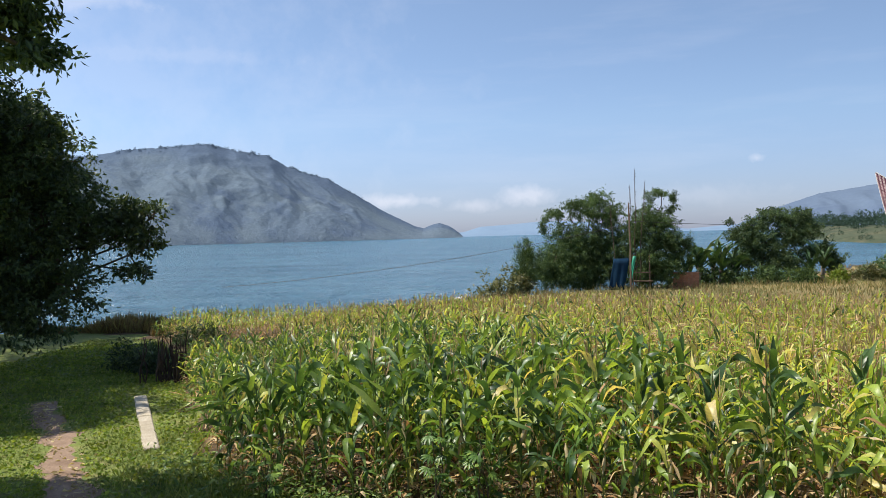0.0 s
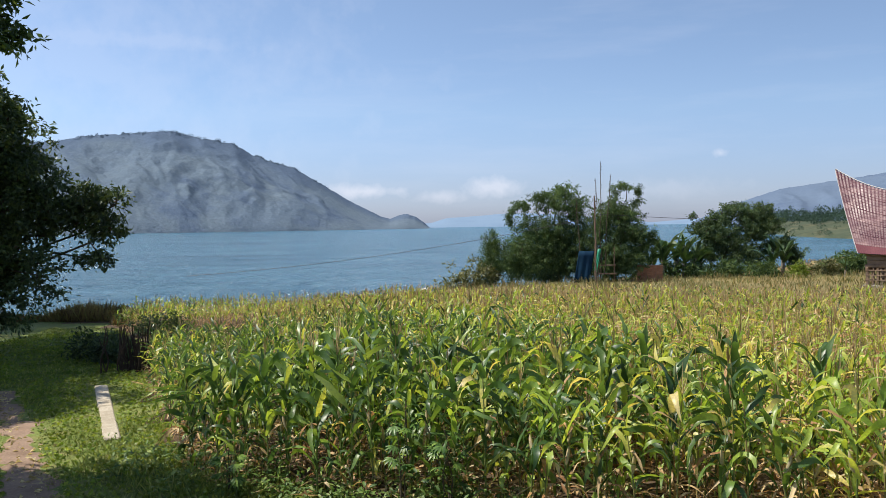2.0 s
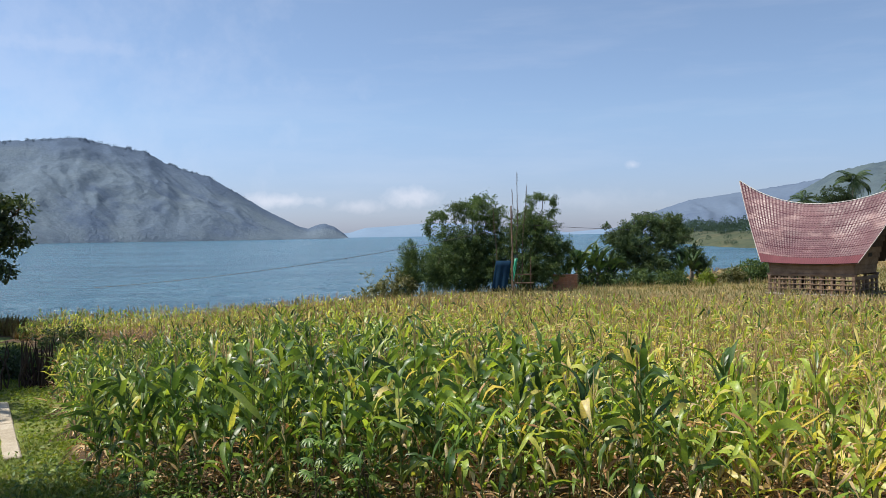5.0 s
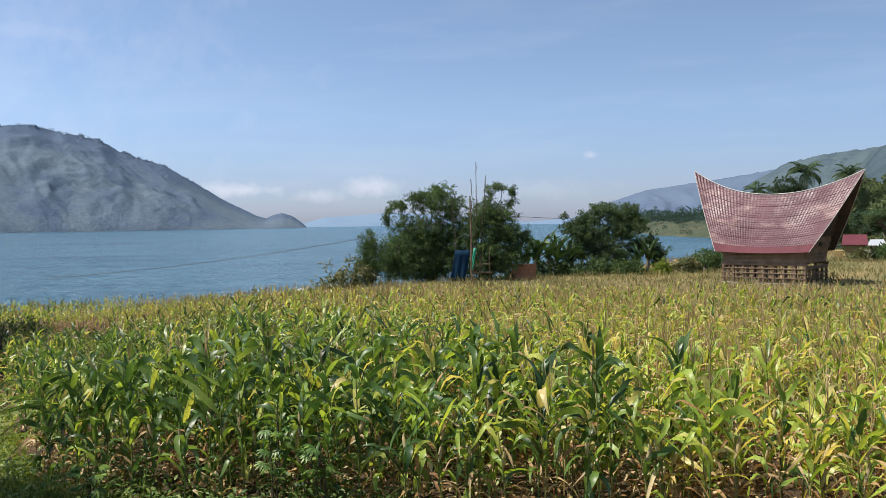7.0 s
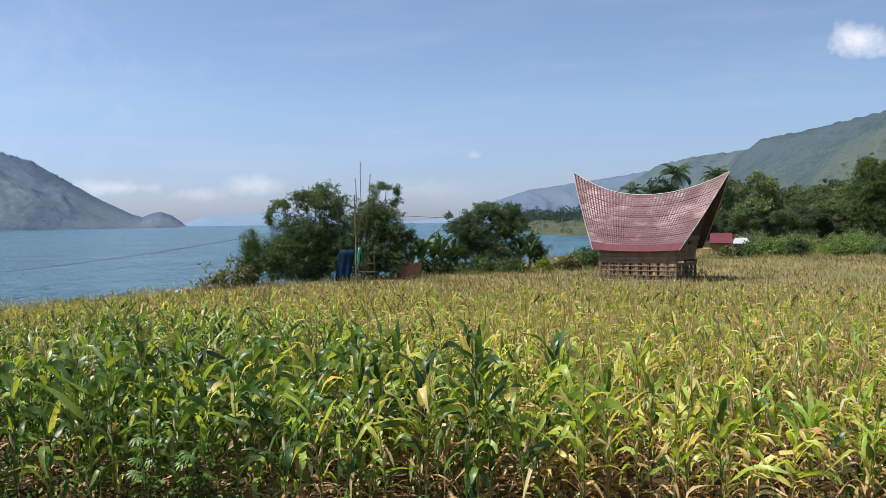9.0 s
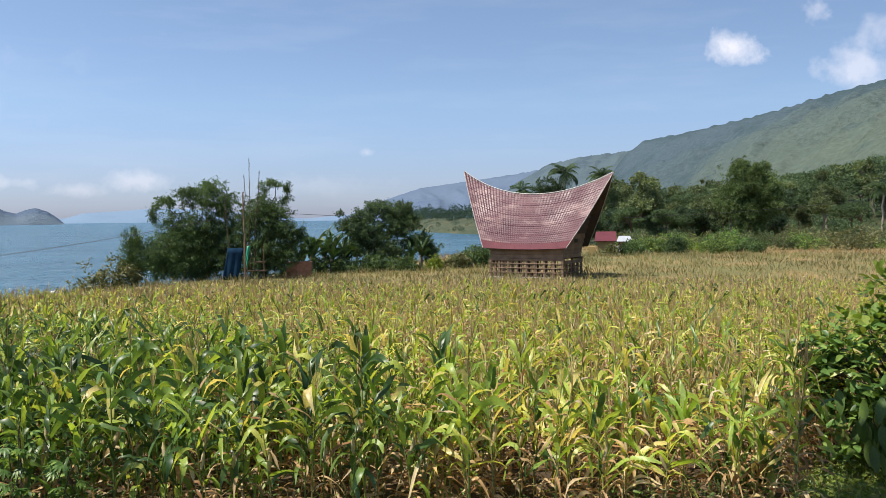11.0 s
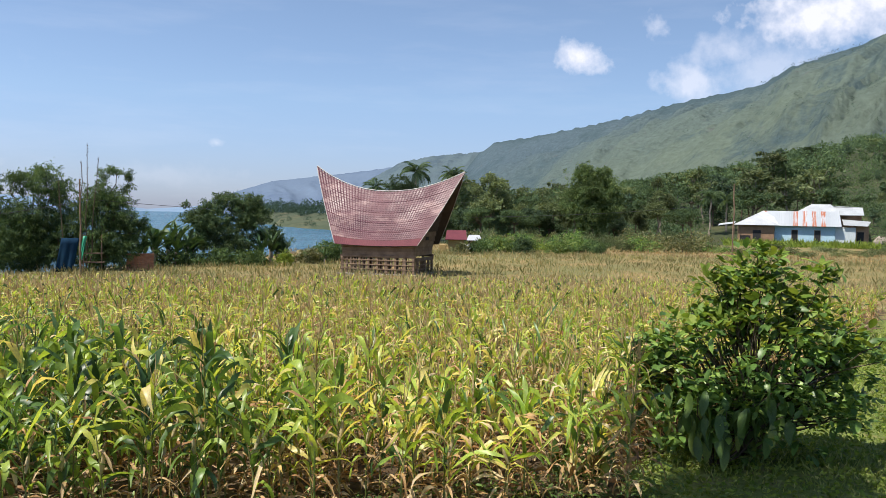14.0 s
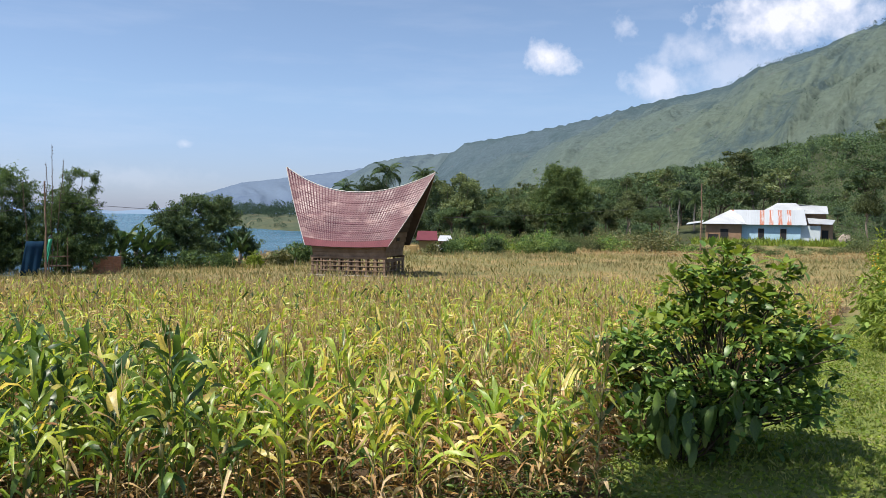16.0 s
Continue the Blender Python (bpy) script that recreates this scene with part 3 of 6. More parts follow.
def hill(name, profile, near, far, mat, label, seed, rough, folds, na=260, nr=60, wave=3.0, lean=0.0):
    """A hillside between two distances whose skyline follows the profile of azimuth and elevation; near and far: pairs of azimuth and metres.
    Spurs and gullies stand wave degrees apart and lean by so many degrees from foot to crest."""
    azs = np.linspace(profile[0][0], profile[-1][0], na)
    el = np.interp(azs, [p[0] for p in profile], [p[1] for p in profile])
    d0 = np.interp(azs, [p[0] for p in near], [p[1] for p in near])
    d1 = np.interp(azs, [p[0] for p in far], [p[1] for p in far])
    ts = np.concatenate([np.linspace(0, 1, nr), [1.12, 1.3]])
    verts, coords = [], []
    for a, e, a0, a1 in zip(azs, el, d0, d1):
        top = EYE + a1 * math.tan(radians(e))
        for t in ts:
            d = a0 + (a1 - a0) * t
            x, y = d * math.sin(radians(a)), d * math.cos(radians(a))
            f = t ** 0.85 if t <= 1 else 1 - (t - 1) * 1.2
            z = LAKE - 1 + (top - LAKE + 1) * f
            w = max(0.0, math.sin(math.pi * min(t, 1.0))) ** 0.75
            p = Vector((x / folds, y / folds, seed))
            p += 0.35 * noise.noise_vector(p * 1.4)
            g = noise.ridged_multi_fractal(p, 0.9, 2.1, 7, 1.0, 2.0) - 1.1
            u = (a - lean * t) / wave + 0.12 * math.sin(5.0 * t + a * 0.4)
            q = Vector((u, t * 0.9, seed + 5.0))
            q += 0.5 * noise.noise_vector(q * 0.9) + 0.3 * noise.noise_vector(q * 2.1)
            spur = noise.ridged_multi_fractal(q, 0.85, 2.1, 6, 1.0, 2.0) - 1.1
            z += w * rough * (0.9 * g + 1.1 * spur) * (top - LAKE)
            z += (top - LAKE) * (0.012 * noise.noise(Vector((a * 9.0, 0, seed))) + 0.018 * noise.fractal(Vector((a * 2.2, 4, seed)), 0.8, 2.2, 4)) * max(0.0, (t - 0.9) * 10)
            verts.append((x, y, z))
            coords.append((u * 1.6, t))
    m = len(ts)
    i, j = np.meshgrid(np.arange(na - 1), np.arange(m - 1), indexing="ij")
    q = np.stack([i * m + j, i * m + j + 1, (i + 1) * m + j + 1, (i + 1) * m + j], -1).reshape(-1, 4)
    me = mesh_from(name, verts, q[:, ::-1], mat, None, True)
    loops = np.empty(len(me.loops), dtype=np.int32)
    me.loops.foreach_get("vertex_index", loops)
    me.uv_layers.new(name="slope").data.foreach_set("uv", np.array(coords, dtype=np.float32)[loops].ravel())
    HILL_POINTS[name] = np.array(verts).reshape(na, len(ts), 3)
    return tagged(new(name, me), label, "hill", kind="structure")


LEFT_SKY = [(-60, 3.5), (-40, 5.0), (-26, 5.3), (-22.1, 5.5), (-20.5, 5.85), (-17.6, 6.1), (-15.2, 6.3), (-13.9, 5.95), (-12.3, 5.7), (-11.2, 5.45), (-10.5, 4.95), (-8.9, 4.33),
            (-7.6, 3.97), (-6.1, 3.08), (-3.9, 1.72), (-1.84, 0.68), (-1.28, 0.53), (-0.7, 0.78), (-0.2, 0.86), (0.43, 0.65), (1.0, 0.25), (1.36, -0.1)]
RIGHT_SKY = [(28.0, 0.0), (30.1, 2.2), (32.4, 3.5), (34.6, 3.94), (37.7, 4.24), (40, 3.9), (45, 2.5)]
NEAR_RIGHT_SKY = [(34.5, 0.3), (36.2, 2.4), (37.4, 4.0), (38.5, 4.85), (40.3, 5.12), (43.7, 5.77), (47.3, 6.6), (49.9, 7.33), (52.3, 7.78), (55.4, 8.39), (57.1, 9.42), (60.3, 10.32), (64.2, 11.65), (75, 14), (100, 12), (150, 8)]
FAR_RIGHT_SKY = [(18.5, 0.0), (20.0, 0.7), (21.9, 1.4), (23.8, 2.0), (27.2, 2.45), (30.1, 2.85), (31.6, 3.1), (36, 3.6), (45, 3.0)]
FAR_SKY = [(-6, 0.0), (1.4, 0.2), (2.5, 0.53), (4.4, 0.63), (6.7, 0.8), (8.5, 0.75), (13, 0.4), (16, 0.05), (18, 0.2), (21, 0.4), (26, 0.6)]
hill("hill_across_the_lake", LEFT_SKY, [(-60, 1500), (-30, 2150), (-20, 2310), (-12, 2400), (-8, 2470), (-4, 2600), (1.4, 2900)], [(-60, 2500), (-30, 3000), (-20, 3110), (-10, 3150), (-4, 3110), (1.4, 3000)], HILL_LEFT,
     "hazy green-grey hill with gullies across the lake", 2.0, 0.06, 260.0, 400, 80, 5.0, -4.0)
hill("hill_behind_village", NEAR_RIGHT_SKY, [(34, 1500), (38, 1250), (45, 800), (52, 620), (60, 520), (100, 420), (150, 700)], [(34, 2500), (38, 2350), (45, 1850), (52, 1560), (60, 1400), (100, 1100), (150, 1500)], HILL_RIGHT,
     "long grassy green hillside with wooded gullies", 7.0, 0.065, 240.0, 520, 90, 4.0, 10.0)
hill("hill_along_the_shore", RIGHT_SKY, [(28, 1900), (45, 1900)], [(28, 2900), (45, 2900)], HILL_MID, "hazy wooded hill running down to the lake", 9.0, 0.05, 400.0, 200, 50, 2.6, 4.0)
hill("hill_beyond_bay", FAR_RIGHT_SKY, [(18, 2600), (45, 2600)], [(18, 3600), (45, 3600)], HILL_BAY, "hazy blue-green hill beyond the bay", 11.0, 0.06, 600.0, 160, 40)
hill("ridge_on_horizon", FAR_SKY, [(-6, 4300), (26, 4300)], [(-6, 4650), (26, 4650)], HILL_FAR, "faint horizon ridge, pale blue with haze put into the colour", 15.0, 0.02, 800.0, 120, 12)


# ---- maize ----
def corn_leaf(length, width, rise, droop, segs, across, twist=0.0, kink=0.5, sweep=0.0):
    """A strap leaf that leaves the stalk along +x, climbs and arches over; rise and droop in radians, sweep bends it sideways."""
    v = []
    x = z = 0.0
    step = length / segs
    for i in range(segs + 1):
        t = i / segs
        k = min(1.0, max(0.0, (t - kink + 0.3) / 0.6))
        a = rise - (rise + droop) * (0.18 * t + 0.82 * k * k * (3 - 2 * k))
        wd = width * (0.45 + 0.55 * math.sin(math.pi * min(1, t * 1.6 + 0.12))) if t < 0.55 else width * (1 - ((t - 0.55) / 0.45) ** 1.6)
        wd = max(wd, 0.006) / 2
        nx, nz = -math.sin(a), math.cos(a)
        tw = twist * t
        sy, sl = math.cos(tw) * wd, math.sin(tw) * wd
        lift = 0.3 * wd + 0.014 * math.sin(11 * t + twist * 3)
        off = sweep * length * t * t
        left = (x + nx * (lift + sl), sy + off, z + nz * (lift + sl))
        right = (x + nx * (0.3 * wd - 0.012 * math.sin(9 * t + twist * 5) - sl), off - sy, z + nz * (0.3 * wd - 0.012 * math.sin(9 * t + twist * 5) - sl))
        v += [left, (x, off, z), right] if across == 3 else [left, right]
        x, z = x + math.cos(a) * step, z + math.sin(a) * step
    k = across
    q = [(i * k + j, i * k + j + 1, (i + 1) * k + j + 1, (i + 1) * k + j) for i in range(segs) for j in range(k - 1)]
    return np.array(v), np.array(q)


def turned(v, az, x, y, z):
    c, s = math.cos(az), math.sin(az)
    return np.stack([v[:, 0] * c - v[:, 1] * s + x, v[:, 0] * s + v[:, 1] * c + y, v[:, 2] + z], 1)


CORN_MATS = [CORN_GREEN, CORN_LIME, CORN_DRY, CORN_STALK, TASSEL, HUSK]


def corn_plan(rng, kind, lod):
    """Pieces of one maize plant: name, vertices, quads, material number. kind 0 green, 1 turning, 2 ripe and dry."""
    height = rng.uniform(1.75, 2.15) if kind == 0 else rng.uniform(1.6, 2.05)
    lean_x, lean_y = rng.normal(0, 0.11, 2)
    pieces = []
    sides = (6, 4, 3)[lod]
    pts = [(lean_x * (t ** 2), lean_y * (t ** 2), -0.05 + (height * 0.94) * t) for t in np.linspace(0, 1, (6, 4, 3)[lod])]
    v, q = tube(pts, np.linspace(0.014, 0.006, len(pts)), sides)
    pieces.append(("stalk", v, np.array(q), 3))
    count = int(rng.integers(15, 19)) + (0, 3, -5)[lod]
    az = rng.uniform(0, 6.28)
    segs, across = ((7, 3), (4, 3), (4, 2))[lod]
    for i in range(count):
        f = 0.04 + 0.88 * (i / (count - 1)) ** 1.05
        length = (0.42 + 0.38 * math.sin(math.pi * min(1, f * 1.05))) * rng.uniform(0.65, 1.2)
        width = rng.uniform(0.06, 0.105) * (1.0, 0.9, 0.78)[kind] * (1.0, 0.85, 1.3)[lod]
        dead = f < (0.16, 0.32, 0.45)[kind] or rng.random() < (0.05, 0.16, 0.34)[kind] + (0.16 if lod == 2 and kind else 0.0)
        if dead:
            mat, rise, droop = 2, rng.uniform(-0.2, 1.0), rng.uniform(0.8, 1.6)
            length, width = length * rng.uniform(0.6, 1.0), width * rng.uniform(0.45, 0.75)
        else:
            lime = rng.random() < (0.13, 0.7, 0.88)[kind]
            mat = 1 if lime else 0
            style = rng.random()
            if f > 0.78 and style < 0.75:
                rise, droop = rng.uniform(0.9, 1.45), rng.uniform(-1.1, 0.9)
            elif style < 0.55:
                rise, droop = rng.uniform(0.8, 1.4), rng.uniform(1.2, 1.75)
            elif style < 0.78:
                rise, droop = rng.uniform(0.4, 1.0), rng.uniform(0.2, 1.2)
            else:
                rise, droop = rng.uniform(0.8, 1.35), rng.uniform(-0.7, 0.3)
        v, q = corn_leaf(length, width, rise, droop, segs, across, rng.normal(0, 1.1), rng.uniform(0.2, 0.8), rng.normal(0, 0.22))
        pieces.append(("leaf", turned(v, az, lean_x * f * f, lean_y * f * f, f * height * 0.92), q, mat))
        az += math.pi + rng.normal(0, 0.75)
    if rng.random() < ((0.3, 0.55, 0.7) if lod < 2 else (0.4, 0.7, 0.95))[kind]:
        s = Soup()
        top = np.array([lean_x, lean_y, height * 0.9])
        for b in range((6, 5, 4)[lod]):
            a = rng.uniform(0, 6.28)
            out = 0.0 if b == 0 else rng.uniform(0.06, 0.16)
            h = rng.uniform(0.22, 0.34) if b else 0.42
            tip = top + np.array([math.cos(a) * out, math.sin(a) * out, h])
            s.add(*tube([top, (top + tip) / 2 + np.array([math.cos(a), math.sin(a), 0]) * out * 0.15, tip], [0.004, 0.006, 0.002] if lod < 2 else [0.007, 0.011, 0.004], 3))
        pieces.append(("tassel", np.concatenate(s.v), np.concatenate(s.q), 4))
    if rng.random() < 0.7 and lod < 2:
        a = rng.uniform(0, 6.28)
        h = height * rng.uniform(0.42, 0.52)
        o = np.array([math.cos(a), math.sin(a), 0])
        p0 = np.array([lean_x * 0.2, lean_y * 0.2, h])
        v, q = tube([p0, p0 + o * 0.04 + (0, 0, 0.09), p0 + o * 0.075 + (0, 0, 0.2), p0 + o * 0.09 + (0, 0, 0.27)], [0.015, 0.033, 0.027, 0.004], 5)
        pieces.append(("ear", v, np.array(q), 5))
    return pieces


def dryness(x, y, rng):
    r = np.hypot(x, y)
    patch = 0.22 * np.sin(x * 0.31 + 1.0) * np.sin(y * 0.27 + 0.5) + 0.12 * np.sin(x * 0.9 + y * 0.6)
    return 0.12 + 0.042 * (r - 14) + np.clip(0.17 * (x - 1.2), -0.35, 0.9) + np.where((x < 1.0) & (y > 30), 0.55, 0.0) + np.where((x < -7.0) & (y > 30), 0.5, 0.0) + np.where((x > -12.6) & (x < -9.0) & (y > 36), -1.75, 0.0) + patch + rng.normal(0, 0.28, np.shape(x))


def plant_maize():
    rng = np.random.default_rng(11)
    xs, ys = [], []
    along = np.array([math.cos(0.5), math.sin(0.5)])
    across = np.array([-along[1], along[0]])
    for i in range(-70, 130):
        for j in range(-160, 310):
            p = along * j * 0.25 + across * i * 0.62
            xs.append(p[0]), ys.append(p[1])
    x, y = np.array(xs), np.array(ys)
    x, y = x + rng.normal(0, 0.09, len(x)), y + rng.normal(0, 0.09, len(y))
    keep = in_field(x, y) & (rng.random(len(x)) < 0.93) & ~((x < -5.0 + 0.6 * np.sin(y)) & (y > 26.5) & (y < 33.5)) & ~((x < -12.8) & (y > 36))
    x, y = x[keep], y[keep]
    lonely = np.array([(-3.85, 14.5), (-4.3, 17.5), (-5.6, 20.5), (-3.2, 13.7)])
    x, y = np.concatenate([x, lonely[:, 0]]), np.concatenate([y, lonely[:, 1]])
    r = np.hypot(x, y)
    order = np.argsort(r)
    x, y, r = x[order], y[order], r[order]
    dry = dryness(x, y, rng)
    kind = np.where(dry < 0.3, 0, np.where(dry < 0.85, 1, 2))
    z = land(x, y)
    turn = rng.uniform(0, 2 * np.pi, len(x))
    size = rng.uniform(0.84, 1.08, len(x)) * np.interp(r, (14, 24, 40), (1.0, 0.84, 0.64))
    size = size * np.interp(x, (-20, -10, -6.5, -3.0, -1.0), (0.68, 0.72, 0.74, 0.82, 1.0))
    labels = ["tall green maize plant with broad arching leaves", "maize plant turning yellow-green with dry lower leaves", "ripe maize plant with dry straw-coloured leaves and a tassel"]
    count = 300
    models = {}
    for k in range(3):
        for v in range(6):
            root = thing("maize_plant", pose(0, 0, -40), labels[k], "maize plant", "maize plants at the front of the field")
            for nm, vv, qq, mt in corn_plan(rng, k, 0):
                part(nm, mesh_from("maize_" + nm, vv, qq, CORN_MATS[mt], None, nm != "tassel"), root)
            models[k, v] = [root, False]
    for i in range(count):
        m = pose(x[i], y[i], z[i], 0, 0, math.degrees(turn[i])) @ Matrix.Diagonal((size[i], size[i], size[i], 1))
        entry = models[int(kind[i]), int(rng.integers(6))]
        if entry[1]:
            ob = copy_thing(entry[0], m)
        else:
            entry[0].matrix_basis, entry[1] = m, True
    for root, used in models.values():
        if not used:
            for o in list(root.children):
                bpy.data.objects.remove(o)
            bpy.data.objects.remove(root)
    # the rest of the crop, joined by distance
    for name, lo, hi, lod, label in (("maize_crop", count, int(np.searchsorted(r, 25)), 1, "dense stand of maize, green in front and yellowing behind"),
                                     ("far_maize_crop", int(np.searchsorted(r, 25)), len(x), 2, "far part of the ripe maize field with dry tassels")):
        V, Q, I, base = [], [], [], 0
        for k in range(3):
            for v in range(7):
                pieces = corn_plan(rng, k, lod)
                pv = np.concatenate([p[1] for p in pieces])
                off = np.cumsum([0] + [len(p[1]) for p in pieces[:-1]])
                pq = np.concatenate([p[2] + o for p, o in zip(pieces, off)])
                pm = np.concatenate([np.full(len(p[2]), p[3]) for p in pieces])
                sel = np.arange(lo, hi)
                sel = sel[(kind[sel] == k) & (sel % 7 == v)]
                if not len(sel):
                    continue
                c, s = np.cos(turn[sel])[:, None], np.sin(turn[sel])[:, None]
                w3 = np.stack([(pv[:, 0] * c - pv[:, 1] * s) * size[sel][:, None] + x[sel][:, None], (pv[:, 0] * s + pv[:, 1] * c) * size[sel][:, None] + y[sel][:, None],
                               pv[:, 2][None] * size[sel][:, None] + z[sel][:, None]], -1)
                V.append(w3.reshape(-1, 3))
                Q.append((pq[None] + (base + np.arange(len(sel)) * len(pv))[:, None, None]).reshape(-1, 4))
                I.append(np.tile(pm, len(sel)))
                base += len(sel) * len(pv)
        me = mesh_from(name, np.concatenate(V), np.concatenate(Q), CORN_MATS, np.concatenate(I), lod == 1)
        tagged(new(name, me), label, "maize", kind="stuff")
    # fallen dry leaves between the stalks
    n = 7000
    lx, ly = rng.uniform(-8, 22, n), rng.uniform(7, 26, n)
    k = in_field(lx, ly)
    lx, ly = lx[k], ly[k]
    n = len(lx)
    base = np.stack([lx, ly, land(lx, ly) + rng.random(n) * 0.18], 1)
    v, q = leaf_quads(base, unit(rng.normal(size=(n, 3)) * np.array([1, 1, 0.25])), rng.uniform(0.25, 0.6, n), rng.uniform(0.03, 0.06, n), rng)
    tagged(new("leaf_litter", mesh_from("leaf_litter", v, q, CORN_DRY)), "fallen dry maize leaves between the stalks", "leaf litter", kind="stuff")


plant_maize()


# ---- trees ----
def rel(at, lobes):
    return [(l[0] - at[0], l[1] - at[1], l[2] - at[2], *l[3:]) for l in lobes]


def big_left_tree():
    at = (-15.5, 27.5, gz(-15.5, 27.5))
    lobes = [(-16.6, 27, 5.4, 3.8, 4.0, 2.8), (-13.2, 26.3, 5.6, 1.3, 1.8, 1.2), (-12.2, 26.3, 4.3, 1.4, 1.8, 1.0), (-11.0, 26.4, 4.3, 0.9, 1.1, 0.5), (-9.9, 26.5, 4.0, 0.6, 0.7, 0.5), (-9.7, 26.4, 2.75, 0.5, 0.5, 0.2),
             (-12.9, 26.2, 3.0, 1.2, 1.8, 1.1), (-12.7, 26.2, 1.7, 1.2, 1.6, 1.1), (-13.8, 26.0, 1.9, 1.5, 1.8, 0.8), (-15.6, 26.6, 7.2, 2.3, 2.8, 1.6), (-14.8, 26.5, 2.4, 2.0, 2.5, 1.1), (-14.2, 26.0, 6.9, 0.9, 1.2, 0.7), (-13.8, 26.0, 7.4, 1.2, 1.4, 1.1),
             # First two lobes: unseen, added to deepen the shade on the grass.
             (-14.6, 21.2, 6.6, 2.0, 2.6, 1.8), (-18.2, 33.5, 5.6, 3.2, 3.6, 2.2), (-10.9, 25.7, 2.3, 0.6, 0.8, 0.75), (-11.6, 26.0, 3.3, 0.9, 1.2, 0.8),
             (-12.3, 25.8, 7.3, 0.7, 0.9, 0.6), (-11.9, 25.9, 6.9, 0.45, 0.6, 0.4), (-12.1, 26.0, 6.2, 0.9, 1.0, 0.7), (-11.5, 26.2, 5.3, 0.85, 1.0, 0.7), (-10.8, 26.4, 4.75, 0.7, 0.9, 0.55), (-9.9, 26.7, 4.6, 0.6, 0.8, 0.4),
             (-9.6, 26.8, 3.9, 0.5, 0.7, 0.45), (-9.5, 26.8, 2.7, 0.45, 0.4, 0.18), (-9.15, 26.7, 4.35, 0.5, 0.6, 0.45), (-9.2, 26.7, 3.65, 0.45, 0.5, 0.35),
             # Unseen lobes, added high up only to shade the lawn.
             (-14.7, 18.6, 9.0, 2.2, 1.6, 1.0), (-15.2, 24.4, 10.5, 2.5, 2.3, 1.2), (-17.2, 21.0, 9.0, 2.6, 2.0, 1.2), (-16.6, 26.3, 11.0, 3.0, 3.0, 1.3), (-15.8, 31.0, 6.4, 2.4, 3.0, 1.8)]
    make_tree("broadleaf_tree", at, rel(at, lobes), np.random.default_rng(3), "dark-leaved spreading broadleaf tree by the grass path", 2.6, 0.28, 0.165, 5400, 25, 0.24,
              LEAF_DARK, droop=0.3, inside=0.45, twigs=160, shag=0.05, aspect=0.45)


def overhead_tree():
    # Unseen tree, added to cast shade over the near path.
    at = (-13.5, 9.0, gz(-13.5, 9.0))
    lobes = [(-12.4, 11.2, 8.8, 3.0, 2.5, 1.3), (-10.3, 11.2, 8.6, 2.5, 2.2, 1.0)]
    make_tree("broadleaf_tree", at, rel(at, lobes), np.random.default_rng(15), "unseen dark-leaved tree added to shade the path", 6.0, 0.4, 0.34, 2300, 16, 0.34, LEAF_DARK, inside=0.2)
    # Another unseen crown, added to block sun and sky above the grass.
    at = (-19.5, 21.5, gz(-19.5, 21.5))
    lobes = [(-16.3, 20.0, 10.5, 3.2, 2.2, 1.2), (-18.6, 25.6, 11.5, 3.6, 3.2, 1.4), (-17.8, 29.6, 10.5, 2.8, 2.6, 1.3), (-20.0, 21.0, 9.5, 3.6, 3.6, 1.6)]
    make_tree("broadleaf_tree", at, rel(at, lobes), np.random.default_rng(17), "unseen tall tree added to shade the grass by the path", 7.0, 0.4, 0.36, 2000, 16, 0.36, LEAF_DARK, inside=0.2)
    # Added out of sight to shade the dry maize row by the shore.
    at = (-22.5, 38.5, gz(-22.5, 38.5))
    lobes = [(-22.6, 38.6, 8.6, 3.2, 2.6, 1.8), (-22.8, 41.3, 8.6, 3.2, 2.4, 1.6), (-20.8, 39.6, 9.3, 2.9, 2.6, 1.2), (-22.6, 36.0, 7.4, 1.8, 2.2, 1.6)]
    make_tree("broadleaf_tree", at, rel(at, lobes), np.random.default_rng(16), "unseen dark-leaved tree added to shade the row along the shore", 3.5, 0.3, 0.34, 1900, 16, 0.34, LEAF_DARK, inside=0.2)
    at = (-6.5, 3.0, gz(-6.5, 3.0))
    lobes = [(-4.8, 6.6, 6.8, 1.2, 1.2, 0.9), (-3.95, 7.0, 5.9, 0.5, 0.6, 0.5), (-3.55, 7.1, 5.75, 0.36, 0.4, 0.3), (-3.5, 7.1, 6.1, 0.4, 0.4, 0.35), (-3.6, 7.1, 5.45, 0.28, 0.3, 0.14), (-3.42, 7.2, 5.24, 0.22, 0.25, 0.14), (-4.0, 7.0, 5.45, 0.3, 0.3, 0.2)]
    make_tree("broadleaf_tree", at, rel(at, lobes), np.random.default_rng(5), "large dark-leaved tree with a branch hanging into view", 5.5, 0.22, 0.08, 620, 40, 0.11,
              LEAF_DARK, droop=0.5, inside=0.4, twigs=160, shag=0.05, aspect=0.42)
    # Unseen crown above the view, added to darken the bank near the shrub.
    at = (3.0, -4.5, gz(3, -4.5))
    lobes = [(7.0, 1.7, 9.8, 3.4, 3.6, 1.3), (5.5, 6.9, 9.0, 1.6, 1.1, 0.7), (5.2, 7.2, 9.4, 1.4, 1.0, 0.5), (3.0, -3.0, 10.0, 4.0, 4.0, 1.8)]
    make_tree("broadleaf_tree", at, rel(at, lobes), np.random.default_rng(6), "unseen tree added overhead to shade the bank by the shrub", 8.0, 0.35, 0.42, 1600, 12, 0.42, LEAF_DARK, inside=0.1)


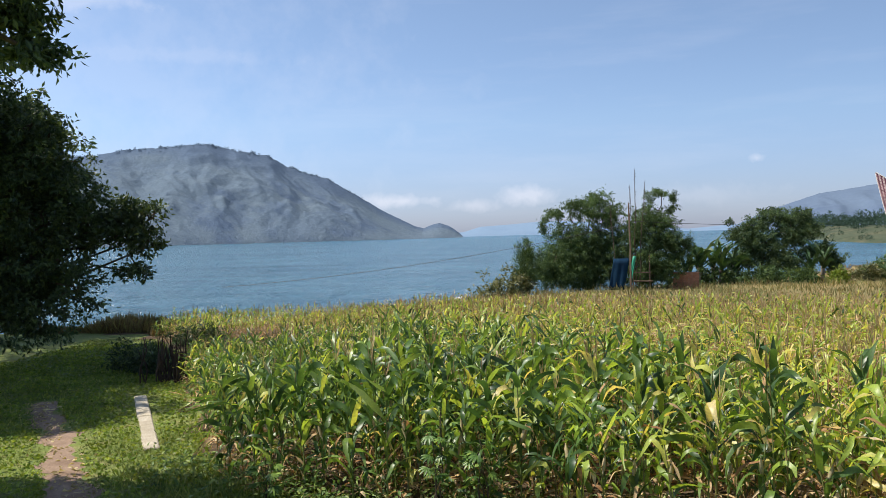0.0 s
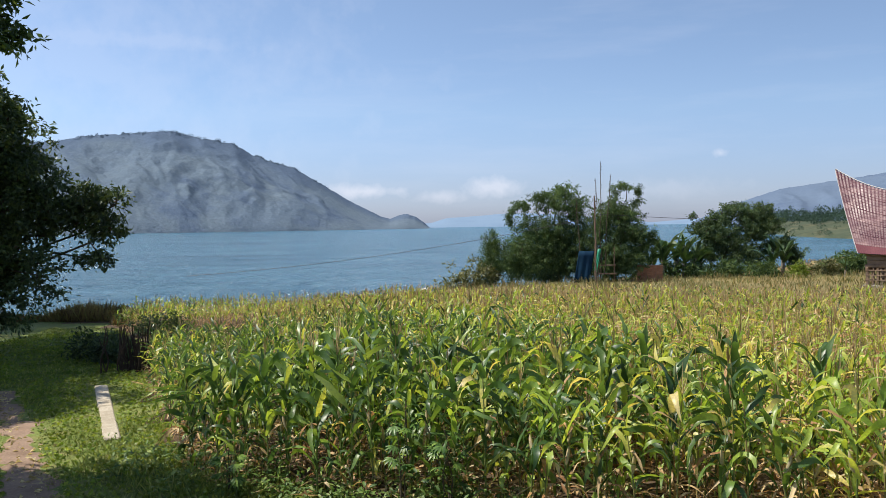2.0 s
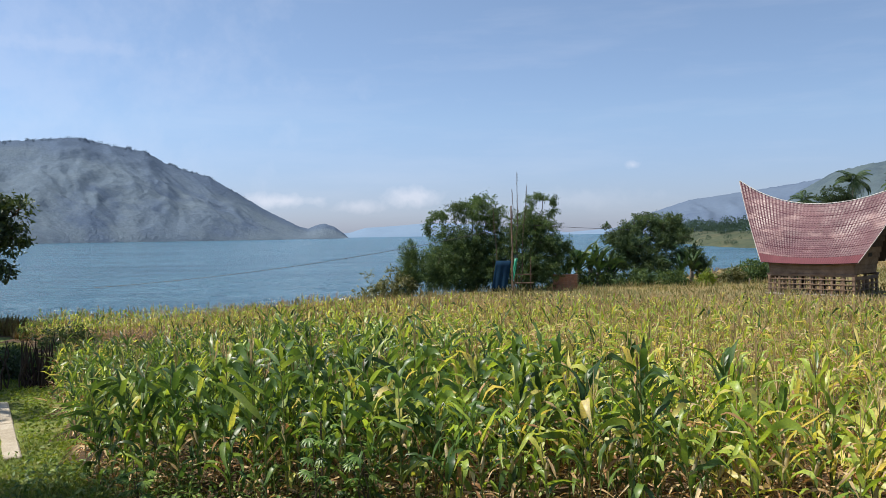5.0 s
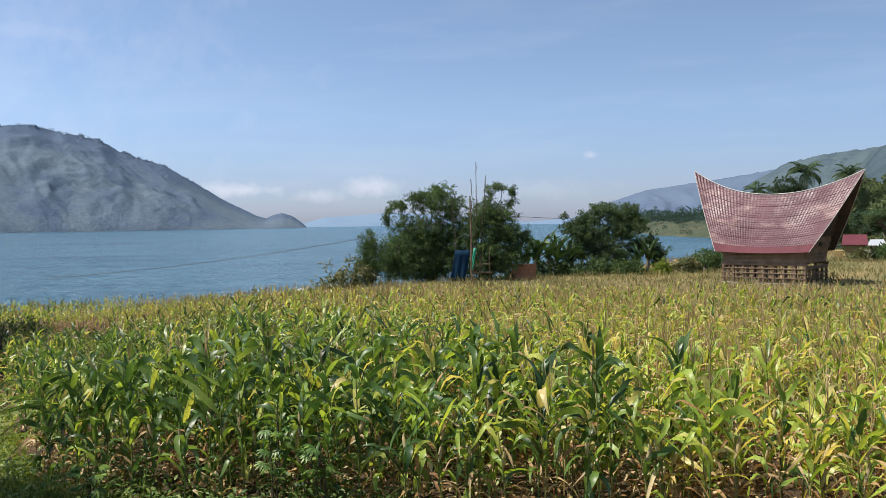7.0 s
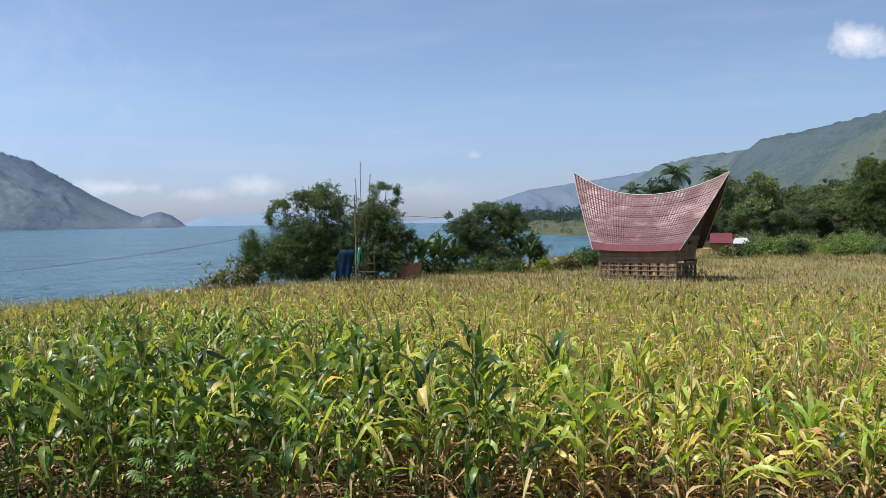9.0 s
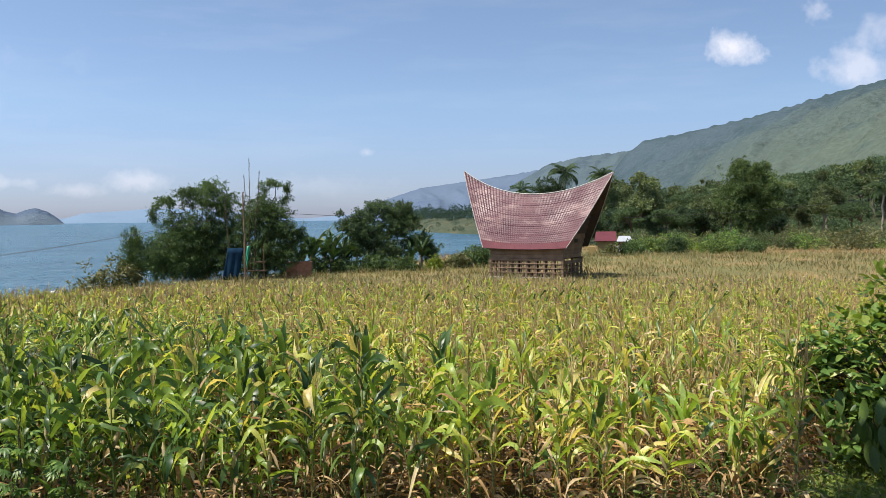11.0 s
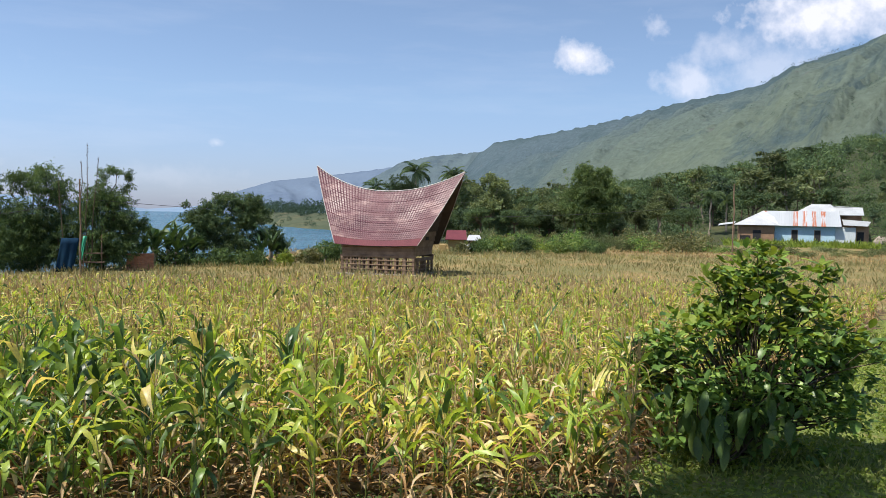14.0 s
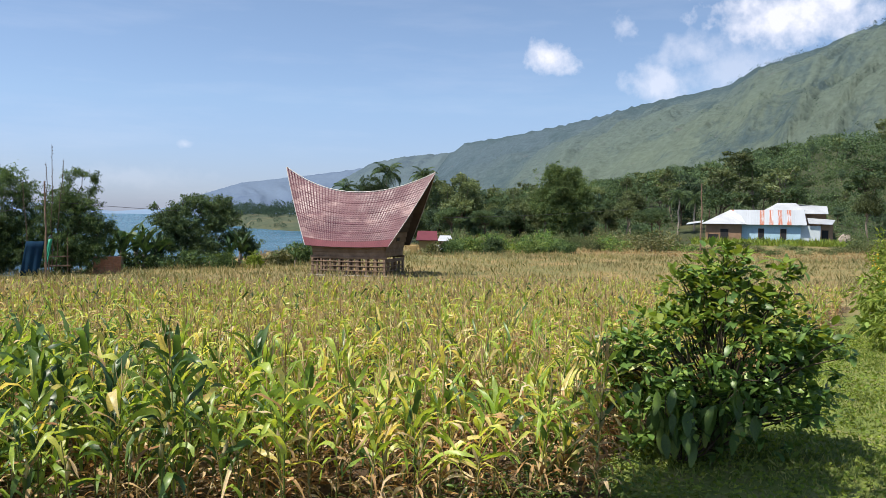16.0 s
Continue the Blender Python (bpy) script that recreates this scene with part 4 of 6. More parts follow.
def lakeside_trees():
    rng = np.random.default_rng(21)
    at = (11.0, 66.0, gz(11, 66))
    lobes = [(12.1, 66, 6.1, 0.8, 1.0, 0.7), (11.2, 66, 5.3, 1.0, 1.2, 0.9), (10.2, 66, 5.7, 0.9, 0.9, 0.45), (13.2, 66, 5.2, 0.8, 0.9, 0.7), (8.6, 66, 5.1, 0.7, 0.8, 0.35), (12.9, 66, 4.4, 0.9, 1.2, 0.9), (7.8, 66, 4.2, 0.3, 0.5, 0.8),
             (9.6, 65.8, 3.2, 1.5, 1.5, 1.2), (11.8, 66.2, 2.8, 1.8, 1.6, 1.4), (8.3, 65.4, 1.9, 1.5, 1.3, 0.9), (7.3, 65.3, 0.9, 1.3, 1.2, 1.0), (9.4, 65.2, 0.7, 1.6, 1.4, 1.3),
             (11.6, 65.6, 0.9, 1.7, 1.5, 1.4), (12.9, 65.8, 0.6, 1.5, 1.2, 1.3), (14.2, 65.6, 0.8, 1.2, 1.0, 1.4), (8.2, 65.4, 0.2, 1.5, 1.0, 0.9), (10.6, 65.4, -0.1, 1.6, 1.0, 0.9), (13.6, 66, 2.3, 1.3, 1.5, 1.6), (10.4, 66, 1.8, 2.2, 1.8, 1.6)]
    make_tree("bamboo_tree_clump", at, rel(at, lobes), rng, "dense dark green clump of lakeside trees and bamboo", 2.5, 0.2, 0.2, 2700, 24, 0.25, LEAF_BAMBOO, droop=0.75, inside=0.1, aspect=0.28, twigs=120)
    at = (15.6, 64.5, gz(15.6, 64.5))
    lobes = [(15.3, 64.5, 4.6, 1.1, 1.1, 0.9), (16.6, 64.5, 6.5, 0.8, 0.5, 0.22), (15.6, 64.5, 5.9, 0.4, 0.5, 0.5), (17.5, 64.5, 6.0, 0.22, 0.4, 0.55), (17.4, 64.5, 5.2, 0.4, 0.4, 0.3), (16.3, 64.4, 4.2, 1.3, 1.2, 0.8), (14.6, 64.5, 3.6, 1.1, 1.2, 0.9),
             (16.8, 64.5, 3.0, 1.4, 1.4, 0.9), (15.6, 64.4, 1.9, 1.8, 1.6, 1.4), (17.6, 64.3, 1.9, 0.8, 0.9, 1.2), (16.6, 64.2, 0.6, 1.4, 1.3, 1.0), (15.2, 64.3, 0.3, 1.3, 1.1, 1.1), (18.3, 64.3, 2.4, 0.5, 0.6, 0.9)]
    make_tree("bamboo_tree_clump", at, rel(at, lobes), rng, "drooping bamboo-like tree on the shore", 2.5, 0.18, 0.19, 1800, 22, 0.22, LEAF_BAMBOO, droop=1.0, inside=0.1, aspect=0.26, twigs=120)
    at = (5.9, 62.0, gz(5.9, 62))
    lobes = [(5.9, 62, 0.9, 0.75, 0.8, 1.6), (6.0, 62, 2.3, 0.3, 0.3, 0.9)]
    make_tree("slender_shrub", at, rel(at, lobes), rng, "slender feathery green shrub by the lake", 1.2, 0.06, 0.4, 220, 14, 0.22, LEAF_BAMBOO, droop=-0.5, inside=0.2, aspect=0.1)
    at = (26.5, 71.0, gz(26.5, 71))
    lobes = [(24.9, 71, 2.9, 1.1, 1.3, 0.9), (26.2, 71, 3.9, 1.1, 1.2, 0.9), (27.4, 71, 4.7, 0.9, 1.0, 0.6), (28.5, 70.8, 4.2, 0.9, 1.0, 0.8), (29.7, 70.5, 4.5, 0.8, 0.9, 0.65), (30.3, 70.3, 3.2, 0.9, 1.2, 0.9),
             (28.9, 70.5, 2.8, 1.2, 1.4, 1.0), (26.5, 71, 2.2, 1.6, 1.5, 1.2), (25.0, 71, 1.2, 1.2, 1.3, 1.0), (31.0, 70, 1.4, 1.1, 1.3, 0.9), (31.9, 69.8, 0.7, 0.8, 1.0, 0.7), (28, 70.3, 0.9, 2.0, 1.6, 1.2), (24.1, 71.4, 4.2, 0.3, 0.3, 0.2)]
    make_tree("broadleaf_tree", at, rel(at, lobes), rng, "bushy dark green tree beside the bananas", 2.2, 0.16, 0.2, 1700, 24, 0.22, LEAF_MID, droop=0.45, inside=0.15, twigs=120)
    # low shrubs along the shore
    for x, y, rx, rz, mat, lab in ((3.3, 61.0, 1.9, 1.35, LEAF_OLIVE, "olive grey-green scrub on the shore"), (4.8, 61.5, 1.5, 1.55, LEAF_OLIVE, "olive grey-green scrub on the shore"),
                                   (-3.5, 57.0, 1.6, 0.7, LEAF_OLIVE, "olive grey-green scrub on the shore"),
                                   (22.0, 68.5, 1.7, 0.75, LEAF_BAMBOO, "low green shrub under the bananas"), (25.0, 68.0, 1.7, 0.7, LEAF_BAMBOO, "low green shrub under the bananas"),
                                   (28.0, 67.0, 1.3, 0.6, LEAF_BAMBOO, "low green shrub under the trees"), (30.5, 66.0, 0.5, 0.5, LEAF_YOUNG, "bright green young shrub"),
                                   (36.5, 70.0, 2.0, 1.0, LEAF_BAMBOO, "rounded green shrub at the end of the field"), (38.8, 71.0, 2.2, 1.25, LEAF_BAMBOO, "rounded green shrub at the end of the field"),
                                   (34.2, 69.0, 1.2, 0.7, LEAF_OLIVE, "olive scrub at the end of the field"), (41.0, 72.0, 2.0, 1.0, LEAF_BAMBOO, "rounded green shrub at the end of the field"),
                                   (53.0, 68.2, 1.1, 0.8, LEAF_BAMBOO, "green shrub beside the hut"), (55.5, 68.8, 1.7, 0.9, WEED, "green shrub beside the hut"), (58.5, 68.0, 1.8, 0.9, WEED, "green shrub beside the hut"),
                                   (57.0, 66.5, 1.0, 0.95, LEAF_MID, "dark rounded shrub in the meadow"), (62.5, 67.0, 1.8, 0.8, WEED, "green shrub beside the hut"), (66.5, 66.0, 1.8, 0.8, LEAF_BAMBOO, "green shrub beside the hut"),
                                   (49.9, 67.4, 0.6, 0.5, LEAF_OLIVE, "green shrub beside the hut")):
        z = gz(x, y)
        make_tree("shrub", (x, y, z), [(0, 0, rz * 0.7, rx, rx * 0.8, rz), (rx * 0.4, 0.2, rz * 0.9, rx * 0.5, rx * 0.5, rz * 0.8)], rng, lab, rz * 0.5, 0.05, 0.3, 150, 12, 0.3, mat,
                  inside=0.3, category="shrub", group="shrubs along the shore", twigs=10)


def banana_plants():
    rng = np.random.default_rng(8)
    meshes = []
    for i in range(5):
        v, q = corn_leaf(rng.uniform(1.5, 2.2), rng.uniform(0.2, 0.3), rng.uniform(1.0, 1.4), rng.uniform(-0.9, 0.5), 8, 3, rng.normal(0, 0.6), rng.uniform(0.5, 0.9), rng.normal(0, 0.15))
        meshes.append(mesh_from("banana_leaf", v, q, LEAF_BANANA, None, True))
    v, q = tube([(0, 0, -0.1), (0.02, 0, 0.7), (0, 0.03, 1.5)], [0.16, 0.13, 0.08], 8)
    stem = mesh_from("banana_stem", v, q, BARK_PALE, None, True)
    for x, y, s in ((19.8, 68.5, 1.1), (20.9, 69.3, 1.3), (21.8, 69.0, 1.35), (22.7, 69.6, 1.3), (23.4, 69.2, 1.15), (20.4, 68.2, 1.1), (22.2, 68.3, 1.2), (24.0, 69.6, 1.0), (18.5, 65.5, 0.95), (30.2, 68.0, 1.25), (29.2, 67.8, 1.0), (34.6, 66.5, 0.6)):
        root = thing("banana_plant", pose(x, y, gz(x, y), 0, 0, rng.uniform(0, 360)) @ Matrix.Diagonal((s, s, s, 1)), "banana plant with long ragged upright leaves", "banana plant", "banana plants")
        part("stem", stem, root)
        for k in range(12):
            part("leaf", meshes[k % 5], root, "", pose(0, 0, 0.8 + 0.06 * k, 0, rng.uniform(-10, 28), k * 137.5 + rng.uniform(-20, 20)))


def palm(x, y, height, spread, rng, meshes, label):
    z = gz(x, y)
    root = thing("coconut_palm", pose(x, y, z), label, "palm tree", "coconut palms")
    v, q = tube(bend((0, 0, -0.3), (0.3, 0.2, height), rng, 6, 0.015), np.linspace(0.2, 0.13, 6), 8)
    part("trunk", mesh_from("palm_trunk", v, q, BARK_PALE, None, True), root)
    for k in range(24):
        part("frond", meshes[k % 4], root, "", pose(0.3, 0.2, height, 0, rng.uniform(-30, 75), k * 137.5) @ Matrix.Diagonal((spread, spread, spread, 1)))


def palms():
    rng = np.random.default_rng(14)
    meshes = []
    for i in range(4):
        s = Soup()
        rise, droop = (1.1, 0.8) if i % 2 else (0.6, 1.25)
        x = z = 0.0
        pts = []
        for k in range(9):
            t = k / 8
            a = rise - (rise + droop) * t ** 1.1
            pts.append((x, 0, z))
            x, z = x + math.cos(a) * 0.42, z + math.sin(a) * 0.42
        pts = np.array(pts)
        s.add(*tube(pts, np.linspace(0.03, 0.008, 9), 4))
        for k in range(44):
            t = 0.12 + 0.88 * k / 44
            p = np.array([np.interp(t * 8, range(9), pts[:, c]) for c in range(3)])
            side = 1 if k % 2 else -1
            ln = 0.75 * math.sin(math.pi * (0.15 + 0.8 * t)) + 0.15
            tip = p + np.array([0.25 * ln, side * ln * 0.75, -0.55 * ln])
            s.add([p + (-0.03, 0, 0), (p + tip) / 2 + (0.05, 0, 0.06), tip, (p + tip) / 2 + (-0.05, 0, 0.04)], [(0, 1, 2, 3)])
        meshes.append(s.mesh("palm_frond", LEAF_MID))
    for az, d, top, sp in ((30.6, 153, 9.6, 0.8), (33.4, 168, 13.2, 1.2), (35.85, 161, 12.2, 1.0), (52.6, 160, 9.0, 0.9), (53.6, 165, 8.4, 0.8), (57.0, 215, 17.0, 1.0)):
        x, y = d * math.sin(radians(az)), d * math.cos(radians(az))
        palm(x, y, top - gz(x, y) - 1.2, sp, rng, meshes, "tall coconut palm with arching feathery fronds")


def wood():
    """The belt of trees behind the meadow and the wood on the slope, from a few models."""
    rng = np.random.default_rng(31)
    models = []
    for i in range(10):
        h = 8.0
        light = i >= 6
        shape = i % 3
        lobes = []
        for k in range(11):
            a, out = rng.uniform(0, 6.28), math.sqrt(rng.random())
            if shape == 0:      # wide flat-topped crown in storeys
                lobes.append((math.cos(a) * out * 3.0, math.sin(a) * out * 3.0, h * rng.uniform(0.62, 0.93) - 0.5 * out, rng.uniform(0.9, 1.7), rng.uniform(0.9, 1.7), rng.uniform(0.3, 0.55)))
            elif shape == 1:    # dense rounded crown down to the ground
                lobes.append((math.cos(a) * out * 1.9, math.sin(a) * out * 1.9, h * rng.uniform(0.25, 0.92) * (1.05 - 0.2 * out), rng.uniform(0.7, 1.3), rng.uniform(0.7, 1.3), rng.uniform(0.5, 0.95)))
            else:               # slender, open, on a bare stem
                lobes.append((math.cos(a) * out * 1.4, math.sin(a) * out * 1.4, h * rng.uniform(0.45, 0.98), rng.uniform(0.5, 0.95), rng.uniform(0.5, 0.95), rng.uniform(0.4, 0.7)))
        models.append((make_tree("forest_tree", (0, 0, -60), lobes, rng, "leafy green tree at the edge of the wood", h * (0.55, 0.4, 0.6)[shape], 0.14, 0.5 if light else 0.28, (190, 210, 150)[shape] if light else (380, 440, 310)[shape], 6 if light else 13, 0.34,
                                 (WOOD_LEAF, WOOD_LEAF, WOOD_LEAF_PALE, WOOD_LEAF, WOOD_LEAF_DARK, WOOD_LEAF_PALE, WOOD_LEAF, WOOD_LEAF_DARK, WOOD_LEAF_PALE, WOOD_LEAF)[i], BARK_PALE if shape == 2 else BARK, inside=0.3,
                                 group="trees of the wood", aspect=0.6, twigs=6, droop=0.1 if shape == 0 else 0.3), [False]))
    spots = []
    # front belt, by azimuth and wanted top
    for az in np.arange(31.0, 68, 0.95):
        d = rng.uniform(122, 142)
        el = np.interp(az, (31, 35.4, 37.3, 41.5, 46.7, 51.7, 57, 68), (0.6, 1.3, 2.7, 2.8, 2.5, 2.6, 2.6, 2.6)) * rng.uniform(0.65, 1.12)
        if 52.5 < az < 62.5:
            d += 50
        spots.append((az + rng.normal(0, 0.3), d, el))
    for az in np.arange(36, 70, 1.0):
        el = np.interp(az, (36, 41.5, 46.7, 51.7, 57.2, 61, 70), (2.9, 2.9, 3.0, 3.7, 4.9, 5.9, 6.6))
        spots.append((az + rng.normal(0, 0.4), rng.uniform(165, 195), el * rng.uniform(0.62, 0.85)))
        spots.append((az + rng.normal(0, 0.4), rng.uniform(205, 240), el * rng.uniform(0.72, 0.95)))
        spots.append((az + rng.normal(0, 0.4), rng.uniform(250, 300), el * rng.uniform(0.85, 1.04)))
    big = (121 * math.sin(radians(45.1)), 121 * math.cos(radians(45.1)))
    at = (big[0], big[1], gz(*big))
    lobes = [(0, 0, 8.2, 2.6, 2.6, 2.6), (-1.6, 1.4, 6.4, 2.0, 2.0, 1.8), (1.7, -1.4, 6.6, 2.0, 2.0, 1.9), (0.2, 0.2, 4.6, 2.6, 2.6, 1.8), (-0.9, 0.6, 10.0, 1.3, 1.3, 1.2), (1.2, -0.9, 9.6, 1.3, 1.3, 1.2), (0.3, 0, 2.6, 1.8, 1.8, 1.4)]
    make_tree("forest_tree", at, lobes, rng, "tall rounded green tree standing out from the wood", 4.0, 0.3, 0.24, 1700, 20, 0.36, WOOD_LEAF_BIG, group="trees of the wood", aspect=0.6, inside=0.4)
    spots += [ (43.4, 127, 3.0), (38.5, 128, 2.6), (32.3, 172, 3.6), (31.9, 174, 2.9), (34.4, 152, 2.0), (36.6, 152, 2.3)]
    spots = [p + (None,) for p in spots]
    spots += [(az, d, el, k) for az, d, el, k in ((36.9, 131, 2.3, 4), (37.8, 126, 2.55, 0), (39.0, 129, 2.5, 4), (40.1, 125, 2.45, 3), (41.2, 130, 2.35, 4), (42.4, 126, 2.2, 1), (46.6, 128, 2.3, 4), (48.2, 127, 2.1, 5))]
    x, y = 165 * math.sin(radians(32.35)), 165 * math.cos(radians(32.35))
    make_tree("forest_tree", (x, y, gz(x, y)), [(0, 0, 10.6, 2.3, 2.3, 1.5), (-1.5, 0.8, 9.2, 1.6, 1.6, 1.2), (1.6, -0.8, 9.4, 1.6, 1.6, 1.2), (0, 0, 7.6, 2.2, 2.2, 1.6)], rng, "rounded green tree among the palms", 6.0, 0.2, 0.26, 520, 16, 0.34,
              WOOD_LEAF, group="trees of the wood", aspect=0.6, twigs=8)
    for az, d, el, fixed in spots:
        if 60.2 < az < 63.4 and d < 235:
            el = min(el, 1.1)
        x, y = d * math.sin(radians(az)), d * math.cos(radians(az))
        z = gz(x, y)
        h = min(19.0, max(4.0, EYE + d * math.tan(radians(el)) - z)) / 9.3
        wd = h * rng.uniform(0.85, 1.25)
        m = pose(x, y, z, 0, 0, rng.uniform(0, 360)) @ Matrix.Diagonal((wd, wd, h, 1))
        ob, used = models[fixed if fixed is not None else int(rng.integers(6)) if d < 160 else 6 + int(rng.integers(4))]
        if used[0]:
            copy_thing(ob, m)
        else:
            ob.matrix_basis, used[0] = m, True


def far_woods():
    """Trees on the spit and scattered along the hill crest, too far to count."""
    rng = np.random.default_rng(41)

    def clumps(name, pts, radius, label, mat, leaf, per, tall=0.85):
        pts = np.array(pts)
        idx = np.repeat(np.arange(len(pts)), per)
        n = len(idx)
        d = unit(rng.normal(size=(n, 3)))
        base = pts[idx] + d * np.asarray(radius)[idx][:, None] * (0.5 + 0.5 * rng.random(n))[:, None] * np.array([1, 1, tall])
        ln = np.full(n, 1.0) * leaf * (0.6 + 0.8 * rng.random(n)) * np.asarray(radius)[idx]
        v, q = leaf_quads(base, unit(d + rng.normal(size=(n, 3)) * 0.6), ln, ln * 0.7, rng)
        tagged(new(name, mesh_from(name, v, q, mat)), label, "woodland", kind="stuff")

    pts, rad = [], []
    for az in np.arange(21.8, 36, 0.09):
        for row in range(2):
            d = np.interp(az, SPIT_AZ, SPIT_R) + rng.uniform(80, 230)
            x, y = d * math.sin(radians(az)), d * math.cos(radians(az))
            ra = rng.uniform(2.4, 4.8)
            pts.append((x, y, gz(x, y) + ra * rng.uniform(0.4, 1.35))), rad.append(ra)
    for k in range(70):
        az = rng.uniform(22, 34)
        d = np.interp(az, SPIT_AZ, SPIT_R) + rng.uniform(6, 90)
        x, y = d * math.sin(radians(az)), d * math.cos(radians(az))
        ra = rng.uniform(0.6, 1.7)
        pts.append((x, y, gz(x, y) + ra * 0.5)), rad.append(ra)
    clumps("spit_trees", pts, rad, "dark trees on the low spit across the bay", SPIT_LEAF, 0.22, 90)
    pts, rad = [], []
    for k in range(1250):
        az, d = rng.uniform(37, 74), rng.uniform(210, 440)
        el = np.interp(az, (36, 41.5, 46.7, 51.7, 57.2, 61, 70), (2.5, 2.5, 2.8, 3.6, 4.8, 5.8, 6.6))
        x, y = d * math.sin(radians(az)), d * math.cos(radians(az))
        ra = rng.uniform(2.0, 4.2)
        z = min(gz(x, y) + rng.uniform(1.0, 9.0), EYE + d * math.tan(radians(el)) * (0.9 + 0.22 * noise.noise(Vector((az * 0.55, 0, 5)))) * rng.uniform(0.9, 1.0) - ra * 0.6)
        if z > gz(x, y) + 1 and not (60 < az < 63.6 and d < 238 and z > EYE + d * math.tan(radians(1.0)) - ra):
            pts.append((x, y, z)), rad.append(ra)
    for k in range(260):
        az, d = rng.uniform(57, 66), rng.uniform(158, 300)
        x, y = d * math.sin(radians(az)), d * math.cos(radians(az))
        ra = rng.uniform(1.0, 2.2)
        pts.append((x, y, gz(x, y) + ra * 0.6)), rad.append(ra)
    for k in range(520):
        az, d = rng.uniform(38, 66), rng.uniform(134, 200)
        x, y = d * math.sin(radians(az)), d * math.cos(radians(az))
        ra = rng.uniform(1.0, 2.2)
        if not (52 < az < 62.5 and d < 175):
            pts.append((x, y, gz(x, y) + ra * 0.7)), rad.append(ra)
    clumps("slope_wood", pts, rad, "mixed green wood covering the foot of the hill", WOOD_LEAF, 0.19, 80, 0.62)
    pts, rad = [], []
    crest = HILL_POINTS["hill_across_the_lake"]
    for k in rng.choice(len(crest), 1000):
        p = crest[k, 79 - int(abs(rng.normal(0, 2.5)))]
        a = math.degrees(math.atan2(p[0], p[1]))
        if -25 < a < -5 and noise.noise(Vector((a * 1.1, 3.0, 0))) > -0.15:
            ra = rng.uniform(2.5, 6.0)
            pts.append((p[0], p[1], p[2] + ra * rng.uniform(-0.3, 0.35))), rad.append(ra)
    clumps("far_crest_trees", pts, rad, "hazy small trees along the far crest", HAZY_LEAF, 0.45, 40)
    pts, rad = [], []
    crest = HILL_POINTS["hill_behind_village"]
    for k in rng.choice(len(crest), 520):
        p = crest[k, 89 - int(abs(rng.normal(0, 2.0)))]
        a = math.degrees(math.atan2(p[0], p[1]))
        if 55 < a < 75:
            ra = rng.uniform(1.6, 4.2)
            pts.append((p[0], p[1], p[2] + ra * rng.uniform(-0.2, 0.5))), rad.append(ra)
    side = HILL_POINTS["hill_behind_village"][:, :-8].reshape(-1, 3)
    saz, sd = np.degrees(np.arctan2(side[:, 0], side[:, 1])), np.hypot(side[:, 0], side[:, 1])
    side = side[(saz > 40) & (saz < 72) & (sd > 560)]
    for k in rng.choice(len(side), 1500):
        p = side[k]
        if noise.noise(Vector(p / 130.0)) + 0.5 * noise.noise(Vector(p / 45.0)) > 0.12:
            ra = rng.uniform(0.9, 2.6)
            pts.append((p[0], p[1], side[k][2] + ra * 0.5)), rad.append(ra)
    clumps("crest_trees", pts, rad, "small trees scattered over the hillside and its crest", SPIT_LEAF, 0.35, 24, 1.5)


big_left_tree()
overhead_tree()
lakeside_trees()
banana_plants()
palms()
wood()
far_woods()


# ---- the shrub by the field and foreground plants ----
def broad_leaf(length, width, droop, segs=4):
    v = []
    for i in range(segs + 1):
        t = i / segs
        wd = max(0.004, width * math.sin(math.pi * (0.06 + 0.9 * t)) ** 0.8) / 2
        x, z = length * t, -droop * length * t * t
        v += [(x, wd, z + 0.25 * wd), (x, 0, z), (x, -wd, z + 0.25 * wd)]
    q = [(i * 3 + j, i * 3 + j + 1, (i + 1) * 3 + j + 1, (i + 1) * 3 + j) for i in range(segs) for j in range(2)]
    return np.array(v), np.array(q)


def scatter_leaves(bases, ways, length, width, droop, rng):
    """Many broad leaves in one mesh."""
    lv, lq = broad_leaf(length, width, droop, 3)
    n = len(bases)
    x = unit(ways)
    y = unit(np.cross(np.array([0, 0, 1.0]) + rng.normal(size=(n, 3)) * 0.35, x))
    z = np.cross(x, y)
    s = (0.6 + 0.6 * rng.random(n))[:, None, None]
    v = bases[:, None] + (lv[None, :, 0:1] * x[:, None] + lv[None, :, 1:2] * y[:, None] + lv[None, :, 2:3] * z[:, None]) * s
    return v.reshape(-1, 3), (lq[None] + (np.arange(n) * len(lv))[:, None, None]).reshape(-1, 4)


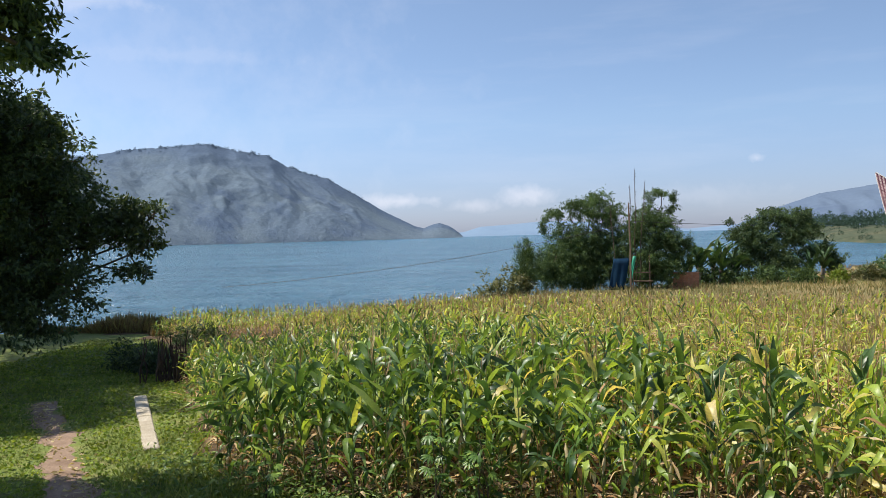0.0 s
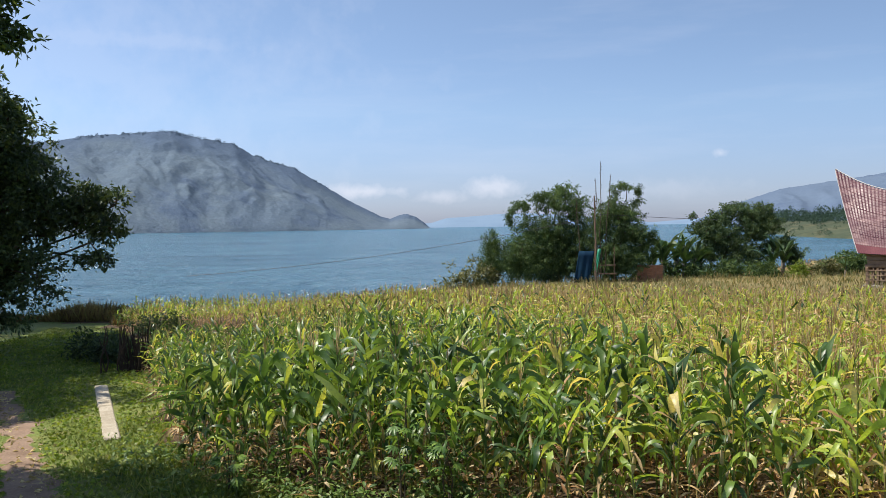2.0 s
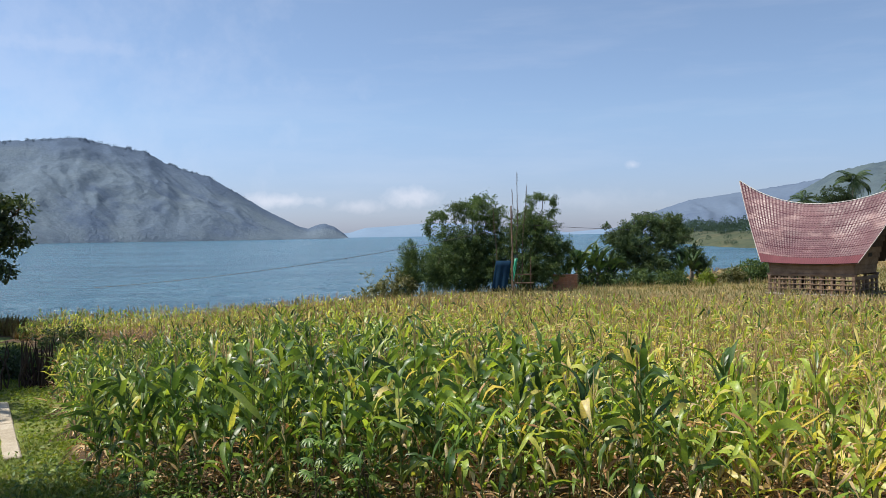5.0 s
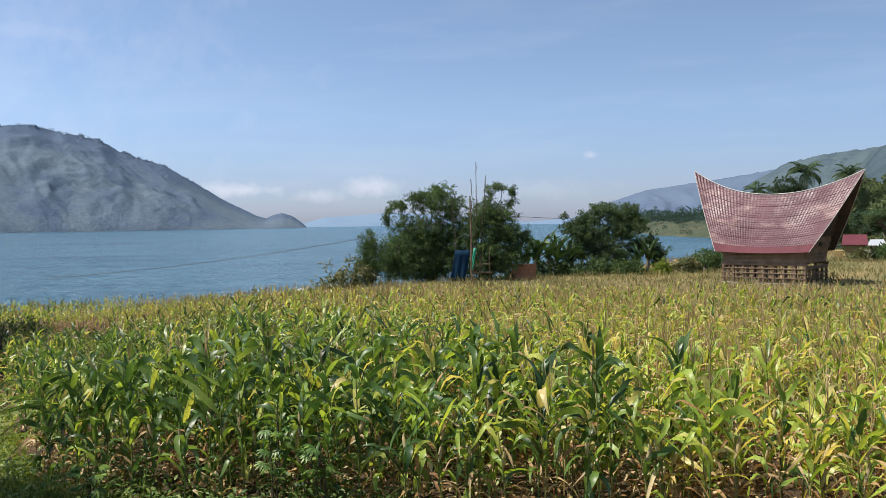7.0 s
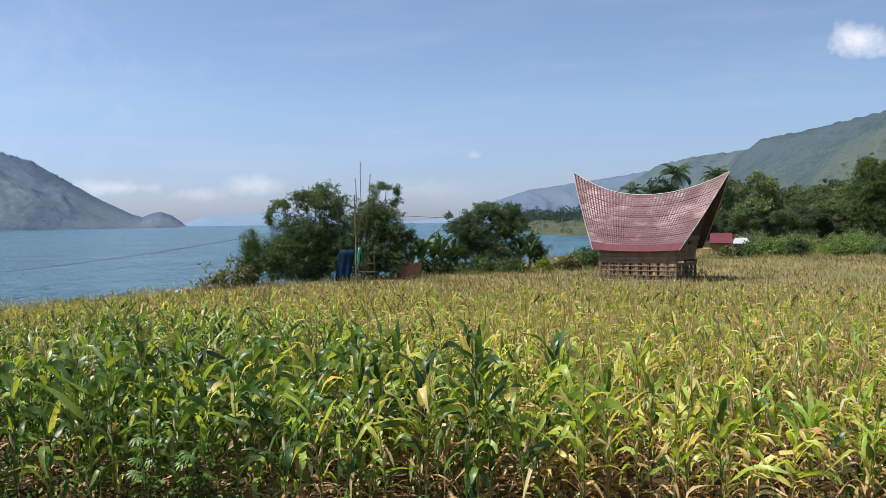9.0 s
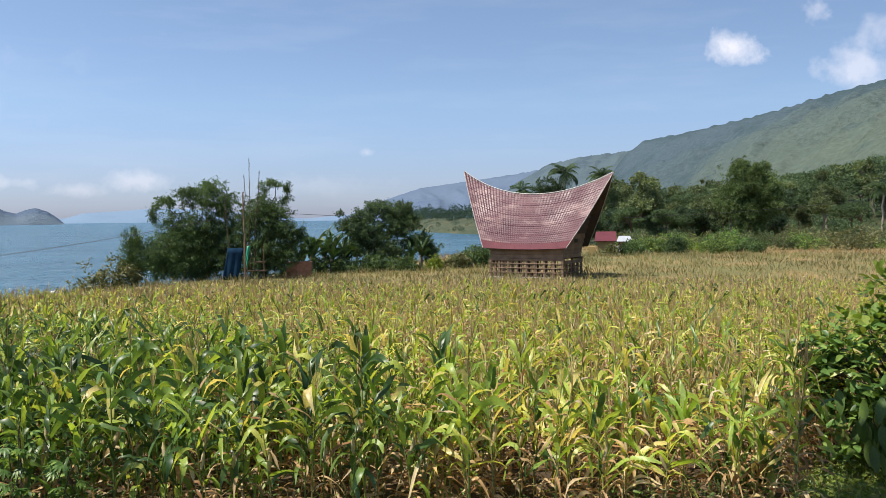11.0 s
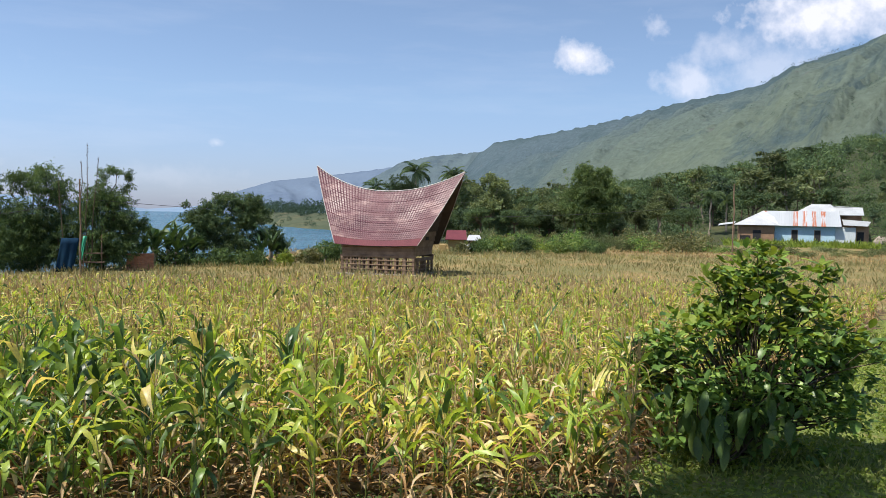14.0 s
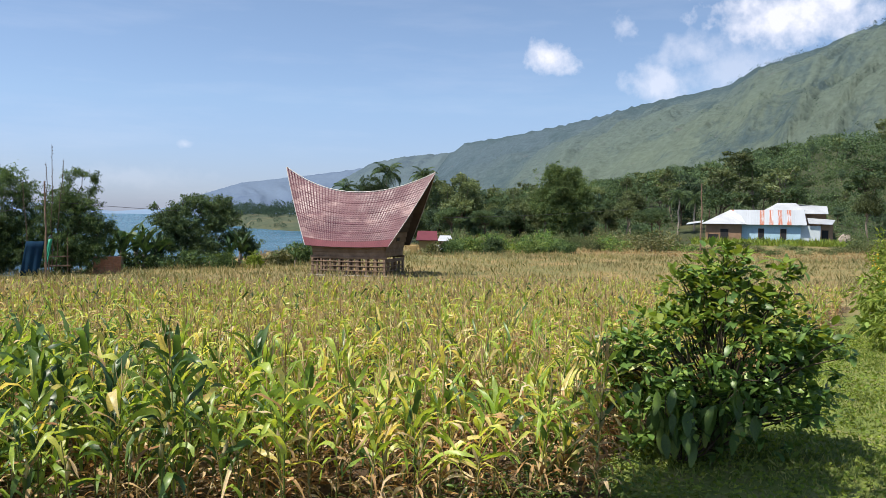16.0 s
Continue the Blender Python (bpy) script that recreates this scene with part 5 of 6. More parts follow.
def big_shrub():
    rng = np.random.default_rng(51)
    cx, cy = 12.22, 8.22
    ax = radians(56)
    side, deep = np.array([math.cos(ax), -math.sin(ax), 0]), np.array([math.sin(ax), math.cos(ax), 0])
    foot = np.array([cx, cy, gz(cx, cy)])
    root = thing("shrub", pose(*foot), "big glossy broad-leaved shrub at the corner of the maize field", "shrub")
    lobes = [(0.35, 0, 1.55, 1.45, 1.2, 1.15), (0.05, 0, 2.7, 0.6, 0.55, 0.6), (-0.6, 0, 2.1, 0.6, 0.6, 0.5), (-1.4, -0.1, 1.3, 0.85, 0.8, 0.65), (1.1, 0, 2.1, 0.85, 0.8, 0.6), (1.6, 0, 1.75, 0.4, 0.45, 0.35), (1.5, 0, 1.1, 0.4, 0.45, 0.4), (-0.5, -0.7, 0.75, 1.0, 0.6, 0.65), (0.8, -0.2, 0.9, 0.8, 0.7, 0.65), (0.1, 0, 3.1, 0.2, 0.2, 0.3), (-0.6, 0, 2.7, 0.2, 0.2, 0.28), (0.95, 0, 2.95, 0.25, 0.25, 0.28), (-1.7, 0, 1.75, 0.5, 0.5, 0.35)]
    wood_soup = Soup()
    ends, ways = [], []
    for l in lobes:
        count = int(36 * l[3] * l[5]) + (18 if l[3] > 0.55 else 3)
        for k in range(count):
            d = unit(rng.normal(size=3))
            c = np.array(l[:3]) + d * np.array(l[3:6]) * rng.uniform(0.35, 1.1)
            if c[2] < 0.12:
                continue
            p = side * c[0] + deep * c[1] + np.array([0, 0, c[2]])
            o = side * d[0] + deep * d[1] + np.array([0, 0, d[2] + 0.5])
            start = np.array([0, 0, 0.1]) + p * np.array([0.35, 0.35, 0.5])
            if k % 2 == 0:
                wood_soup.add(*tube(bend(start, p, rng, 4, 0.06), np.linspace(0.02, 0.006, 4), 4))
            ends.append(p), ways.append(unit(o))
    for k in range(7):
        a = rng.uniform(0, 6.28)
        wood_soup.add(*tube(bend((0.1 * math.cos(a), 0.1 * math.sin(a), -0.1), (0.9 * math.cos(a), 0.9 * math.sin(a), 1.7), rng, 5, 0.05), np.linspace(0.045, 0.015, 5), 6))
    part("trunk", wood_soup.mesh("shrub_wood", BARK, True), root)
    ends, ways = np.array(ends), np.array(ways)
    idx = np.repeat(np.arange(len(ends)), 15)
    n = len(idx)
    bases = ends[idx] + rng.normal(size=(n, 3)) * np.array([0.11, 0.11, 0.08])
    wy = unit(ways[idx] * 0.35 + rng.normal(size=(n, 3)) * np.array([0.8, 0.8, 0.45]))
    young = (bases[:, 2] > 1.7 + 0.5 * rng.random(n)) & (rng.random(n) < 0.45)
    v, q = scatter_leaves(bases[~young], wy[~young], 0.18, 0.098, 0.25, rng)
    tagged(part("foliage", mesh_from("shrub_foliage", v, q, LEAF_BUSH, None, True), root, "dark glossy broad leaves"), kind="stuff")
    v, q = scatter_leaves(bases[young], wy[young] * np.array([1, 1, 0.5]) + np.array([0, 0, 0.5]), 0.21, 0.105, 0.12, rng)
    tagged(part("young_foliage", mesh_from("shrub_young_foliage", v, q, LEAF_YOUNG, None, True), root, "fresh light green shoots"), kind="stuff")
    # single leaves on the outside
    meshes = []
    for k in range(6):
        lv, lq = broad_leaf(rng.uniform(0.17, 0.24), rng.uniform(0.09, 0.125), rng.uniform(0.1, 0.5))
        meshes.append(mesh_from("shrub_leaf", lv, lq, LEAF_BUSH, None, True))
    toward = np.array([-cx, -cy, 0]) / math.hypot(cx, cy)
    score = ends @ toward + rng.random(len(ends)) * 0.5
    order = np.argsort(-score)[:85]
    for e in order:
        for k in range(2):
            a = math.degrees(math.atan2(ways[e][1], ways[e][0])) + rng.uniform(-100, 100)
            p = ends[e] + rng.normal(size=3) * 0.08
            part("leaf", meshes[int(rng.integers(6))], root, "", pose(*p, rng.uniform(-30, 30), rng.uniform(-25, 50), a))
    # long hanging leaves of low plants at the foot
    for px, py, reach, tall, stems, ln, label in ((11.2, 8.15, 1.0, 1.3, 14, 0.36, "low dark plant with long hanging leaves beside the shrub"), (9.1, 8.7, 0.5, 0.6, 6, 0.36, "small dark broad-leaved plant at the edge of the maize")):
        plant = thing("hanging_leaf_plant", pose(px, py, gz(px, py)), label, "plant")
        lv, lq = broad_leaf(ln, ln * 0.4, 0.35, 5)
        me = mesh_from("hanging_leaf", lv, lq, WEED, None, True)
        s = Soup()
        for k in range(stems):
            a = rng.uniform(0, 6.28)
            tip = side * reach * math.cos(a) + deep * reach * 0.45 * math.sin(a) + np.array([0, 0, rng.uniform(0.55, 1.0) * tall])
            s.add(*tube(bend((0, 0, -0.05), tip, rng, 4, 0.05), np.linspace(0.015, 0.006, 4), 4))
            for j in range(7):
                p = tip * (0.6 + 0.4 * j / 6) + rng.normal(size=3) * 0.08
                part("leaf", me, plant, "", pose(*p, rng.uniform(-15, 15), rng.uniform(45, 85), rng.uniform(0, 360)))
        part("stalk", s.mesh("hanging_plant_stems", BARK, True), plant)


def cassava():
    """A thin-stemmed plant with fingered leaves in front of the maize."""
    rng = np.random.default_rng(57)
    s = Soup()
    for k in range(6):
        a = (k - 2.5) * 0.5
        lv, lq = broad_leaf(0.15 - 0.015 * abs(k - 2.5), 0.032, 0.25, 4)
        s.add(turned(lv, a, 0.16, 0, 0), lq)
    s.add(*tube([(0, 0, 0), (0.08, 0, 0.015), (0.16, 0, 0)], [0.004, 0.003, 0.003], 4))
    leaf = s.mesh("cassava_leaf", LEAF_BUSH, True)
    for x, y, h in ((-0.15, 11.2, 1.5), (0.45, 11.0, 1.15), (-2.6, 12.0, 0.7)):
        plant = thing("cassava_plant", pose(x, y, gz(x, y)), "slender cassava plant with fingered green leaves before the maize", "plant", "cassava plants")
        stem = Soup()
        for k in range(3):
            tip = np.array([rng.normal(0, 0.16), rng.normal(0, 0.16), h * rng.uniform(0.8, 1.0)])
            stem.add(*tube(bend((0, 0, -0.05), tip, rng, 5, 0.03), np.linspace(0.014, 0.006, 5), 5))
            for j in range(9):
                p = tip * (0.45 + 0.55 * j / 8)
                part("leaf", leaf, plant, "", pose(*p, rng.uniform(-20, 20), rng.uniform(-25, 35), rng.uniform(0, 360)))
        part("stem", stem.mesh("cassava_stem", BARK, True), plant)


def edge_plants():
    rng = np.random.default_rng(61)
    # right of the grass strip: drooping green plant and a shrub with yellow flowers
    for x, y, h, rx, mat, label in ((27.2, 11.5, 2.1, 1.4, LEAF_YOUNG, "tall drooping bright green plant at the edge of the grass"), (31.0, 13.6, 2.2, 1.5, LEAF_YOUNG, "tall drooping bright green plant at the edge of the grass")):
        z = gz(x, y)
        make_tree("leafy_plant", (x, y, z), [(0, 0, h * 0.55, rx, rx, h * 0.45)], rng, label, h * 0.4, 0.03, 0.3, 260, 12, 0.25, mat, droop=0.6, inside=0.2, category="plant", aspect=0.32)
    x, y = 53.0, 23.3
    z = gz(x, y)
    shrub = make_tree("flowering_shrub", (x, y, z), [(0, 0, 1.5, 1.8, 2.2, 1.4), (0.6, 1.2, 2.4, 1.2, 1.4, 1.2), (1.5, -1.5, 2.8, 1.6, 1.6, 1.6)], rng, "shrub sprinkled with yellow flowers at the field edge", 1.2, 0.06, 0.28, 420, 12, 0.3,
                      LEAF_YOUNG, inside=0.3, category="shrub")
    d = unit(rng.normal(size=(160, 3)))
    c = d * np.array([1.9, 2.3, 1.5]) + np.array([0.2, 0, 1.7])
    v, q = leaf_quads(c, d, np.full(160, 0.14), np.full(160, 0.14), rng)
    tagged(part("blossom", mesh_from("yellow_flowers", v, q, FLOWER), shrub, "small yellow flowers"), kind="stuff")
    # weeds with broad leaves along the front of the field
    pts, ways = [], []
    for k in range(190):
        t = rng.random()
        x0, y0 = (-4.6 + 6.5 * t, 13.6 - 3.2 * t) if rng.random() < 0.65 else (2 + 7.5 * t, 10.2 - 2.6 * t)
        x0, y0 = x0 + rng.normal(0, 0.45), y0 + rng.normal(0, 0.45)
        h = rng.uniform(0.12, 0.4) * (2.2 if rng.random() < 0.12 else 1)
        base = np.array([x0, y0, gz(x0, y0)])
        n = int(46 * h + 20)
        off = rng.normal(size=(n, 3)) * np.array([0.16, 0.16, 0]) + np.array([0, 0, 1]) * (rng.random(n) * h)[:, None]
        pts.append(base + off), ways.append(rng.normal(size=(n, 3)) * np.array([1, 1, 0.4]))
    v, q = scatter_leaves(np.concatenate(pts), np.concatenate(ways), 0.095, 0.04, 0.3, rng)
    tagged(new("weeds", mesh_from("weeds", v, q, WEED, None, True)), "broad-leaved green weeds along the edge of the maize", "weeds", kind="stuff")


def grass_patch(name, rng, test, bounds, count, height, width, mat, label, wilt=0.5):
    x = rng.uniform(bounds[0], bounds[1], count)
    y = rng.uniform(bounds[2], bounds[3], count)
    k = test(x, y)
    x, y = x[k], y[k]
    n = len(x)
    h = height * (0.45 + 0.8 * rng.random(n)) * (0.75 + 0.35 * np.sin(x * 1.1 + np.sin(y * 0.9)))
    base = np.stack([x, y, land(x, y) - 0.01], 1)
    way = unit(np.stack([rng.normal(0, wilt, n), rng.normal(0, wilt, n), np.full(n, 1.0)], 1))
    v, q = leaf_quads(base, way, h, np.full(n, width) * (0.6 + 0.8 * rng.random(n)), rng, 0.4)
    tagged(new(name, mesh_from(name, v, q, mat)), label, "grass", kind="stuff")


PATH = [(-3.2, 8.0), (-4.5, 10.5), (-5.7, 12.8), (-6.8, 15.0), (-7.95, 17.3), (-9.2, 19.3), (-10.1, 21.2)]


def path_gap(x, y):
    """Distance from the middle of the foot path."""
    best = np.full(np.shape(x), 1e9)
    for (x0, y0), (x1, y1) in zip(PATH, PATH[1:]):
        dx, dy = x1 - x0, y1 - y0
        t = np.clip(((x - x0) * dx + (y - y0) * dy) / (dx * dx + dy * dy), 0, 1)
        best = np.minimum(best, np.hypot(x - x0 - t * dx, y - y0 - t * dy))
    return best


def lawns():
    rng = np.random.default_rng(71)
    t = np.linspace(0, len(PATH) - 1, 90)
    px, py = np.interp(t, range(len(PATH)), [p[0] for p in PATH]), np.interp(t, range(len(PATH)), [p[1] for p in PATH])
    tx, ty = np.gradient(px), np.gradient(py)
    ln = np.hypot(tx, ty)
    wd = 0.33 + 0.1 * np.sin(t * 7) + 0.06 * rng.normal(size=90)
    rows = []
    for k in (-1.0, -0.4, 0.4, 1.0):
        w2 = wd * k * (1 + 0.15 * rng.normal(size=90))
        x, y = px - ty / ln * w2, py + tx / ln * w2
        rows.append(np.stack([x, y, land(x, y) + (0.02 if abs(k) < 1 else 0.004)], 1))
    V = np.stack(rows, 1).reshape(-1, 3)
    q = [(i * 4 + j, i * 4 + j + 1, (i + 1) * 4 + j + 1, (i + 1) * 4 + j) for i in range(89) for j in range(3)]
    tagged(new("path", mesh_from("path", V, np.array(q)[:, ::-1], DIRT, None, True)), "narrow trodden dirt path through the grass", "path", kind="structure")
    grass_patch("lawn_grass", rng, lambda x, y: ~in_field(x, y) & (path_gap(x, y) > 0.27 + 0.08 * np.sin(x * 5 + y * 3)) & ((np.abs(x * 0.93 + y * 0.37 - 0.73) > 0.15) | (y < 15.55) | (y > 21.4)),
                (-15, -2, 9, 36), 120000, 0.10, 0.02, GRASS, "short green lawn grass and clover beside the path", 0.8)
    grass_patch("verge_grass", rng, lambda x, y: (path_gap(x, y) > 0.6) & (np.abs(y + 0.48 * x - 11.0) < 0.9 + 0.5 * np.sin(x * 1.7)), (-5.5, 7, 7, 15), 16000, 0.26, 0.02, GRASS,
                "longer green grass along the edge of the maize", 0.6)
    grass_patch("low_crop", rng, lambda x, y: ((np.abs(np.hypot(x, y) - 104) < 4) & (np.arctan2(x, y) > radians(37)) & (np.arctan2(x, y) < radians(44.5))) | ((np.abs(np.hypot(x, y) - 138) < 7) & (np.arctan2(x, y) > radians(53.5)) & (np.arctan2(x, y) < radians(64))), (58, 132, 56, 90), 30000, 1.1, 0.16, LEAF_YOUNG,
                "strip of low light green crop in front of the wood", 0.5)
    grass_patch("bank_grass", rng, lambda x, y: ~in_field(x, y) & (np.hypot(x, y) > 8.5), (2, 40, 1, 17), 90000, 0.16, 0.03, GRASS, "green grass on the strip beside the shrub", 0.7)
    for name, lo, hi, count, mat, label in (("meadow_grass", 44, 84, 90000, GRASS_DRY, "dry olive and straw-coloured meadow grass"), ("ripe_meadow_grass", 84, 120, 50000, GRASS_RIPE, "red-brown ripe grass at the far end of the meadow")):
        grass_patch(name, rng, lambda x, y: ~in_field(x, y) & (np.hypot(x, y) < hi + 5 * np.sin(x * 0.21 + y * 0.13)) & (np.hypot(x, y) > lo + (5 * np.sin(x * 0.21 + y * 0.13) if lo > 50 else 0)) & (np.interp(np.degrees(np.arctan2(x, y)), SHORE_AZ, SHORE_R) > np.hypot(x, y) + 2),
                    (-8, 112, 22, 105), count, 0.58 if lo < 50 else 0.42, 0.06, mat, label, 0.5)
    grass_patch("dead_maize_stand", rng, lambda x, y: in_field(x, y), (-20.5, -12.3, 37, 43.5), 9000, 0.8, 0.07, DEAD_STALK, "dense stand of dead brown maize stalks along the shore", 0.45)
    # stones and dead leaves trodden into the path
    n = 420
    s = rng.uniform(0, len(PATH) - 1, n)
    sx = np.interp(s, range(len(PATH)), [p[0] for p in PATH]) + rng.normal(0, 0.2, n)
    sy = np.interp(s, range(len(PATH)), [p[1] for p in PATH]) + rng.normal(0, 0.2, n)
    base = np.stack([sx, sy, land(sx, sy) + 0.022], 1)
    v, q = leaf_quads(base, unit(rng.normal(size=(n, 3)) * np.array([1, 1, 0.1])), rng.uniform(0.05, 0.16, n), rng.uniform(0.04, 0.09, n), rng, 0.3)
    tagged(new("path_debris", mesh_from("path_debris", v, q, HUSK)), "dead leaves and pebbles on the path", "debris", kind="stuff")
    # leafy clover-like ground cover
    n = 26000
    x = np.concatenate([rng.uniform(-15, -2.5, n), rng.uniform(6, 32, n)])
    y = np.concatenate([rng.uniform(10, 34, n), rng.uniform(2, 15, n)])
    k = ~in_field(x, y) & (path_gap(x, y) > 0.36) & ((np.abs(x * 0.93 + y * 0.37 - 0.73) > 0.22) | (x > 0) | (y < 15.5) | (y > 21.45))
    x, y = x[k], y[k]
    base = np.stack([x, y, land(x, y) + rng.random(len(x)) * 0.09], 1)
    v, q = leaf_quads(base, unit(rng.normal(size=(len(x), 3)) * np.array([1, 1, 0.35])), np.full(len(x), 0.09), np.full(len(x), 0.07), rng)
    tagged(new("ground_cover", mesh_from("ground_cover", v, q, LEAF_YOUNG)), "low leafy ground cover in the grass", "grass", kind="stuff")


def kerb():
    a, b = Vector((-5.45, 15.6)), Vector((-7.7, 21.35))
    d = b - a
    yaw = math.degrees(math.atan2(d.y, d.x))
    root = thing("kerb", pose(a.x, a.y, gz(a.x, a.y), 0, math.degrees(math.atan2(0.07, d.length)), yaw), "long pale weathered concrete kerb lying in the grass", "kerb")
    cuts = [0, 3.3, d.length]
    for k, (s, e) in enumerate(zip(cuts, cuts[1:])):
        part("kerb_stone", box_mesh("kerb_stone", s + 0.006, e - 0.006, -0.15, 0.15, -0.2, 0.045 + 0.012 * (k % 2), CONCRETE, 0.025), root)


big_shrub()
cassava()
edge_plants()
lawns()
kerb()


# ---- traditional house with the saddle roof ----
def saddle_house():
    gx, gy = 32.83, 53.14
    base = gz(gx, gy)
    root = thing("saddle_roof_house", pose(gx, gy, base, 0, 0, -52.7), "traditional wooden house on posts with a curved maroon saddle roof", "house")
    L, W = 2.72, 2.0
    floor_z, eave_z = 1.36, 2.0

    def roof_point(s, t, sign, lift=0.0):
        """s along the ridge from -1 to 1, t from ridge to eave."""
        hx = 5.75 * (1 - t) + 3.12 * t
        rz = 5.9 + (1.62 - 0.22 * s) * abs(s) ** 2.1
        y = sign * (0.03 + 2.45 * t ** 0.92)
        z = rz + (eave_z + 0.1 * s * s - rz) * t - 0.18 * math.sin(math.pi * t)
        return (s * hx, y, z + lift)

    cols, courses = 46, 24
    for sign in (-1, 1):
        V, Q = [], []
        ns = cols * 4
        for c in range(courses):
            for edge, lift in ((0.0, 0.0), (1.0, 0.05 if c % 5 == 4 and c < courses - 1 else 0.024)):
                t = (c + edge) / (courses + 3.2)
                for i in range(ns + 1):
                    s = -1 + 2 * i / ns
                    wave = 0.017 * math.sin(2 * math.pi * cols * (s + 1) / 2)
                    V.append(roof_point(s, t, sign, lift + wave + 0.02))
        for row in range(2 * courses - 1):
            for i in range(ns):
                a = row * (ns + 1) + i
                Q.append((a, a + 1, a + ns + 2, a + ns + 1) if sign < 0 else (a + 1, a, a + ns + 1, a + ns + 2))
        part("roof_slope", mesh_from("roof_slope", V, Q, TILE, None, False), root, "faded maroon pressed-metal tiles, sheen partly put into the colour")
        # lower skirt of newer red sheet
        V, Q = [], []
        for k in range(4):
            t = courses / (courses + 3.2) + (1 - courses / (courses + 3.2)) * k / 3
            for i in range(ns + 1):
                V.append(roof_point(-1 + 2 * i / ns, t, sign, 0.012 * math.sin(2 * math.pi * cols * i / ns) + 0.03))
        for k in range(3):
            for i in range(ns):
                a = k * (ns + 1) + i
                Q.append((a, a + 1, a + ns + 2, a + ns + 1) if sign < 0 else (a + 1, a, a + ns + 1, a + ns + 2))
        part("eave_skirt", mesh_from("eave_skirt", V, Q, ROOF_MAROON), root, "plain dark red sheet along the eave")
        # under-boards
        V, Q = [], []
        for k in range(7):
            for i in range(25):
                V.append(roof_point(-0.985 + 1.97 * i / 24, k / 6 * 0.985, sign, -0.07))
        for k in range(6):
            for i in range(24):
                a = k * 25 + i
                Q.append((a, a + 25, a + 26, a + 1))
        part("roof_lining", mesh_from("roof_lining", V, Q, WOOD_DARK), root, "roof underside with its shade put into the colour")
        for end in (-1, 1):
            pts = [roof_point(end * 1.004, t, sign, 0.03) for t in np.linspace(0, 1, 12)]
            v, q = tube(pts, [0.019] * 12, 5)
            part("barge_board", mesh_from("barge_board", v, q, TRIM_WHITE), root, "pale painted edge of the gable")
    pts = [roof_point(s, 0, 1, 0.07) for s in np.linspace(-1, 1, 31)]
    v, q = tube(pts, [0.035] * 31, 6)
    part("ridge_cap", mesh_from("ridge_cap", v, q, TRIM_WHITE, None, True), root, "worn pale ridge capping")
    # gables: stepped boards that lean outward
    for end in (-1, 1):
        for k in range(11):
            z0, z1 = 2.0 + k * 0.36, 2.0 + (k + 1) * 0.36 - 0.012
            half = max(0.12, 2.0 * (1 - (z0 - 2.0) / 4.3))
            x = end * (L + 0.1 + 0.16 * k)
            # Upper boards take the darker wood: the overhang's shade is painted in.
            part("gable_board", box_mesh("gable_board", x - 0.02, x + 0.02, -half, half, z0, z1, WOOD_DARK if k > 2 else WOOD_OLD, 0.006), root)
        x = end * (L + 0.3)
        part("gable_window", box_mesh("gable_window", x - 0.03, x + 0.03, -0.3, 0.3, 2.45, 3.0, OPENING, 0.01), root, "small dark gable opening")
    # board walls, leaning out slightly
    for sign in (-1, 1):
        for k in range(4):
            z0 = floor_z + 0.02 + k * 0.27
            o = 0.03 * k
            part("wall_board", box_mesh("wall_board", -L - o, L + o, sign * (W + o) - 0.025, sign * (W + o) + 0.025, z0, z0 + 0.258, WOOD_OLD, 0.008), root)
            part("wall_board", box_mesh("wall_board", sign * (L + o) - 0.025, sign * (L + o) + 0.025, -W - o + 0.03, W + o - 0.03, z0, z0 + 0.258, WOOD_OLD, 0.008), root)
        part("floor_beam", box_mesh("floor_beam", -L - 0.15, L + 0.15, sign * W - 0.09, sign * W + 0.09, floor_z - 0.16, floor_z + 0.015, WOOD_OLD, 0.02), root)
        part("floor_beam", box_mesh("floor_beam", sign * L - 0.09, sign * L + 0.09, -W - 0.12, W + 0.12, floor_z - 0.33, floor_z - 0.165, WOOD_OLD, 0.02), root)
    part("floor", box_mesh("floor", -L + 0.03, L - 0.03, -W + 0.03, W - 0.03, floor_z - 0.03, floor_z + 0.03, WOOD_DARK, 0), root)
    # posts and lattice below the floor
    for i, x in enumerate(np.linspace(-L, L, 9)):
        for y in (-W, W):
            part("post", box_mesh("post", x - 0.08, x + 0.08, y - 0.08, y + 0.08, -0.2, floor_z - 0.16, WOOD_POST, 0.02), root)
    for y in np.linspace(-W, W, 6)[1:-1]:
        for x in (-L, L):
            part("post", box_mesh("post", x - 0.08, x + 0.08, y - 0.08, y + 0.08, -0.2, floor_z - 0.33, WOOD_POST, 0.02), root)
    for x in np.linspace(-L, L, 5)[1:-1]:
        part("post", box_mesh("post", x - 0.09, x + 0.09, -0.09, 0.09, -0.2, floor_z - 0.03, WOOD_DARK, 0.02), root)
    for z in (0.34, 0.66, 0.98):
        for y in (-W, W):
            part("rail", box_mesh("rail", -L - 0.1, L + 0.1, y - 0.11, y - 0.075, z, z + 0.065, WOOD_POST, 0.012), root)
        for x in (-L, L):
            part("rail", box_mesh("rail", x + 0.075, x + 0.11, -W - 0.1, W + 0.1, z, z + 0.065, WOOD_POST, 0.012), root)
    rng = np.random.default_rng(19)
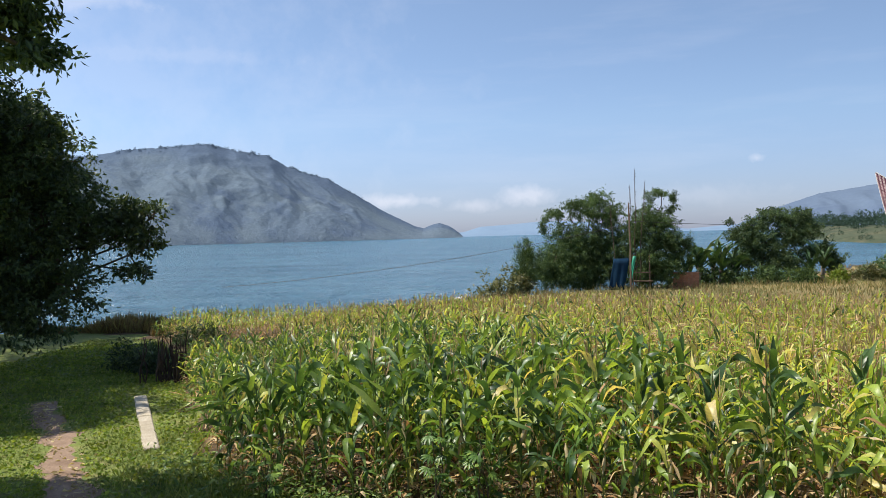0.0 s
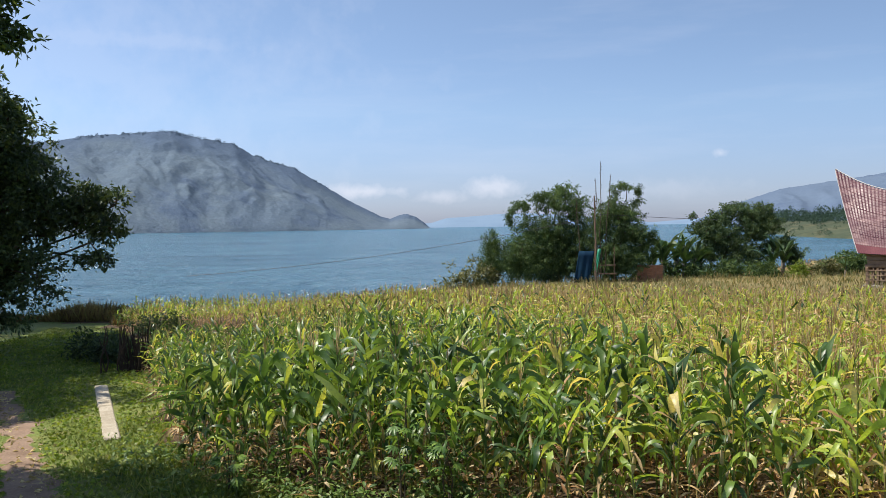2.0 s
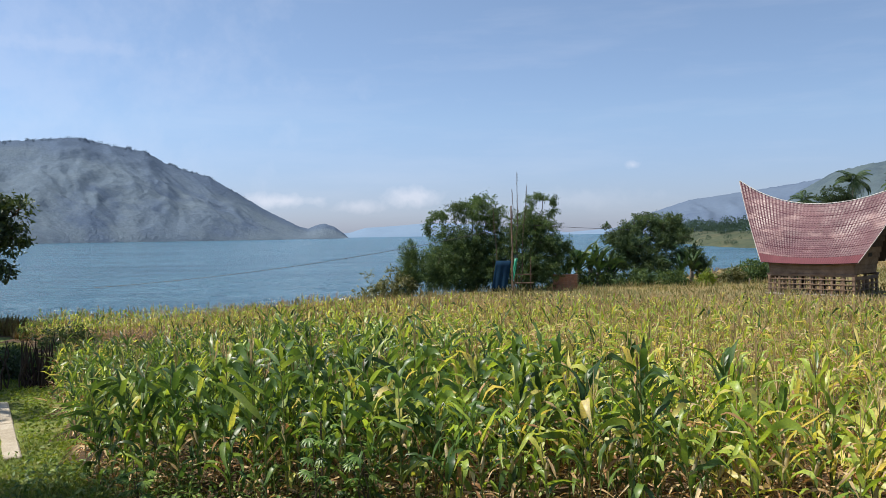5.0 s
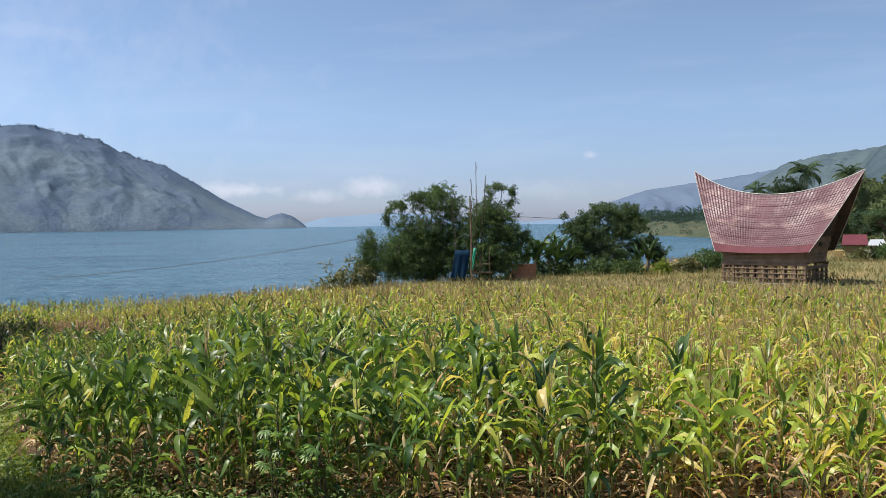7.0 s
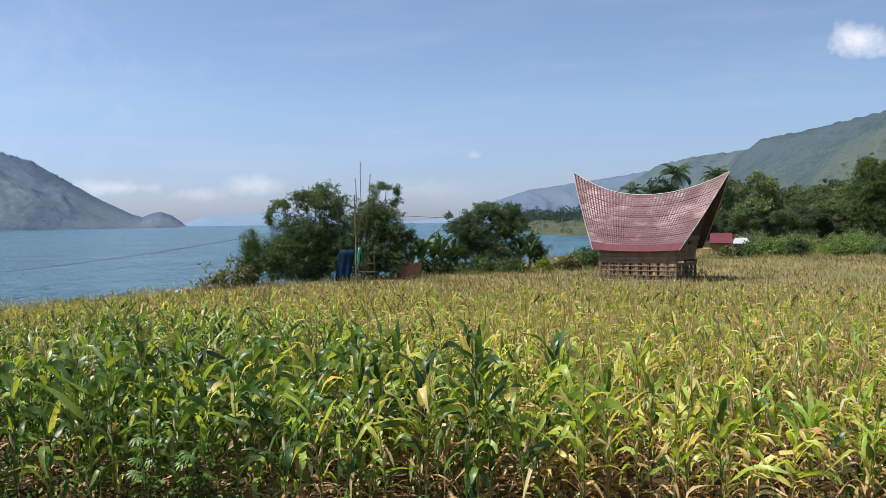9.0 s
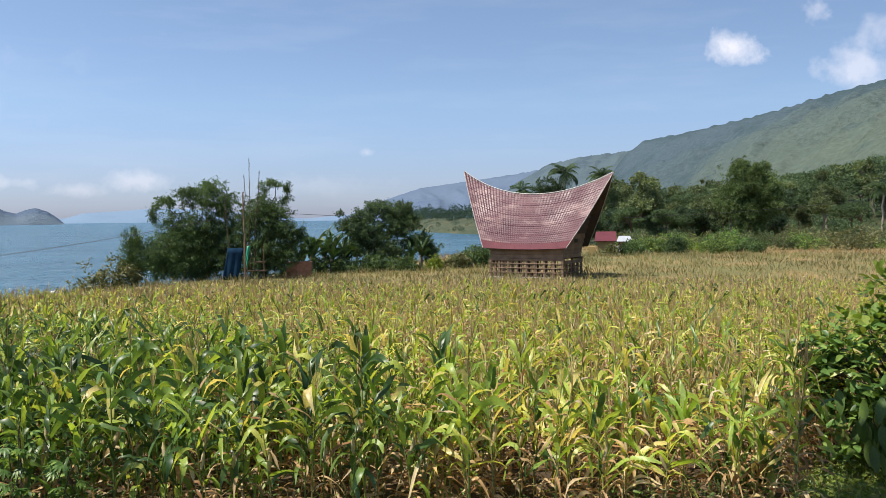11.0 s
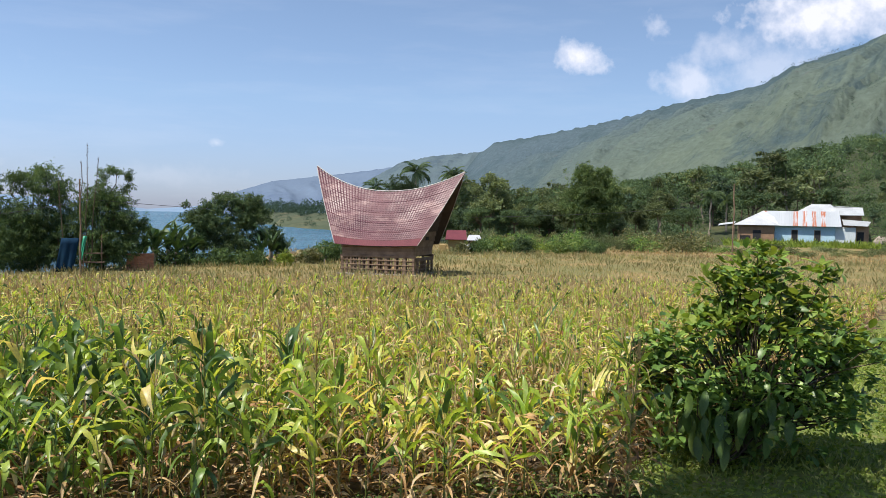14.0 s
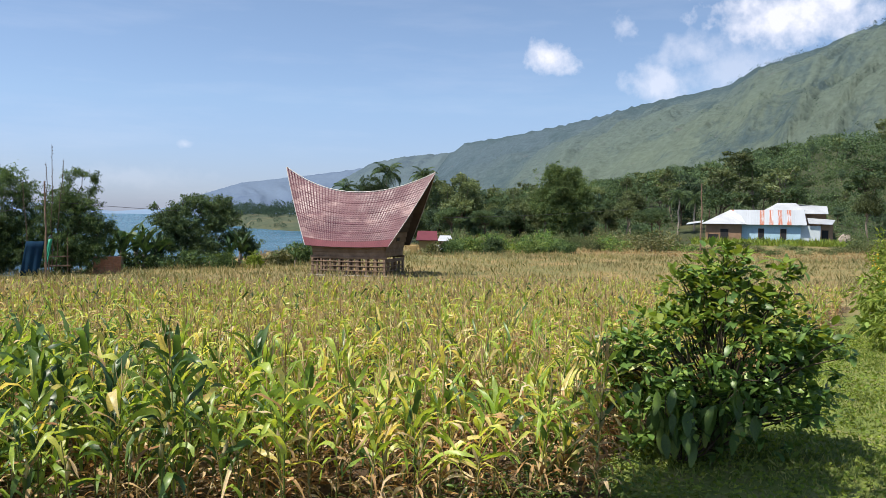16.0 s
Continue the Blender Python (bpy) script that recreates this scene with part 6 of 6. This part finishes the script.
    for i in range(22):
        x = -L + 0.12 + (2 * L - 0.24) * i / 21 + rng.normal(0, 0.04)
        wide = rng.uniform(0.022, 0.05)
        part("slat", box_mesh("slat", x - wide, x + wide, -W - 0.05, -W - 0.02, 0.1, floor_z - 0.17, WOOD_POST, 0.008), root, "", pose(0, 0, 0, 0, 0, 0) if i % 3 else pose(0.01 * rng.normal(), 0, 0, 0, rng.uniform(-1.2, 1.2), 0))
    part("stone_footing", box_mesh("stone_footing", -L - 0.3, L + 0.3, -W - 0.3, W + 0.3, -0.3, 0.06, ROCK, 0.05), root)


# ---- village houses ----
def slab(name, corners, thick, mat, root, label=""):
    """A sheet of given thickness on a convex outline."""
    c = np.array(corners, float)
    n = unit(np.cross(c[1] - c[0], c[2] - c[0]))
    if n[2] < 0:
        n = -n
    k = len(c)
    s = Soup()
    V = np.concatenate([c, c - n * thick])
    fan = [(0, i, i + 1) for i in range(1, k - 1)] + [(k, k + i + 1, k + i) for i in range(1, k - 1)]
    sides = [(i, (i + 1) % k, k + (i + 1) % k, k + i) for i in range(k)]
    s.add(V, sides, fan)
    return part(name, s.mesh(name, mat), root, label)


def blue_house():
    d = Vector((8.96, -13.9)).normalized()
    yaw = math.degrees(math.atan2(d.y, d.x))
    root = thing("farm_house", pose(121.62, 88.01, -1.9, 0, 0, yaw) @ Matrix.Diagonal((0.87, 1, 1, 1)), "low pale blue house with a rust-streaked zinc roof", "house")
    E0, R0 = 4.7, 7.15
    # zinc roof over the long wing, hipped on one end, corrugated in ribs
    slab("roof_sheet", [(4.6, -0.7, E0), (18.6, -0.7, E0), (18.3, 3.5, R0), (5.0, 3.5, R0)], 0.06, RUST_ROOF, root, "zinc sheets with orange rust streaks")
    slab("roof_sheet", [(4.6, 7.5, E0), (18.6, 7.5, E0), (18.3, 3.52, R0), (5.0, 3.52, R0)], 0.06, RUST_ROOF, root)
    slab("roof_sheet", [(-0.1, -1.6, E0 + 0.06), (8.0, -1.6, E0 + 0.06), (4.0, 1.8, R0 - 0.55)], 0.06, ROOF_PLAIN, root, "grey-white hipped sheet roof")
    slab("roof_sheet", [(-0.1, -1.6, E0 + 0.06), (4.0, 1.8, R0 - 0.55), (4.9, 3.6, R0 - 0.03), (-0.1, 7.4, E0 + 0.06)], 0.06, ROOF_PLAIN, root)
    slab("roof_sheet", [(4.0, 1.8, R0 - 0.55), (8.0, -1.6, E0 + 0.06), (7.0, 1.5, R0 - 1.0), (5.0, 3.48, R0 + 0.01)], 0.05, ROOF_PLAIN, root)
    for k in range(36):
        x = 4.9 + k * 0.38
        part("roof_rib", box_mesh("roof_rib", -0.02, 0.02, 0, math.hypot(4.2, R0 - E0), 0.0, 0.035, ROOF_PLAIN, 0.008), root, "",
             pose(x, -0.7, E0 + 0.004, math.degrees(math.atan2(R0 - E0, 4.2)), 0, 0))
    # second roof behind
    slab("rear_roof", [(11.2, 5.0, 7.15), (18.5, 5.0, 7.15), (17.0, 7.5, 8.4), (13.6, 7.5, 8.4)], 0.06, ROOF_PLAIN, root)
    slab("rear_roof", [(18.2, 4.2, 6.6), (22.6, 4.2, 6.6), (22.6, 7.5, 7.9), (17.0, 7.5, 7.9)], 0.06, ROOF_PLAIN, root)
    slab("rear_roof", [(11.2, 10.0, 7.15), (22.6, 10.0, 7.15), (22.6, 7.55, 7.9), (13.6, 7.52, 8.38)], 0.06, ROOF_PLAIN, root)
    part("rear_wall", box_mesh("rear_wall", 11.6, 22.3, 5.2, 9.6, 0, 6.6, WALL_BROWN, 0.02), root, "dark brown boarded upper wall")
    part("wall", box_mesh("wall", 7.2, 17.6, 0.0, 7.2, 0, E0 - 0.03, WALL_BLUE, 0.02), root, "pale blue painted wall")
    part("side_wall", box_mesh("side_wall", 17.62, 21.0, 0.3, 4.9, 0, E0 - 0.1, WALL_WHITE, 0.02), root, "whitish board wall")
    part("annex", box_mesh("annex", 0.8, 7.18, -0.9, 7.0, 0, E0, WALL_BROWN, 0.02), root, "brown wooden front room")
    part("shed", box_mesh("shed", 21.02, 23.2, 1.0, 5.0, 0, E0 + 0.3, WALL_BROWN, 0.02), root, "open wooden shed")
    part("shed_opening", box_mesh("shed_opening", 21.3, 22.4, 0.96, 1.05, 0, 3.9, OPENING, 0), root)
    slab("shed_roof", [(18.9, -0.2, 5.0), (22.9, -0.2, 4.85), (23.8, 4.0, 5.6), (18.9, 4.0, 5.9)], 0.05, ROOF_PLAIN, root)
    for x0, x1, y, z0, z1 in ((10.2, 11.15, 0.0, 2.1, 4.0), (14.1, 15.05, 0.0, 2.1, 4.0), (3.4, 4.8, -0.9, 2.3, 3.9), (1.2, 3.0, -0.9, 2.2, 3.0)):
        o = part("window", box_mesh("window", x0, x1, y - 0.05, y + 0.04, z0, z1, OPENING, 0), root, "dark open doorway or window")
        part("frame", box_mesh("frame", x0 - 0.08, x0, y - 0.07, y + 0.05, z0, z1, WOOD_OLD, 0.01), o)
        part("frame", box_mesh("frame", x1, x1 + 0.08, y - 0.07, y + 0.05, z0, z1, WOOD_OLD, 0.01), o)
        part("frame", box_mesh("frame", x0 - 0.08, x1 + 0.08, y - 0.07, y + 0.05, z1, z1 + 0.08, WOOD_OLD, 0.01), o)
    for x in (-0.0, 0.7):
        part("porch_post", box_mesh("porch_post", x, x + 0.12, -1.5, -1.38, 0, E0, WOOD_OLD, 0.02), root)
    slab("lean_to_roof", [(-3.0, 0.0, 4.6), (0.0, 0.0, 5.0), (0.0, 4.0, 5.3), (-3.0, 4.0, 4.9)], 0.05, ROOF_PLAIN, root)


def small_houses():
    root = thing("hut", pose(49.4, 69.2, gz(49.4, 69.2) - 0.8, 0, 0, -36) @ Matrix.Diagonal((0.88, 1, 1, 1)), "small ochre hut with a dark red sheet roof", "hut")
    part("wall", box_mesh("wall", 0.25, 2.1, 0, 2.6, -0.1, 2.3, WALL_YELLOW, 0.02), root)
    # Low ochre lean-to against the side of the hut.
    part("door", box_mesh("door", -0.7, -0.02, 0.2, 2.2, -0.1, 1.7, WALL_YELLOW, 0.02), root)
    slab("roof", [(-0.05, -0.35, 2.25), (2.4, -0.35, 2.25), (2.3, 1.3, 3.15), (0.1, 1.3, 3.15)], 0.06, ROOF_MAROON, root)
    slab("roof", [(-0.05, 2.95, 2.25), (2.4, 2.95, 2.25), (2.3, 1.32, 3.15), (0.1, 1.32, 3.15)], 0.06, ROOF_MAROON, root)
    # white building with a railing behind the hut
    root = thing("white_house", pose(59.7, 79.8, gz(60, 79.5) - 1.7, 0, 0, -37) @ Matrix.Diagonal((0.9, 1, 0.85, 1)), "small white house with a railed terrace among trees", "house")
    part("wall", box_mesh("wall", 0, 2.2, 0, 3, -0.1, 2.6, WALL_WHITE, 0.02), root)
    slab("roof", [(0.2, -0.3, 3.3), (2.2, -0.3, 3.3), (1.9, 1.5, 4.0), (0.5, 1.5, 4.0)], 0.06, ROOF_PLAIN, root)
    slab("roof", [(0.2, 3.3, 3.3), (2.2, 3.3, 3.3), (1.9, 1.52, 4.0), (0.5, 1.52, 4.0)], 0.06, ROOF_PLAIN, root)
    part("upper_wall", box_mesh("upper_wall", 0.4, 2.0, 0.2, 2.8, 2.6, 3.3, WALL_BROWN, 0.02), root)
    for z in (1.9, 2.3, 2.7):
        part("rail", box_mesh("rail", -0.2, 2.4, -0.5, -0.44, z, z + 0.06, TRIM_WHITE, 0.01), root)
    for x in np.linspace(-0.2, 2.34, 4):
        part("rail_post", box_mesh("rail_post", x, x + 0.06, -0.5, -0.44, -0.1, 2.76, TRIM_WHITE, 0.01), root)
    # sheds high on the slope
    for az, dd, el, wdt in ((60.9, 215, 1.35, 5.0), (62.2, 230, 1.45, 7.0)):
        x, y = dd * math.sin(radians(az)), dd * math.cos(radians(az))
        z = EYE + dd * math.tan(radians(el)) - 2.6
        root = thing("shed", pose(x, y, min(z, gz(x, y)), 0, 0, -az), "small shed with a pale tin roof on the wooded slope", "shed", "sheds on the slope")
        top = z - min(z, gz(x, y)) + 2.4
        part("wall", box_mesh("wall", -wdt / 2, wdt / 2, 0, 3, 0, top, WALL_BROWN, 0.02), root)
        slab("roof", [(-wdt / 2 - 0.4, -0.6, top), (wdt / 2 + 0.4, -0.6, top), (wdt / 2 + 0.4, 3.4, top + 0.9), (-wdt / 2 - 0.4, 3.4, top + 0.9)], 0.06, ROOF_PLAIN, root)


def boulder(name, x, y, r, label, mat=ROCK, squash=0.7, lift=0.0, seed=3):
    bm = bmesh.new()
    bmesh.ops.create_icosphere(bm, subdivisions=3, radius=r)
    for v in bm.verts:
        k = 1 + 0.3 * noise.noise(v.co / r * 1.3 + Vector((seed, 0, 0))) + 0.08 * noise.noise(v.co / r * 4)
        v.co = Vector((v.co.x * k, v.co.y * k, v.co.z * k * squash))
    me = bpy.data.meshes.new(name)
    bm.to_mesh(me)
    bm.free()
    me.materials.append(mat)
    ob = new(name, me)
    ob.location = (x, y, gz(x, y) + r * squash * 0.5 + lift)
    return tagged(ob, label, "rock")


# ---- shore shelter, brick stack, poles and cables ----
def shelter():
    x, y = 12.9, 63.2
    z = gz(x, y)
    root = thing("tarpaulin_shelter", pose(x, y, z, 0, 0, -11), "pole shelter hung with a blue and green tarpaulin under the trees", "shelter")
    for px, py in ((1.1, 0), (2.3, 0.2), (-0.5, 2), (2.3, 2)):
        part("post", box_mesh("post", px - 0.04, px + 0.04, py - 0.04, py + 0.04, -0.1, 2.6, POLE_WOOD, 0.01), root)

    def sheet(name, x0, x1, z0, z1, lean, mat, label):
        V, Q = [], []
        for i in range(13):
            for j in range(7):
                u, v = i / 12, j / 6
                V.append((x0 + (x1 - x0) * u + lean * v, -0.08 + 0.06 * math.sin(u * 14) * (1 - v) + 0.04 * math.sin(u * 5 + v * 3), z0 + (z1 - z0) * v))
        for i in range(12):
            for j in range(6):
                a = i * 7 + j
                Q.append((a, a + 7, a + 8, a + 1))
        me = mesh_from(name, V, Q, mat, None, True)
        part(name, me, root, label).modifiers.new("thick", "SOLIDIFY").thickness = 0.012

    sheet("blue_tarpaulin", -0.7, 0.45, 0.0, 2.35, 0.4, TARP_BLUE, "blue tarpaulin wall")
    sheet("green_tarpaulin", 0.8, 1.05, 0.9, 2.5, 0.3, TARP_GREEN, "torn strip of green tarpaulin")
    part("bench", box_mesh("bench", 1.1, 2.5, 0, 0.5, 0.6, 0.68, POLE_WOOD, 0.01), root, "rough plank bench")
    part("beam", box_mesh("beam", 1.0, 2.4, -0.03, 0.05, 1.25, 1.33, POLE_WOOD, 0.01), root)


def brick_stack():
    x, y = 17.1, 63.7
    z = gz(x, y)
    root = thing("brick_stack", pose(x, y, z, 0, 0, -16), "low stack of orange bricks at the edge of the field", "brick stack")
    part("core", box_mesh("core", 0.03, 1.83, 0.03, 1.03, -0.1, 1.1, MORTAR, 0), root)
    bm_mesh = box_mesh("brick", 0, 0.226, 0, 0.1, 0, 0.068, BRICK_M, 0.006)
    rng = np.random.default_rng(4)
    for c in range(15):
        for k in range(8):
            part("brick", bm_mesh, root, "", pose(k * 0.236 - (0.06 if c % 2 else 0) + rng.normal(0, 0.006), rng.normal(0, 0.008), 0.0 + c * 0.078))
        for k in range(4):
            part("brick", bm_mesh, root, "", pose(1.86 + rng.normal(0, 0.008), 0.08 + k * 0.24 + rng.normal(0, 0.006), 0.0 + c * 0.078, 0, 0, 90))
    part("top", box_mesh("top", -0.03, 1.9, -0.02, 1.1, 1.165, 1.2, BRICK_M, 0.01), root)


def pole(name, x, y, top, r, label, lean=(0, 0)):
    z = gz(x, y)
    rng = np.random.default_rng(int(abs(x) * 10))
    v, q = tube(bend((0, 0, -0.2), (lean[0], lean[1], top - z), rng, 7, 0.004), np.linspace(r, r * 0.7, 7), 7)
    ob = new(name, mesh_from(name, v, q, POLE_WOOD, None, True))
    ob.location = (x, y, z)
    return tagged(ob, label, "pole")


def cable(name, a, b, sag, r, label):
    pts = [tuple(np.array(a) + (np.array(b) - np.array(a)) * t - np.array([0, 0, sag * 4 * t * (1 - t)])) for t in np.linspace(0, 1, 24)]
    v, q = tube(pts, [r] * 24, 4)
    return tagged(new(name, mesh_from(name, v, q, WIRE)), label, "cable")


def poles():
    pole("cable_pole", 13.3, 60.5, 5.6, 0.07, "thin grey wooden cable pole by the shelter", (-0.1, 0))
    pole("field_pole", 64.9, 47.0, 6.8, 0.075, "slim brown wooden pole standing in the meadow")
    for x, y, top, lx in ((14.3, 63.4, 8.25, 0.05), (13.95, 63.6, 7.0, 0.05), (14.9, 63.3, 7.3, 0.45), (12.6, 63.5, 5.6, -0.3)):
        z = gz(x, y)
        root = thing("bare_bamboo", pose(x, y, z), "bare thin bamboo stem rising above the trees", "bamboo", "bare bamboo stems")
        rng = np.random.default_rng(int(top * 7))
        s = Soup()
        s.add(*tube(bend((-lx, 0, 0), (lx * 0.4, 0, top - z), rng, 6, 0.006), np.linspace(0.05, 0.015, 6), 5))
        for k in range(12):
            h = (top - z) * (0.7 + 0.3 * k / 12)
            s.add(*tube([(lx * 0.3, 0, h), (lx * 0.3 + rng.uniform(-0.12, 0.12), 0, h + 0.08)], [0.03, 0.02], 4))
        part("culm", s.mesh("bamboo_culm", BARK, True), root)
    cable("overhead_cable", (-16.0, 61.5, 0.3), (13.2, 60.5, 4.1), 0.55, 0.016, "thin black overhead cable sagging along the shore")
    cable("overhead_cable", (13.2, 60.5, 4.3), (35.0, 78.0, 3.6), 0.1, 0.016, "thin black overhead cable running behind the trees")
    cable("overhead_cable", (35.0, 46.0, 3.5), (80.0, 62.0, 5.2), 0.25, 0.014, "thin black overhead cable across the meadow")
    boulder("white_heap", 0.95, 57.0, 0.55, "small pale sheet-covered heap at the shore", WHITE_SHEET, 0.9, 0.1, 5)
    boulder("boulder", 124.0, 64.7, 1.0, "large grey boulder beside the farm house", ROCK, 0.85, 0.5, 8)
    # dark stump and shrub in the shade of the path
    rng = np.random.default_rng(77)
    pts = rng.normal(size=(46, 2)) * np.array([0.33, 0.3])
    root = thing("dead_stalks", pose(-7.75, 23.9, gz(-7.75, 23.9)), "dark bundle of dead stalks at the corner of the maize", "stalks")
    for k, p in enumerate(pts):
        v, q = tube(bend((p[0], p[1], -0.05), (p[0] + rng.normal(0, 0.12), p[1] + rng.normal(0, 0.12), rng.uniform(0.8, 1.35)), rng, 4, 0.06), [0.025, 0.022, 0.018, 0.01], 5)
        part("stalk", mesh_from("dead_stalk", v, q, WOOD_DARK, None, True), root)
    for x, y, rx, h in ((-9.8, 26.6, 0.8, 0.45), (-9.0, 26.0, 0.6, 0.4), (-9.6, 33.0, 0.9, 0.45)):
        make_tree("shrub", (x, y, gz(x, y)), [(0, 0, h * 0.7, rx, rx * 0.8, h)], rng, "low dark shrub in the shade beside the path", h * 0.5, 0.03, 0.16, 110, 12, 0.2, LEAF_DARK, inside=0.3, category="shrub",
                  group="shrubs beside the path", twigs=8)


saddle_house()
blue_house()
small_houses()
shelter()
brick_stack()
poles()


# undergrowth along the foot of the wood
def undergrowth():
    rng = np.random.default_rng(91)
    models = []
    for i in range(3):
        models.append((make_tree("shrub", (0, 0, -60), [(0, 0, 0.9, 2.2, 1.8, 1.1), (1.2, 0.3, 1.3, 1.2, 1.2, 1.0)], rng, "leafy green shrub at the foot of the wood", 0.8, 0.05, 0.3, 130, 7, 0.36,
                                 (WOOD_LEAF_PALE, LEAF_OLIVE, LEAF_BUSH)[i], inside=0.3, category="shrub", group="shrubs at the foot of the wood", twigs=6, aspect=0.5), [False]))
    for az in np.arange(36.3, 68, 0.42):
        d = rng.uniform(103, 124)
        x, y = d * math.sin(radians(az)), d * math.cos(radians(az))
        s = rng.uniform(0.7, 1.45)
        m = pose(x, y, gz(x, y), 0, 0, rng.uniform(0, 360)) @ Matrix.Diagonal((s, s, s * rng.uniform(0.7, 1.3), 1))
        ob, used = models[int(rng.choice(3, p=(0.5, 0.35, 0.15)))]
        if 52.8 < az < 63 and d > 100:
            m = pose(x * 0.98, y * 0.98, gz(x, y), 0, 0, rng.uniform(0, 360)) @ Matrix.Diagonal((s * 0.6, s * 0.6, s * 0.35, 1))
        if used[0]:
            copy_thing(ob, m)
        else:
            ob.matrix_basis, used[0] = m, True


undergrowth()
